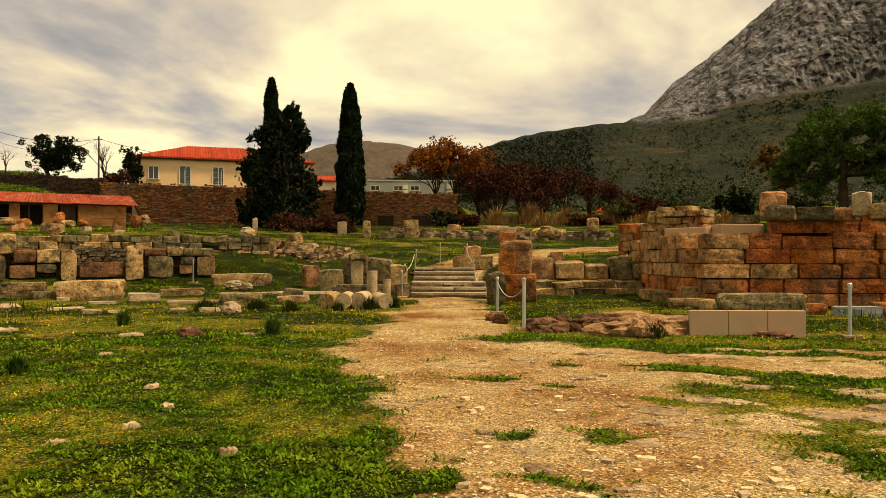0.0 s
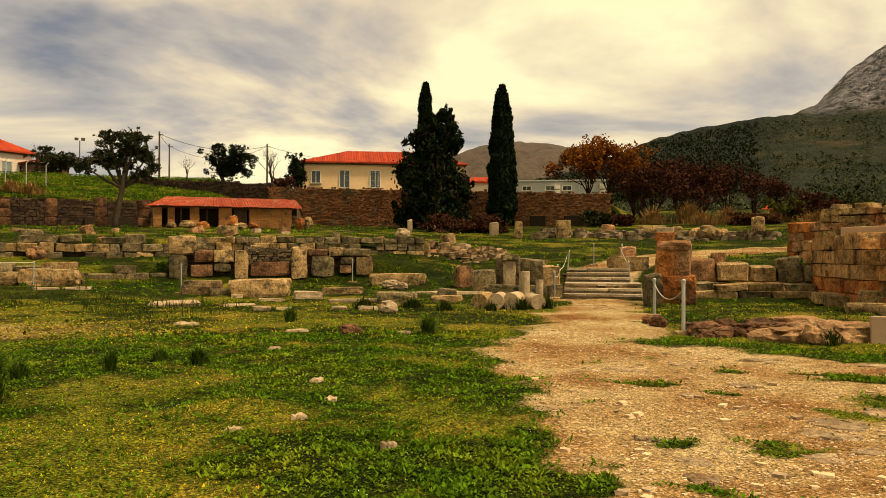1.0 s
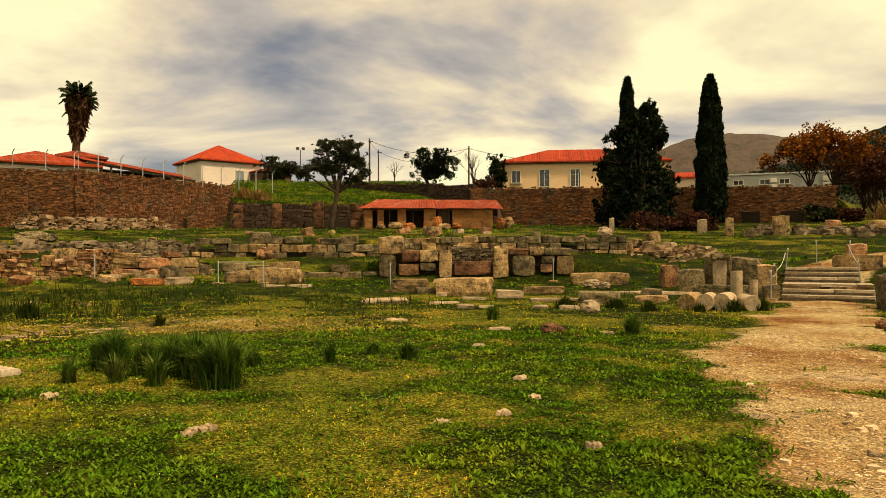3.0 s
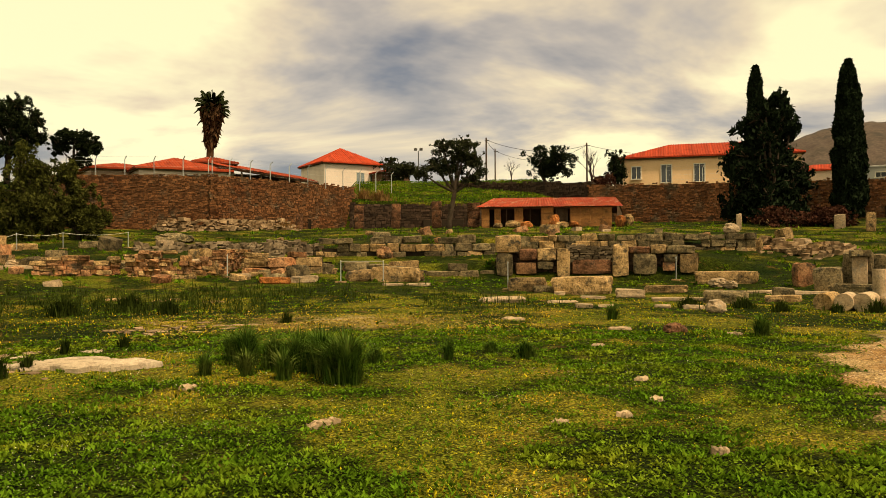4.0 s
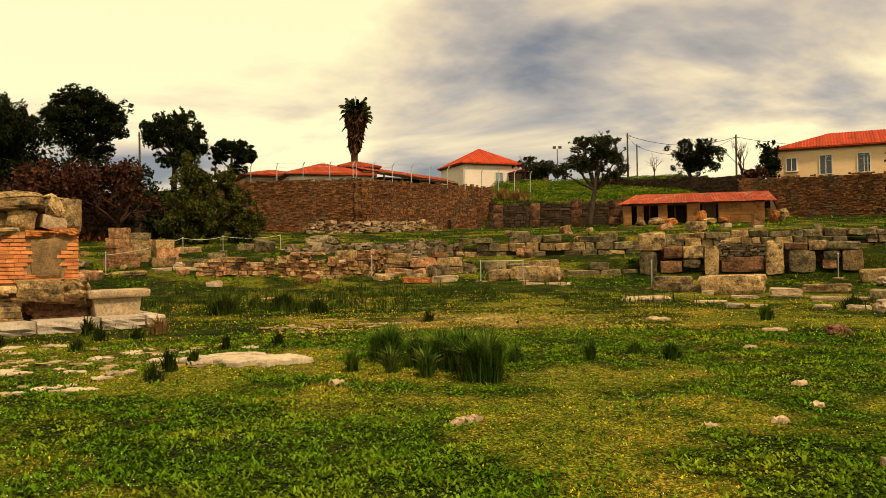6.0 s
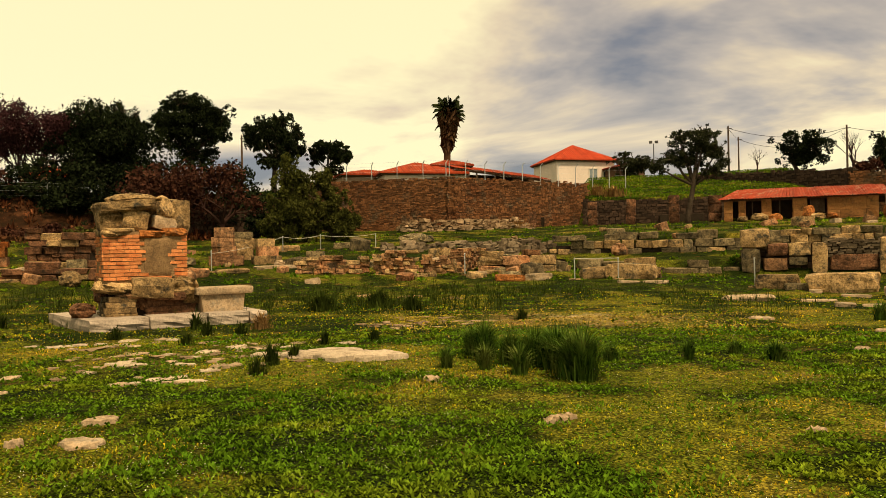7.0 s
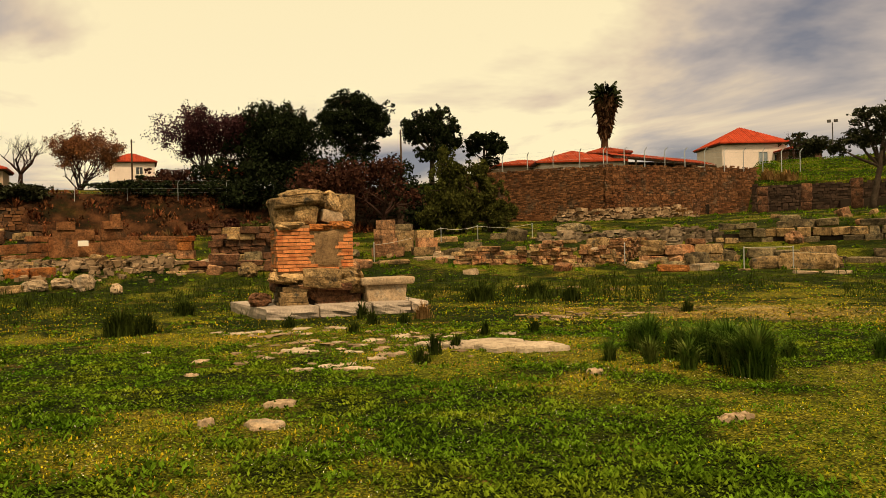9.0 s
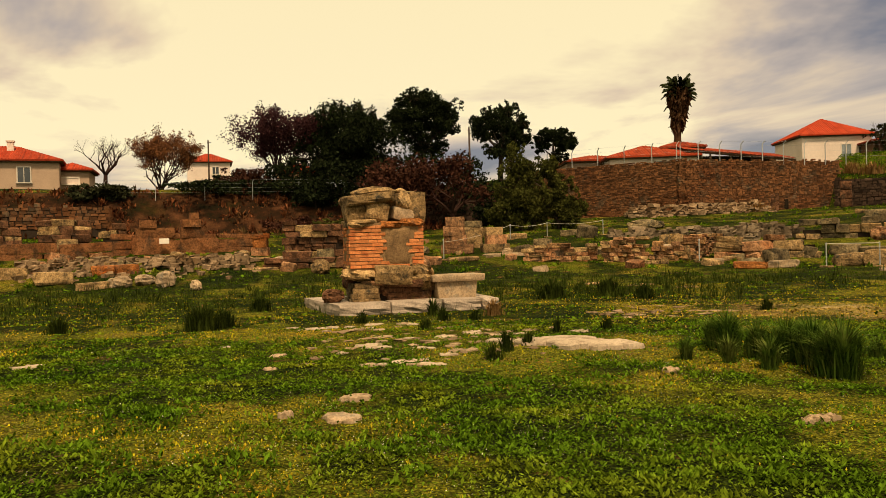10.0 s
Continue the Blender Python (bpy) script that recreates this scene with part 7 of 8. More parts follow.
# ---- brick pedestal ----
def pedestal():
    """A brick-faced rubble core on a marble step, with broken blocks on top."""
    c = at(73.0, 18.9)
    face = radians(80.6)
    root = empty("brick_pedestal", "ruined brick-faced pedestal with rubble base and broken blocks on top", "pedestal", Matrix.Translation((c.x, c.y, 0)) @ Matrix.Rotation(face, 4, "Z"))
    W, P, z0, z1 = 1.62, 1.5, 1.02, 2.02
    bm = bmesh.new()
    box(bm, (W + 0.085, P + 0.085, z1 - z0 + 0.1), (0, 0, (z0 + z1) / 2 + 0.01))
    part("mortar_core", bm, PLASTER, root)
    bm = bmesh.new()
    box(bm, (W - 0.25, P - 0.25, z0), (0, 0, z0 / 2 + 0.04))
    part("rubble_core", bm, MORTAR, root)
    rnd = random.Random(9)
    h = 0.083
    rows = int((z1 - z0) / h)
    brick = []
    for i in range(6):
        me = hewn_block("brick", 200 + i, 0.05, 0.03)
        me.materials.append(BRICK)
        brick.append(me)
    for r in range(rows):
        z = z0 + h * (r + 0.5)
        for side in range(4):
            run = W if side % 2 == 0 else P
            s, first = -run / 2 - 0.05, r % 2 == 1
            while s < run / 2 - 0.05:
                L = min(rnd.uniform(0.11, 0.15) if first else rnd.uniform(0.2, 0.32), run / 2 + 0.05 - s)
                first = False
                mid = s + L / 2
                # the render still clings to the middle of the front
                hidden = side == 0 and mid > 0.0 - 0.06 * rnd.random() and mid < 0.52 + 0.08 * rnd.random() and r > 0
                hidden |= side == 0 and mid > -0.1 and r > rows - 3
                hidden |= side == 3 and rnd.random() < 0.4
                if not hidden:
                    ob = new("brick", rnd.choice(brick))
                    ob.parent = root
                    place = {0: (mid, -P / 2), 1: (W / 2, mid), 2: (mid, P / 2), 3: (-W / 2, mid)}[side]
                    ob.matrix_basis = Matrix.Translation((place[0], place[1], z)) @ Matrix.Rotation((0, math.pi / 2, math.pi, -math.pi / 2)[side] + rnd.uniform(-0.02, 0.02), 4, "Z") @ Matrix.Diagonal((L - 0.010, 0.13 + rnd.uniform(-0.012, 0.015), h - 0.014, 1))
                s += L
    # render patch on the front
    bm = bmesh.new()
    bmesh.ops.create_grid(bm, x_segments=14, y_segments=14, size=0.5)
    for v in bm.verts:
        e = max(abs(v.co.x), abs(v.co.y)) * 2
        v.co = Vector((0.26 + v.co.x * 0.72, -P / 2 - 0.07 + 0.07 * max(0, e - 0.72) / 0.28 - 0.02 * noise.noise(v.co * 5), 1.5 + v.co.y * 0.92))
        v.co.x += 0.05 * noise.noise(v.co * 4)
        v.co.z += 0.05 * noise.noise(v.co * 4 + Vector((5, 5, 5)))
    bmesh.ops.solidify(bm, geom=bm.faces[:], thickness=-0.05)
    part("render_patch", bm, PLASTER, root, "patch of old lime render", smooth=True)
    # conglomerate below the bricks
    for i, (x, y, z, sx, sy, sz, m) in enumerate(((-0.52, -0.52, 0.88, 1.0, 0.72, 0.40, LIMESTONE), (0.16, -0.6, 0.86, 0.95, 0.75, 0.46, LIMESTONE), (0.66, -0.5, 0.86, 0.9, 0.95, 0.55, LIMESTONE), (0.98, -0.3, 0.64, 0.62, 0.9, 0.36, LIMESTONE), (-0.7, 0.15, 0.82, 0.5, 1.2, 0.7, BROWNSTONE), (0.1, 0.5, 0.8, 1.7, 0.7, 0.7, BROWNSTONE),
                                                       (0.02, -0.5, 0.48, 0.55, 0.5, 0.5, BROWNSTONE), (0.78, -0.42, 0.46, 0.5, 0.6, 0.46, BROWNSTONE), (-0.2, -0.6, 0.70, 0.8, 0.5, 0.22, REDSTONE), (0.5, -0.68, 0.66, 0.7, 0.5, 0.2, BROWNSTONE))):
        lay("rubble_stone", (BOULDER, ROUGH)[i % 2], i, m, (x, y, z), (sx, sy, sz), (0.04 * (i % 3), 0.05, 0.15 * (i % 4 - 1.5)), root)
    for i, (x, y, z, sx, sy, sz, m) in enumerate(((-0.50, -0.52, 0.46, 0.66, 0.6, 0.5, LIMESTONE), (0.42, -0.5, 0.46, 0.95, 0.55, 0.42, BROWNSTONE), (0.0, 0.2, 0.46, 1.5, 1.0, 0.5, GREYSTONE), (-0.7, -0.1, 0.46, 0.4, 1.0, 0.5, GREYSTONE))):
        for k in range(4):
            lay("brick_layer", SMALL, i * 5 + k, m, (x + 0.03 * math.sin(k * 5 + i), y, z - 0.2 + 0.12 * k), (sx * (1 - 0.05 * k), sy, 0.115), (0, 0, 0.05 * math.sin(k * 3)), root)
    # cornice and broken blocks
    for i, (x, sx, m) in enumerate(((-0.55, 0.7, LIMESTONE), (0.12, 0.62, SANDSTONE), (0.62, 0.55, SANDSTONE))):
        lay("cornice_stone", LARGE, 11 + i, m, (x, -0.05, z1 + 0.06 - 0.06 * (i == 1)), (sx, P + 0.12, 0.2), (0.02, 0.03 * (i - 1), 0.03), root)
    for i, (x, y, z, sx, sy, sz, ry, m) in enumerate(((-0.62, -0.1, 2.38, 0.62, 1.1, 0.55, -0.05, LIMESTONE), (-0.22, -0.2, 2.34, 0.6, 0.95, 0.5, 0.1, LIMESTONE), (0.42, -0.25, 2.27, 0.55, 0.6, 0.32, 0.25, PALESTONE), (0.72, 0.1, 2.46, 0.46, 1.0, 0.78, 0.03, LIMESTONE))):
        lay("broken_block", LARGE, 21 + i, m, (x, y, z), (sx, sy, sz), (0.03, ry, 0.1 * i), root)
    lay("cover_slab", ROUGH, 3, LIMESTONE, (-0.36, -0.12, 2.66), (1.2, 1.3, 0.26), (0.03, -0.10, 0.06), root)
    lay("cover_slab", BOULDER, 5, LIMESTONE, (-0.12, -0.05, 2.76), (1.05, 1.15, 0.34), (0.0, 0.04, 0.3), root)
    lay("cover_slab", BOULDER, 6, LIMESTONE, (0.42, -0.12, 2.56), (0.62, 0.9, 0.62), (0.0, 0.35, 0.2), root)
    return c, face


pc, pface = pedestal()
pm = Matrix.Translation((pc.x, pc.y, 0)) @ Matrix.Rotation(pface, 4, "Z")
plinth = empty("marble_step", "cracked grey-white marble step under the pedestal", "step", pm)
x = -1.30
MARBLE = surface("bluish_marble", [(0.275, 0.219, 0.163), (0.399, 0.323, 0.242)], 1.2, rough=0.65, stain=(0.205, 0.167, 0.122), grain=25, bump=0.35, spread=0.12)
for i, w in enumerate((1.25, 1.2, 0.9, 0.4)):
    lay("step_slab", ASHLAR, 31 + i, MARBLE, (x + w / 2 - 0.24 * (i == 0), 0.13, 0.11 - 0.014 * (i == 0)), (w - 0.004, 3.3, 0.32), (0.0, 0.006 * (i - 1), 0.19 if i == 0 else 0.008 * (i - 1)), plinth)
    x += w
bench = empty("marble_bench", "small marble bench block with a moulded top", "bench", pm @ Matrix.Translation((1.62, -0.55, 0.24)) @ Matrix.Rotation(radians(4), 4, "Z"))
bm = bmesh.new()
box(bm, (1.02, 0.62, 0.44), (0, 0, 0.2), bevel=0.03)
for v in bm.verts:
    v.co.x *= 0.9 + 0.25 * max(0, v.co.z)
    v.co += noise.noise_vector(v.co * 4) * 0.012
part("body", bm, PALESTONE, bench)
bm = bmesh.new()
box(bm, (1.3, 0.78, 0.17), (0.03, 0, 0.49), bevel=0.05)
for v in bm.verts:
    v.co += noise.noise_vector(v.co * 5) * 0.012
part("moulded_top", bm, PALESTONE, bench)
p = pm @ Vector((-1.25, -0.55, 0.40))
tagged(lay("boulder", BOULDER, 2, BROWNSTONE, p, (0.5, 0.4, 0.34), (0, 0, pface)), "rounded brown boulder resting on the marble step", "stone")

BEDROCK = surface("tan_bedrock", [(0.350, 0.236, 0.129), (0.426, 0.312, 0.190)], 2.0, stain=(0.228, 0.129, 0.065), grain=22, bump=0.8, pits=0.45)
SLABSTONE = surface("tan_slab", [(0.350, 0.274, 0.182), (0.426, 0.342, 0.236)], 2.0, stain=(0.228, 0.167, 0.106), grain=25, bump=0.4, spread=0.08)
# the flat slab in the grass, and pale stones round it
slab = empty("stone_slab", "broad broken pale slab lying flat in the grass", "stone", Matrix.Translation(on(59.4, 11.25)) @ Matrix.Rotation(radians(56), 4, "Z"))
for i, (x, y, w, dp, h) in enumerate(((-0.62, 0.22, 0.75, 0.9, 0.10), (-0.1, 0.05, 1.0, 1.25, 0.13), (0.42, -0.12, 0.9, 0.85, 0.12), (0.7, -0.1, 0.6, 0.55, 0.10), (-1.1, 0.5, 0.6, 0.5, 0.07))):
    lay("slab_piece", FLAG, 41 + i, SLABSTONE, (x, y, h / 2 - 0.02), (w, dp, h), (0, 0.02 * (i - 1), 0.15 * i), slab)


def flat_stone(bearing, d, w, dp, mat=PALESTONE, seed=0, h=0.08, group="flat stones in the turf"):
    loose("flat_stone", "flat pale stone flush with the turf" if mat is not BEDROCK else "flat bedrock patch worn smooth in the track", "stone", mat, bearing, d, w, h, dp, yaw=seed * 37 % 50 - 25, kind=FLAG, seed=seed, sink=0.06, group=group)


for k, (b, d, w) in enumerate(((77.5, 6.75, 0.42), (81.3, 7.1, 0.17), (76.1, 7.7, 0.42), (43.9, 6.62, 0.22), (43.1, 6.7, 0.16), (44.5, 6.55, 0.14), (21.75, 15.2, 0.5), (14.1, 14.6, 0.34), (20.5, 9.3, 0.2), (26.5, 6.8, 0.2), (21.8, 7.2, 0.18), (19.5, 8.0, 0.16), (23.4, 12.4, 0.3), (29.5, 17.2, 0.6), (53.0, 9.0, 0.22), (15.4, 6.0, 0.16))):
    flat_stone(b, d, w, w * 0.7, PALESTONE, k)
rnd = random.Random(4)
for k in range(46):
    b, d = rnd.gauss(71, 7.5), rnd.uniform(9.6, 15.2)
    w = rnd.uniform(0.15, 0.55)
    flat_stone(b, d, w, w * rnd.uniform(0.35, 0.7), SLABSTONE if k % 3 else PALESTONE, k, 0.055)
for k, (b, d, w, dp) in enumerate(((-15.4, 7.5, 0.62, 0.5), (-14.7, 7.0, 0.55, 0.5), (-14.6, 6.3, 0.5, 0.4), (-20.2, 8.3, 1.0, 0.5), (-18.6, 8.5, 0.6, 0.4), (-26.0, 8.0, 1.1, 0.5), (-28.7, 9.4, 1.3, 0.8), (-30.5, 8.6, 0.8, 0.7), (-21.6, 9.3, 0.5, 0.3), (-16.0, 7.1, 0.4, 0.3), (-6.5, 5.8, 0.35, 0.3), (-6.9, 5.4, 0.3, 0.25), (-3.4, 6.6, 0.3, 0.2), (-17.5, 6.6, 0.35, 0.3), (-2.0, 10.2, 0.7, 0.4), (-6.2, 8.6, 0.4, 0.3), (-12.0, 5.8, 0.25, 0.16), (-14.2, 5.05, 0.3, 0.18), (3.9, 7.55, 0.35, 0.3), (-5.5, 11.0, 0.6, 0.4), (-28, 8.2, 0.9, 0.5), (-1.0, 22.5, 1.4, 0.3), (0.5, 23.5, 1.3, 0.3), (-9.8, 9.6, 0.5, 0.3), (-11, 12, 0.8, 0.3), (-19, 11.8, 1.0, 0.4), (-25, 5.9, 0.4, 0.2))):
    flat_stone(b, d, w, dp, BEDROCK, k + 3, 0.05, "bedrock patches in the track")

# thin broken plates of rock showing through the gravel
prnd = random.Random(44)
for k in range(110):
    b, d = prnd.uniform(-31, 3), 5 + 11 * prnd.random() ** 1.1
    q = at(b, d)
    if bareness(np.array([q.x]), np.array([q.y]))[0] > 0.6:
        w = prnd.uniform(0.08, 0.34)
        flat_stone(b, d, w, w * prnd.uniform(0.45, 0.9), BEDROCK, k, 0.02, "bedrock patches in the track")

# ---- loose blocks in the grass ----
blocks = "fallen blocks in the grass"
for k, (b, d, w, h, dp, m, yaw, lab) in enumerate((
        (30.2, 23.0, 1.35, 0.16, 0.9, PALESTONE, 8, "thin pale slab propped flat in the grass"),
        (28.3, 28.6, 1.4, 0.52, 0.7, LIMESTONE, -8, "weathered squared block in the grass"),
        (26.9, 28.2, 1.0, 0.26, 0.6, GREYSTONE, 6, "low grey block in the grass"),
        (24.4, 27.6, 2.1, 0.62, 0.9, LIMESTONE, -6, "very large weathered architrave block"),
        (21.0, 25.8, 0.95, 0.27, 0.7, PALESTONE, 5, "pale irregular block in the grass"),
        (18.5, 28.4, 1.5, 0.26, 0.7, LIMESTONE, -10, "long pale slab lying on another"),
        (17.7, 24.2, 1.55, 0.13, 0.5, PALESTONE, -4, "long thin marble slab in the weeds"),
        (14.6, 23.6, 1.2, 0.4, 0.6, GREYSTONE, -14, "tilted dark block of moulding"),
        (15.2, 19.9, 0.45, 0.34, 0.4, PALESTONE, 12, "pointed pale stone in the weeds"),
        (16.7, 21.4, 0.55, 0.13, 0.4, PALESTONE, 5, "small pale slab in the weeds"),
        (18.8, 21.4, 0.42, 0.1, 0.3, PALESTONE, 0, "small pale slab in the weeds"),
        (25.8, 23.2, 0.9, 0.08, 0.4, PALESTONE, 4, "thin pale slab in the grass"),
        (24.3, 21.2, 0.46, 0.12, 0.4, PALESTONE, 4, "thin pale slab in the grass"),
        (22.7, 21.4, 0.45, 0.08, 0.3, PALESTONE, 4, "thin pale slab in the grass"),
        (23.6, 25.2, 0.8, 0.09, 0.4, PALESTONE, 4, "thin pale slab in the grass"),
        (26.0, 27.4, 0.4, 0.12, 0.4, PALESTONE, 4, "thin pale slab in the grass"),
        (14.5, 31.6, 2.3, 0.5, 0.7, LIMESTONE, -5, "long grey block at the edge of the slope"),
        (15.0, 30.6, 0.7, 0.32, 0.6, PALESTONE, 20, "broken pale lump on the slope"),
        (14.2, 30.2, 0.5, 0.3, 0.5, PALESTONE, -20, "broken pale lump on the slope"),
        (38.0, 31.2, 2.0, 0.6, 1.0, LIMESTONE, -14, "great squared block beside a low rail"),
        (40.7, 31.4, 1.0, 0.4, 0.7, LIMESTONE, 10, "squared block beside a low rail"),
        (39.5, 32.6, 1.9, 0.35, 0.7, LIMESTONE, 4, "long block lying behind others"),
        (38.2, 29.4, 0.8, 0.1, 0.5, PALESTONE, 10, "thin pale slab in the grass"),
        (36.3, 29.6, 0.9, 0.1, 0.5, PALESTONE, -10, "thin pale slab in the grass"),
        (46.7, 30.3, 1.2, 0.24, 0.7, SANDSTONE, 6, "flat orange block in the grass"),
        (44.6, 30.6, 1.05, 0.26, 0.7, PALESTONE, -12, "tilted pale marble block in the grass"),
        (49.1, 32.2, 0.8, 0.16, 0.5, PALESTONE, 4, "pale slab before the reddish wall"),
        (47.8, 32.4, 0.8, 0.2, 0.5, LIMESTONE, 4, "pale slab before the reddish wall"),
        (62.9, 34.8, 2.9, 0.16, 0.6, PALESTONE, 3, "long white slab along the ruin"),
        (60.2, 34.2, 1.0, 0.3, 0.6, LIMESTONE, -8, "pale squared block in the ruin"),
        (61.6, 35.6, 1.3, 0.35, 0.6, LIMESTONE, 8, "pale squared block in the ruin"),
        (62.8, 41.5, 1.2, 0.3, 0.6, LIMESTONE, 8, "pale squared block on the slope"),
        (57.8, 34.8, 1.5, 0.3, 0.6, GREYSTONE, 8, "low grey block in the ruin"),
        (55.0, 33.8, 1.0, 0.4, 0.6, LIMESTONE, -8, "rough pale block in the ruin"),
        (53.7, 32.0, 1.2, 0.14, 0.5, LIMESTONE, -18, "flat block in the grass"),
        (58.5, 42.5, 1.6, 0.3, 0.7, GREYSTONE, 0, "flat block on the slope"),
        (53.5, 44, 1.9, 0.5, 0.8, GREYSTONE, 6, "rough mass of stones on the slope"),
        (57.0, 25.5, 0.9, 0.08, 0.5, LIMESTONE, 6, "flat stone showing through long grass"),
        (54.0, 25.0, 0.8, 0.08, 0.5, LIMESTONE, 6, "flat stone showing through long grass"),
        (51.0, 24.0, 0.7, 0.06, 0.5, LIMESTONE, 6, "flat stone showing through long grass"),
        (66.8, 33.2, 1.4, 0.18, 0.7, LIMESTONE, 6, "low pale block before the piers"),
        (88.0, 28.5, 0.66, 0.56, 0.5, PALESTONE, 0, "rough pale boulder at the field's edge"),
        (89.3, 29.4, 0.66, 0.38, 0.5, PALESTONE, 20, "rough pale boulder at the field's edge"),
        (90.9, 29.0, 0.85, 0.4, 0.5, PALESTONE, 8, "rough pale boulder at the field's edge"),
        (94.9, 30.0, 1.3, 0.42, 0.7, LIMESTONE, 8, "squared grey block at the field's edge"),
        (92.6, 28.8, 1.1, 0.25, 0.5, LIMESTONE, 24, "tilted grey slab at the field's edge"),
        (90.4, 31.4, 0.85, 0.36, 0.5, SANDSTONE, 4, "squared tan block among rubble"),
        (91.9, 31.5, 0.85, 0.36, 0.5, SANDSTONE, -4, "squared tan block among rubble"),
        (86.0, 27.3, 0.36, 0.36, 0.4, PALESTONE, 4, "pointed pale stone in long grass"),
        (97.5, 31, 1.2, 0.4, 0.6, LIMESTONE, 4, "squared grey block at the field's edge"),
        (83.0, 33.5, 2.6, 0.14, 0.8, LIMESTONE, 6, "flat paving slabs before the orange wall"),
        (81.5, 31.5, 1.4, 0.1, 0.6, LIMESTONE, 6, "flat paving slabs before the orange wall"),
        (10.9, 25.6, 0.62, 0.42, 0.5, GREYSTONE, 6, "moulded column base fragment"),
        (10.9, 24.6, 1.0, 0.2, 0.5, LIMESTONE, 6, "flat grey block in the weeds"),
        (9.0, 28.2, 3.0, 0.1, 0.5, PALESTONE, 4, "long white kerb slab in the weeds"),
        (12.3, 28.6, 2.4, 0.1, 0.5, PALESTONE, 2, "long white kerb slab in the weeds"),
        (14.1, 44.8, 0.8, 0.62, 0.6, PALESTONE, 6, "pale boulder on the terrace"),
        (13.6, 50.5, 0.32, 1.0, 0.3, PALESTONE, 6, "slim pale upright stone on the terrace"),
        (2.35, 50.5, 0.95, 1.15, 0.7, LIMESTONE, 6, "upright square block on the terrace"),
        (5.6, 50.0, 0.5, 1.1, 0.5, LIMESTONE, 6, "slim upright stone on the terrace"),
        (-0.8, 52.0, 0.9, 0.8, 0.6, REDSTONE, 6, "brown block on the terrace"),
        (-3.9, 52.0, 1.8, 0.7, 0.8, LIMESTONE, 6, "brown block on the terrace"),
        (-5.6, 50.0, 0.6, 0.8, 0.5, LIMESTONE, 6, "brown block on the terrace"),
        (-10.9, 50.5, 0.75, 1.25, 0.6, LIMESTONE, 6, "pair of stacked blocks on the terrace"),
        (-14.6, 50.0, 0.9, 0.6, 0.6, SANDSTONE, 6, "orange block beside the upper track"),
        (4.2, 49, 1.0, 0.5, 0.6, GREYSTONE, 6, "brown block on the terrace"),
        (7.4, 52, 0.6, 0.9, 0.5, PALESTONE, 6, "pale upright stone on the terrace"),
        (-2.15, 33.5, 0.72, 0.72, 0.3, REDSTONE, 6, "square mottled stone beside the upper track"),
        (-8.3, 29.3, 0.5, 0.35, 0.4, REDSTONE, 6, "small block on the low wall"))):
    loose("stone_block", lab, "stone", m, b, d, w, h, dp, yaw=yaw, seed=k, group=blocks, kind=BOULDER if ("boulder" in lab or "lump" in lab or "pointed" in lab or "rough" in lab) else LARGE, tilt=(0, (k * 7 % 5 - 2) * 0.8), up=1.0 if lab == "small block on the low wall" else 0.0)
for k, (b, d, w, h) in enumerate(((-7.7, 48.8, 1.2, 0.85), (-6.9, 49.4, 0.9, 0.7), (-8.6, 49.8, 0.8, 0.6), (18.2, 14.7, 0.46, 0.2), (17.6, 14.8, 0.3, 0.14), (-4.2, 17.0, 0.4, 0.22), (-3.6, 17.4, 0.3, 0.18), (-22.9, 15.2, 0.62, 0.14), (12.0, 56, 0.8, 0.5))):
    loose("boulder", "rough dark boulder in the grass" if k in (3, 4) else "rounded weathered boulder in the grass", "stone", BROWNSTONE if 2 < k < 8 else LIMESTONE, b, d, w, h, w * 0.7, kind=BOULDER, seed=k, yaw=k * 31)
# the eroded bank of earth and boulders beside the track
rnd = random.Random(12)
for k in range(26):
    b = -6.9 - 10.2 * k / 25
    big = -13 > b > -17.3
    loose("boulder", "large smooth tan boulder of the eroded bank" if big else "dark rough rock of the eroded bank", "stone", TANEARTH if big else BROWNSTONE, b + rnd.uniform(-0.3, 0.3), 15.3 + rnd.uniform(-0.3, 0.7), rnd.uniform(0.55, 0.9) * (1.9 if big else 0.8), rnd.uniform(0.25, 0.38) * (1.1 if big else 0.9), 0.6, kind=BOULDER, seed=k, yaw=rnd.uniform(0, 90), group="rocks of the eroded bank", sink=0.1)

# ---- cream screen panels ----
screen = empty("stone_screen", "low screen of three smooth cream stone panels", "screen", Matrix.Translation((4.56, 14.45, 0.0)) @ Matrix.Rotation(radians(-1.5), 4, "Z"))
for k in range(3):
    bm = bmesh.new()
    box(bm, (0.70, 0.12, 0.62), (0.355 + k * 0.713, 0, 0.165), bevel=0.012)
    part("panel", bm, CREAM, screen)

# ---- posts, ropes, rails, sign ----
def post(bearing, d, h, r=0.035, label="grey steel barrier post on a concrete foot", tilt=0.0):
    root = empty("barrier_post", label, "post", Matrix.Translation(on(bearing, d)) @ Matrix.Rotation(radians(tilt), 4, "Y"), "barrier posts")
    bm = bmesh.new(); tube(bm, [(0, 0, -0.1), (0, 0, h * 0.5), (0, 0, h)], [r, r, r], 10)
    part("pole", bm, METAL, root)
    bm = bmesh.new(); lathe(bm, [(r * 1.25, h - 0.06), (r * 1.25, h), (r * 0.6, h + 0.02)], 10); part("cap", bm, METAL, root)
    bm = bmesh.new(); box(bm, (0.34, 0.3, 0.07), (0, 0, 0.02), bevel=0.015); part("foot", bm, LIMESTONE, root)
    return root.matrix_world.translation.copy(), h


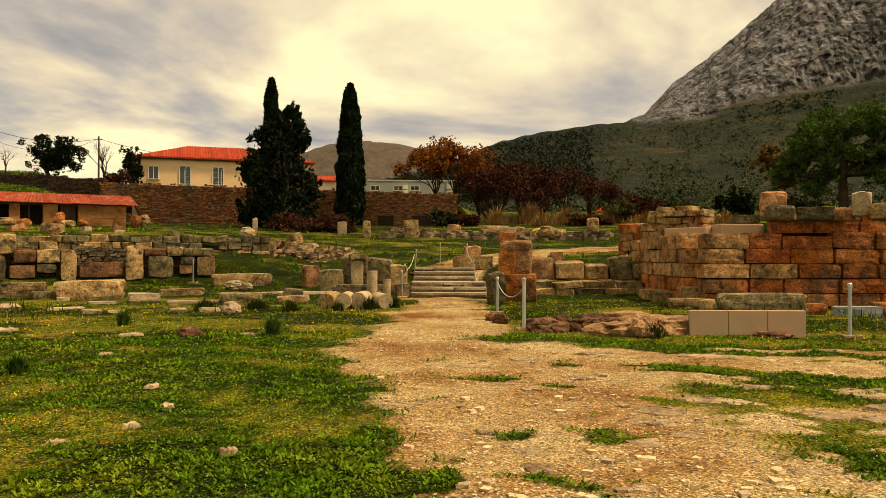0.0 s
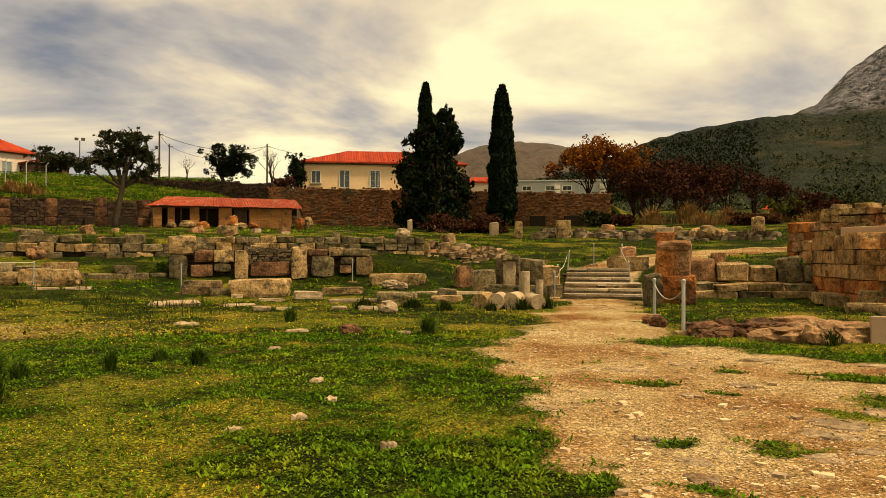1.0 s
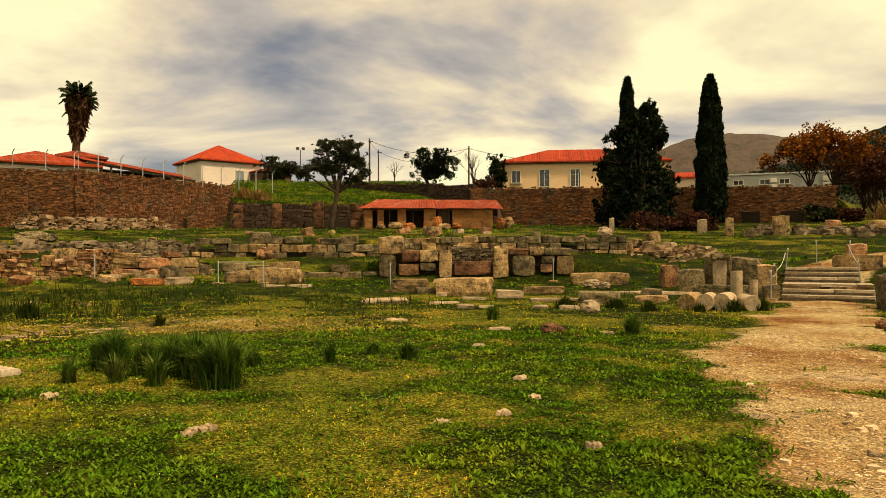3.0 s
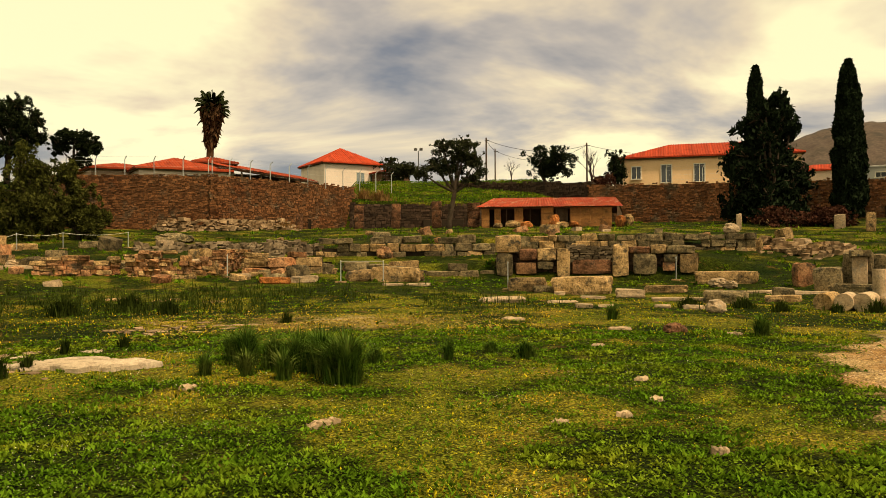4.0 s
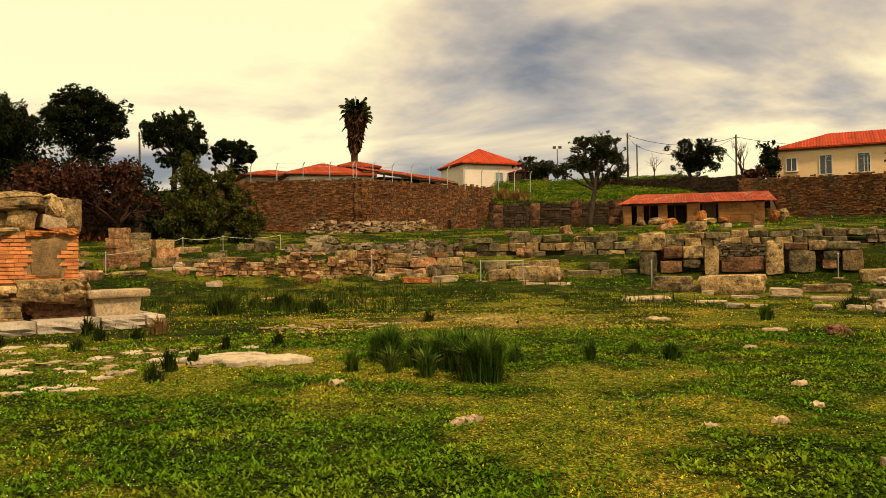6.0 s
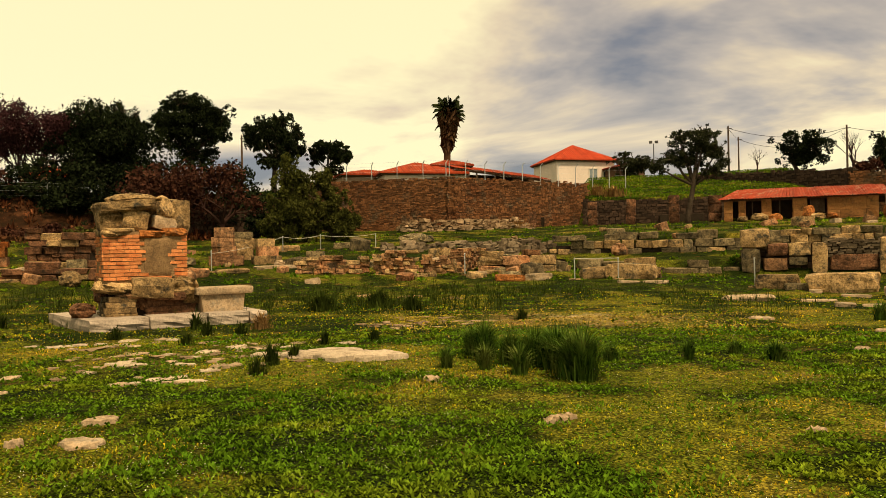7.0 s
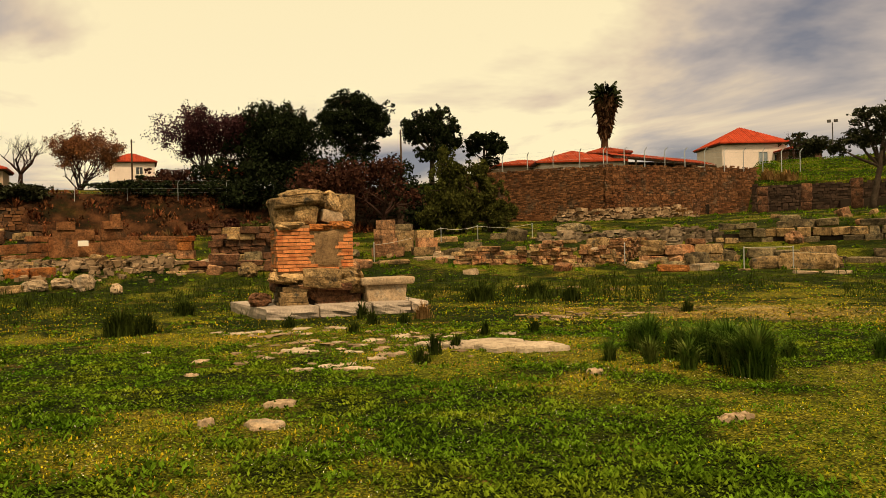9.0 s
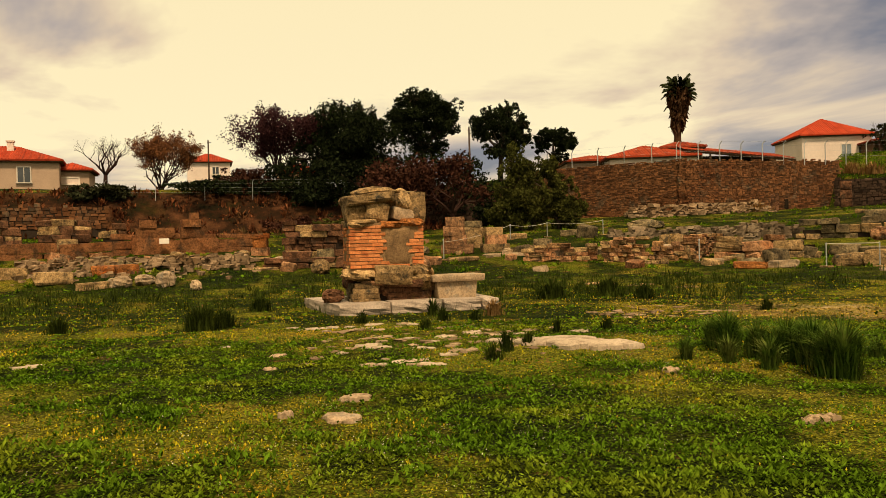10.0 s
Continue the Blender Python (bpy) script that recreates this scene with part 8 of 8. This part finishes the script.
def slack(name, label, a, b, sag, r, mat, n=12):
    bm = bmesh.new()
    pts = [a.lerp(b, i / n) - Vector((0, 0, sag * 4 * (i / n) * (1 - i / n))) for i in range(n + 1)]
    tube(bm, pts, [r] * (n + 1), 5)
    return tagged(part(name, bm, mat), label, "rope" if mat is ROPE else "cable")


for b, d, h in ((-5.95, 15.5, 1.02), (-27.6, 15.8, 0.97), (-4.0, 19.9, 0.92)):
    post(b, d, h)
slack("rope", "thin pale rope slung between barrier posts", on(-4.0, 19.9, 0.8), on(-5.95, 15.5, 0.85), 0.28, 0.012, ROPE)
for b, d, h, ti in ((3.0, 26.8, 0.95, 0), (2.6, 28.5, 0.95, -6), (2.1, 30.5, 0.95, 5), (-1.7, 31.5, 0.95, 3), (-2.4, 29.3, 0.95, -5), (0.2, 33.0, 0.9, 0), (29.75, 29.2, 1.05, 0), (17.8, 33.2, 0.95, 0), (50.0, 32.4, 0.9, 0), (68.2, 33.5, 0.9, 0), (63.2, 41, 0.8, 0), (60.5, 42, 0.8, 0), (56.5, 42, 0.8, 0), (42.0, 30.6, 0.85, 0), (38.9, 30.8, 0.85, 0)):
    post(b, d, h, 0.022, "thin grey steel stake of a rope barrier", ti)
slack("rail", "thin pale rail between two stakes", on(42.0, 30.6, 0.83), on(38.9, 30.8, 0.83), 0.0, 0.015, ROPE, 2)
for a, b in (((68.2, 33.5), (63.2, 41)), ((63.2, 41), (60.5, 42)), ((60.5, 42), (56.5, 42)), ((3.0, 26.8), (2.6, 28.5)), ((2.6, 28.5), (2.1, 30.5)), ((-2.4, 29.3), (-1.7, 31.5))):
    slack("rope", "thin pale rope of the barrier", on(*a, 0.78), on(*b, 0.78), 0.12, 0.01, ROPE)
board = empty("notice_board", "small blank white label fixed on the orange pier", "sign", Matrix.Translation(at(87.9, 37.2, 2.05)) @ Matrix.Rotation(radians(88), 4, "Z"))
bm = bmesh.new(); box(bm, (0.42, 0.04, 0.24), bevel=0.01); part("plate", bm, FRAME, board)

# ---- utility poles, cables, fence on the wall ----
def utility_pole(label, bearing, d, z, top, lean=0.0, r=0.11):
    root = empty("utility_pole", label, "pole", Matrix.Translation(at(bearing, d, z)) @ Matrix.Rotation(radians(bearing), 4, "Z") @ Matrix.Rotation(radians(lean), 4, "Y"), "utility poles")
    bm = bmesh.new(); tube(bm, [(0, 0, -0.3), (0, 0, top - z)], [r, r * 0.7], 8); part("mast", bm, TIMBER, root)
    bm = bmesh.new(); box(bm, (0.5, 0.07, 0.07), (0.1, 0, top - z - 0.3)); part("bracket", bm, DARKMETAL, root)
    return at(bearing, d, top - 0.25)


p1 = utility_pole("tall dark timber utility pole", 31.2, 82, 7.4, 13.6)
p2 = utility_pole("shorter dark utility pole", 30.55, 84, 7.4, 12.7, r=0.09)
p3 = utility_pole("dark utility pole beside a bare tree", 23.9, 84, 7.4, 13.1)
p4 = utility_pole("dark utility pole behind the pines", 65.9, 72, 6.5, 12.4)
p5 = utility_pole("dark utility pole beside the small house", 84.6, 95, 8.5, 14.6)
p6 = utility_pole("dark utility pole among the trees", 59.6, 75, 6.8, 12.5, r=0.08)
p7 = utility_pole("dark utility pole far along the street", 41.0, 130, 9.0, 16, r=0.09)
slack("cable", "thin black overhead cable", p1, p3, 0.9, 0.022, ROPEWIRE)
slack("cable", "thin black overhead cable", p2, p3, 1.3, 0.018, ROPEWIRE)
slack("cable", "thin black overhead cable", p3, at(15, 84, 11.2), 0.5, 0.02, ROPEWIRE)
slack("cable", "thin black overhead cable", p1, p2, 0.1, 0.02, ROPEWIRE)
lamp = empty("flood_light", "slim mast with two small floodlights", "lamp", Matrix.Translation(at(36.2, 80, 7.4)) @ Matrix.Rotation(radians(36), 4, "Z"))
bm = bmesh.new(); tube(bm, [(0, 0, -0.3), (0, 0, 4.6)], [0.06, 0.045], 8); part("mast", bm, DARKMETAL, lamp)
for sx in (-0.28, 0.28):
    bm = bmesh.new(); box(bm, (0.34, 0.2, 0.26), (sx, 0, 4.75), bevel=0.04); part("lamp_head", bm, DARKMETAL, lamp)


def wall_fence(a, b, za, zb, n, label, tall=1.0, r=0.035):
    run = b - a
    root = empty("wire_fence", label, "fence", Matrix.Translation((a.x, a.y, 0)) @ Matrix.Rotation(math.atan2(run.y, run.x), 4, "Z"))
    L = Vector((run.x, run.y)).length
    for k in range(n):
        x, z = L * k / (n - 1), za + (zb - za) * k / (n - 1)
        bm = bmesh.new(); tube(bm, [(x, 0, z - 0.3), (x, 0, z + 1.25 * tall), (x + 0.16 * tall, -0.1, z + 1.5 * tall)], [r] * 3, 6); part("fence_post", bm, METAL, root)
    for h in (0.35, 0.75, 1.15, 1.45):
        bm = bmesh.new(); tube(bm, [(0, 0, za + h * tall), (L, 0, zb + h * tall)], [0.004] * 2, 4); part("wire", bm, METAL, root)


wall_fence(at(51.2, 58.6), at(38.2, 66.8), 7.05, 6.95, 11, "wire fence with angled posts on the high wall")
wall_fence(at(62, 62.9), at(50.95, 58.6), 7.15, 7.05, 7, "wire fence along the wall behind the bushes")
wall_fence(at(18.4, 66.2), at(11, 66.2), 7.0, 6.95, 4, "chain-link fence with braced posts on the wall")
wall_fence(at(91.5, 57), at(72, 57.2), 5.4, 5.4, 7, "pale wire fence along the top of the bank", 0.75, 0.02)


# ---- low growth over the field ----
def growth(name, label, n, near, far, power, width, height, mat, seed, lean=0.7, patch=None, bare_limit=0.45, spread=(-38, 104), lift=0.0, broad=1.0, least=0.0, bunch=0):
    """Leaves standing on the ground, thinning with distance; patch(x, y) tells how likely one grows there."""
    rng = np.random.default_rng(seed)
    b = np.radians(rng.uniform(*spread, n))
    u = rng.random(n)
    # plants grow in small heaps of a few dozen leaves
    heap = rng.integers(0, max(1, n // bunch), n) if bunch else np.arange(n)
    b, u = b[heap], u[heap]
    d = (near ** power + u * (far ** power - near ** power)) ** (1 / power)
    x, y = -d * np.sin(b), d * np.cos(b)
    off = np.abs(rng.normal(size=n)) * (0.075 + 0.006 * d) * (bunch > 0)
    way = rng.uniform(0, 2 * math.pi, n)
    x, y = x + off * np.cos(way), y + off * np.sin(way)
    swell = np.where(bunch > 0, 1.35 * np.exp(-(off / (0.05 + 0.005 * d)) ** 2) + 0.35, 1.0) * (0.6 + 0.8 * rng.random(n)[heap])
    keep = bareness(x, y) + 0.5 * (rng.random(n) - 0.5) < bare_limit
    if patch is not None:
        keep &= rng.random(n) < patch(x, y)
    x, y, d, swell = x[keep], y[keep], d[keep], swell[keep]
    n = len(x)
    z = terrain(x, y) + 0.035 * (cloudy(x * 1.3, y * 1.3, 5) - 0.5) - 0.012 + lift
    grow = 0.45 + 1.1 * cloudy(x * 0.7, y * 0.7, 33)
    far_scale = (0.6 + 0.05 * d).clip(0.8, 2.2)
    h = height * grow * swell * rng.uniform(0.5, 1.3, n)
    w = width * far_scale * rng.uniform(0.6, 1.3, n)
    a, tilt = rng.uniform(0, 2 * math.pi, n), rng.uniform(least, lean, n) * rng.choice((-1, 1), n)
    side = np.stack([np.cos(a), np.sin(a), 0 * a], -1)
    out = np.stack([-np.sin(a) * np.sin(tilt) * h, np.cos(a) * np.sin(tilt) * h, np.cos(tilt) * h], -1)
    p = np.stack([x, y, z], -1)
    hw = side * (w / 2)[:, None]
    v = np.stack([p, p + out * 0.55 + hw * broad, p + out, p + out * 0.55 - hw * broad], 1).reshape(-1, 3)
    return tagged(raw(name, v, np.arange(4 * n).reshape(-1, 4), mat), label, "plants", kind="stuff")


growth("low_weeds", "patches of low leafy green weeds", 430000, 3.6, 15, 0.78, 0.026, 0.031, WEEDS, 1, lean=1.35, least=0.55, patch=lush, bunch=26, lift=0.016)
growth("short_turf", "short yellowish turf between the weeds", 150000, 3.6, 15, 0.8, 0.018, 0.026, TURF, 7, lean=1.3, patch=lambda x, y: 1.05 - lush(x, y))
growth("low_weeds", "patches of low leafy green weeds farther out", 110000, 14, 34, 1.0, 0.044, 0.044, WEEDS, 2, lean=1.5, least=0.7, patch=lush, bunch=14)
growth("short_turf", "short yellowish turf farther out", 30000, 14, 26, 1.0, 0.02, 0.04, TURF, 8, lean=1.3)
growth("slope_grass", "rough green grass on the terraces and slopes", 32000, 30, 60, 1.0, 0.045, 0.10, WEEDS, 3, lean=1.2, bunch=20, bare_limit=0.5, patch=lambda x, y: 1 - banking(x, y))
growth("slope_grass", "green grass on the mound above the dark wall", 24000, 63, 80, 1.0, 0.05, 0.11, WEEDS, 4, lean=0.6, spread=(20, 42))

growth("dry_turf", "worn patch of flattened yellow turf", 110000, 12, 24, 1.0, 0.028, 0.04, DRYTURF, 11, lean=1.5, least=0.9, spread=(24, 58), bare_limit=0.8, patch=lambda x, y: np.exp(-((np.degrees(np.arctan2(-x, y)) - 42) / 12) ** 2 - ((np.hypot(x, y) - 17.2) / 2.8) ** 2))

growth("bank_scrub", "reddish dry scrub covering the earth bank", 15000, 49.5, 61, 1.0, 0.06, 0.26, REDSCRUB, 12, lean=1.0, spread=(64, 102), bunch=30, bare_limit=2.0, patch=lambda x, y: banking(x, y))


def longer(x, y):
    """A belt of longer grass before the ruins."""
    d, b = np.hypot(x, y), np.degrees(np.arctan2(-x, y))
    belt = np.clip((b - 33) / 8, 0, 1) * np.exp(-((d - 24.5) / 4.0) ** 2) * np.clip((b > 47) + np.exp(-((d - 27) / 2.5) ** 2), 0, 1)
    edge = 0.5 * np.exp(-((d - 23.5) / 3.0) ** 2) * (b > 5) * (b < 36) * (cloudy(x * 0.5, y * 0.5, 51) > 0.5)
    right = 0.35 * (b < -5) * (d > 16.2) * (d < 21) * (cloudy(x * 0.8, y * 0.8, 52) > 0.5)
    return np.clip(belt * (0.35 + 0.9 * (cloudy(x * 0.45, y * 0.45, 53) > 0.45)) + edge + right, 0, 1)


growth("long_grass", "belt of longer dark grass before the ruins", 170000, 14, 34, 1.0, 0.022, 0.17, TALLGRASS, 5, lean=0.8, patch=longer, broad=0.5, bunch=30)


def daisies(x, y):
    return np.clip((cloudy(x * 0.5, y * 0.7, 61) - 0.42) * 5, 0.05, 1) * np.clip((cloudy(x * 3.1, y * 3.1, 62) - 0.36) * 5, 0.05, 1)


growth("white_flowers", "scattered tiny white flowers in the turf", 30000, 3.6, 17, 0.9, 0.0085, 0.007, PETALS, 6, lean=1.5, patch=daisies, lift=0.034, bare_limit=0.5, broad=1.2)


def tuft(label, bearing, d, r, h, n, mat, seed, group="grass tufts"):
    """A clump of long arching blades."""
    rng = np.random.default_rng(seed)
    a, rr = rng.uniform(0, 2 * math.pi, n), r * np.abs(rng.normal(size=n)) * 0.45
    p0 = np.stack([rr * np.cos(a), rr * np.sin(a), np.full(n, -0.02)], -1)
    b = a + rng.normal(size=n) * 0.5
    L = h * rng.uniform(0.25, 1.25, n) ** 1.2 * (1.15 - 0.5 * np.clip(rr / (r + 1e-6), 0, 1.2))
    bend = rng.uniform(0.08, 0.95, n)
    out = np.stack([np.cos(b), np.sin(b), 0 * b], -1)
    mid = p0 + out * (L * bend * 0.25)[:, None] + np.stack([0 * L, 0 * L, L * 0.6], -1)
    tip = p0 + out * (L * bend * 0.85)[:, None] + np.stack([0 * L, 0 * L, L * (1 - 0.35 * bend)], -1)
    side = np.stack([-np.sin(b), np.cos(b), 0 * b], -1) * 0.0055 * (1 + d / 14)
    v = np.stack([p0 - side, p0 + side, mid + side * 0.8, tip, mid - side * 0.8], 1).reshape(-1, 3)
    i = 5 * np.arange(n)[:, None]
    root = empty("grass_tuft", label, "grass", Matrix.Translation(on(bearing, d)), group)
    return tagged(raw("grass_blade_mass", v, (i + np.array([[0, 1, 2, 4]])).tolist() + (i + np.array([[4, 2, 3]])).tolist(), mat, root), kind="stuff")


big = "clump of tall dark arching grass"
for k, (b, d, r, h, n) in enumerate(((45.3, 10.0, 0.34, 0.50, 700), (43.6, 9.7, 0.36, 0.52, 800), (42.6, 9.2, 0.30, 0.50, 700), (41.9, 9.1, 0.32, 0.58, 900), (47.0, 10.3, 0.30, 0.45, 600), (48.9, 10.8, 0.28, 0.50, 600), (49.8, 11.2, 0.25, 0.42, 500), (46.4, 9.3, 0.2, 0.35, 350), (51.8, 10.2, 0.15, 0.3, 220), (49.0, 9.6, 0.16, 0.32, 260), (44.2, 11.0, 0.3, 0.4, 500), (34.4, 10.6, 0.13, 0.30, 200), (28.6, 11.0, 0.28, 0.24, 420), (31.2, 11.6, 0.22, 0.2, 300), (12.3, 14.6, 0.22, 0.40, 420), (22.3, 17.4, 0.22, 0.36, 320), (39.8, 10.6, 0.2, 0.28, 260))):
    tuft(big, b, d, r * 0.5, h * 1.0, int(n * 1.3), TUFTGRASS, 100 + k)
for k, (b, d, r, h, n) in enumerate(((64.5, 10.8, 0.12, 0.32, 160), (62.9, 11.3, 0.10, 0.26, 120), (65.6, 10.2, 0.14, 0.26, 160), (60.6, 13.2, 0.1, 0.28, 120), (57.0, 13.5, 0.1, 0.25, 120), (70.2, 13.8, 0.12, 0.25, 140), (74.8, 15.6, 0.14, 0.28, 160), (68.8, 15.6, 0.14, 0.3, 180), (66.4, 15.9, 0.12, 0.25, 140), (86.0, 15.8, 0.4, 0.55, 800), (84.5, 16.2, 0.3, 0.4, 400), (95, 17, 0.25, 0.35, 300), (81.8, 20, 0.3, 0.4, 400), (54.0, 20.5, 0.3, 0.4, 400), (46.0, 17.5, 0.14, 0.3, 180), (60.5, 21, 0.5, 0.5, 700), (56.5, 22, 0.5, 0.5, 700), (69.5, 16.6, 0.14, 0.4, 160), (-15.2, 14.6, 0.22, 0.28, 300), (5.4, 21.2, 0.25, 0.35, 300), (7.6, 21.0, 0.2, 0.25, 220), (3.6, 21.8, 0.3, 0.3, 300), (11.0, 20.8, 0.3, 0.3, 300), (17.0, 21.8, 0.4, 0.35, 400), (13.4, 21.6, 0.4, 0.3, 400))):
    tuft("small clump of dark grass", b, d, r, h, n, TALLGRASS, 200 + k, "small grass clumps")
for k, (b, d, r, h, n) in enumerate(((65.0, 16.4, 0.22, 0.34, 300), (-6.4, 68, 1.4, 1.6, 700), (-9, 66, 1.6, 1.2, 700), (-4, 67, 1.4, 1.3, 600), (-12.2, 66, 1.6, 1.1, 600), (39.0, 65, 1.2, 0.9, 400), (40.2, 66, 1.2, 0.9, 400), (46, 57.5, 1.0, 0.7, 400), (-14.5, 58, 1.4, 1.0, 500), (-20, 52, 1.4, 0.8, 500), (-7.5, 64, 1.6, 1.0, 600))):
    tuft("clump of dry orange grass", b, d, r, h, n, DRYGRASS, 300 + k, "dry grass clumps")

# loose gravel on the track
rng = np.random.default_rng(15)
n = 15000
b, d = np.radians(rng.uniform(-36, 9, n)), 3.6 + 12 * rng.random(n) ** 1.3
x, y = -d * np.sin(b), d * np.cos(b)
ok = bareness(x, y) > 0.6
x, y = x[ok], y[ok]
s = rng.uniform(0.006, 0.022, len(x)) * (1 + 2.2 * (rng.random(len(x)) > 0.975))
v, f = boxes_mesh(np.stack([x, y, terrain(x, y) + 0.035 * (cloudy(x * 1.3, y * 1.3, 5) - 0.5) + s * 0.12], -1), np.stack([s * 1.3, s, s * 0.5], -1), rng.uniform(0, 3.1, len(x)), 0.35, rng)
tagged(raw("gravel", v, f, surface("pale_gravel", [(0.34, 0.23, 0.125), (0.50, 0.37, 0.23)], 1.5, island=True, spread=0.4, bump=0.2)), "loose pale gravel strewn over the track", "gravel", kind="stuff")
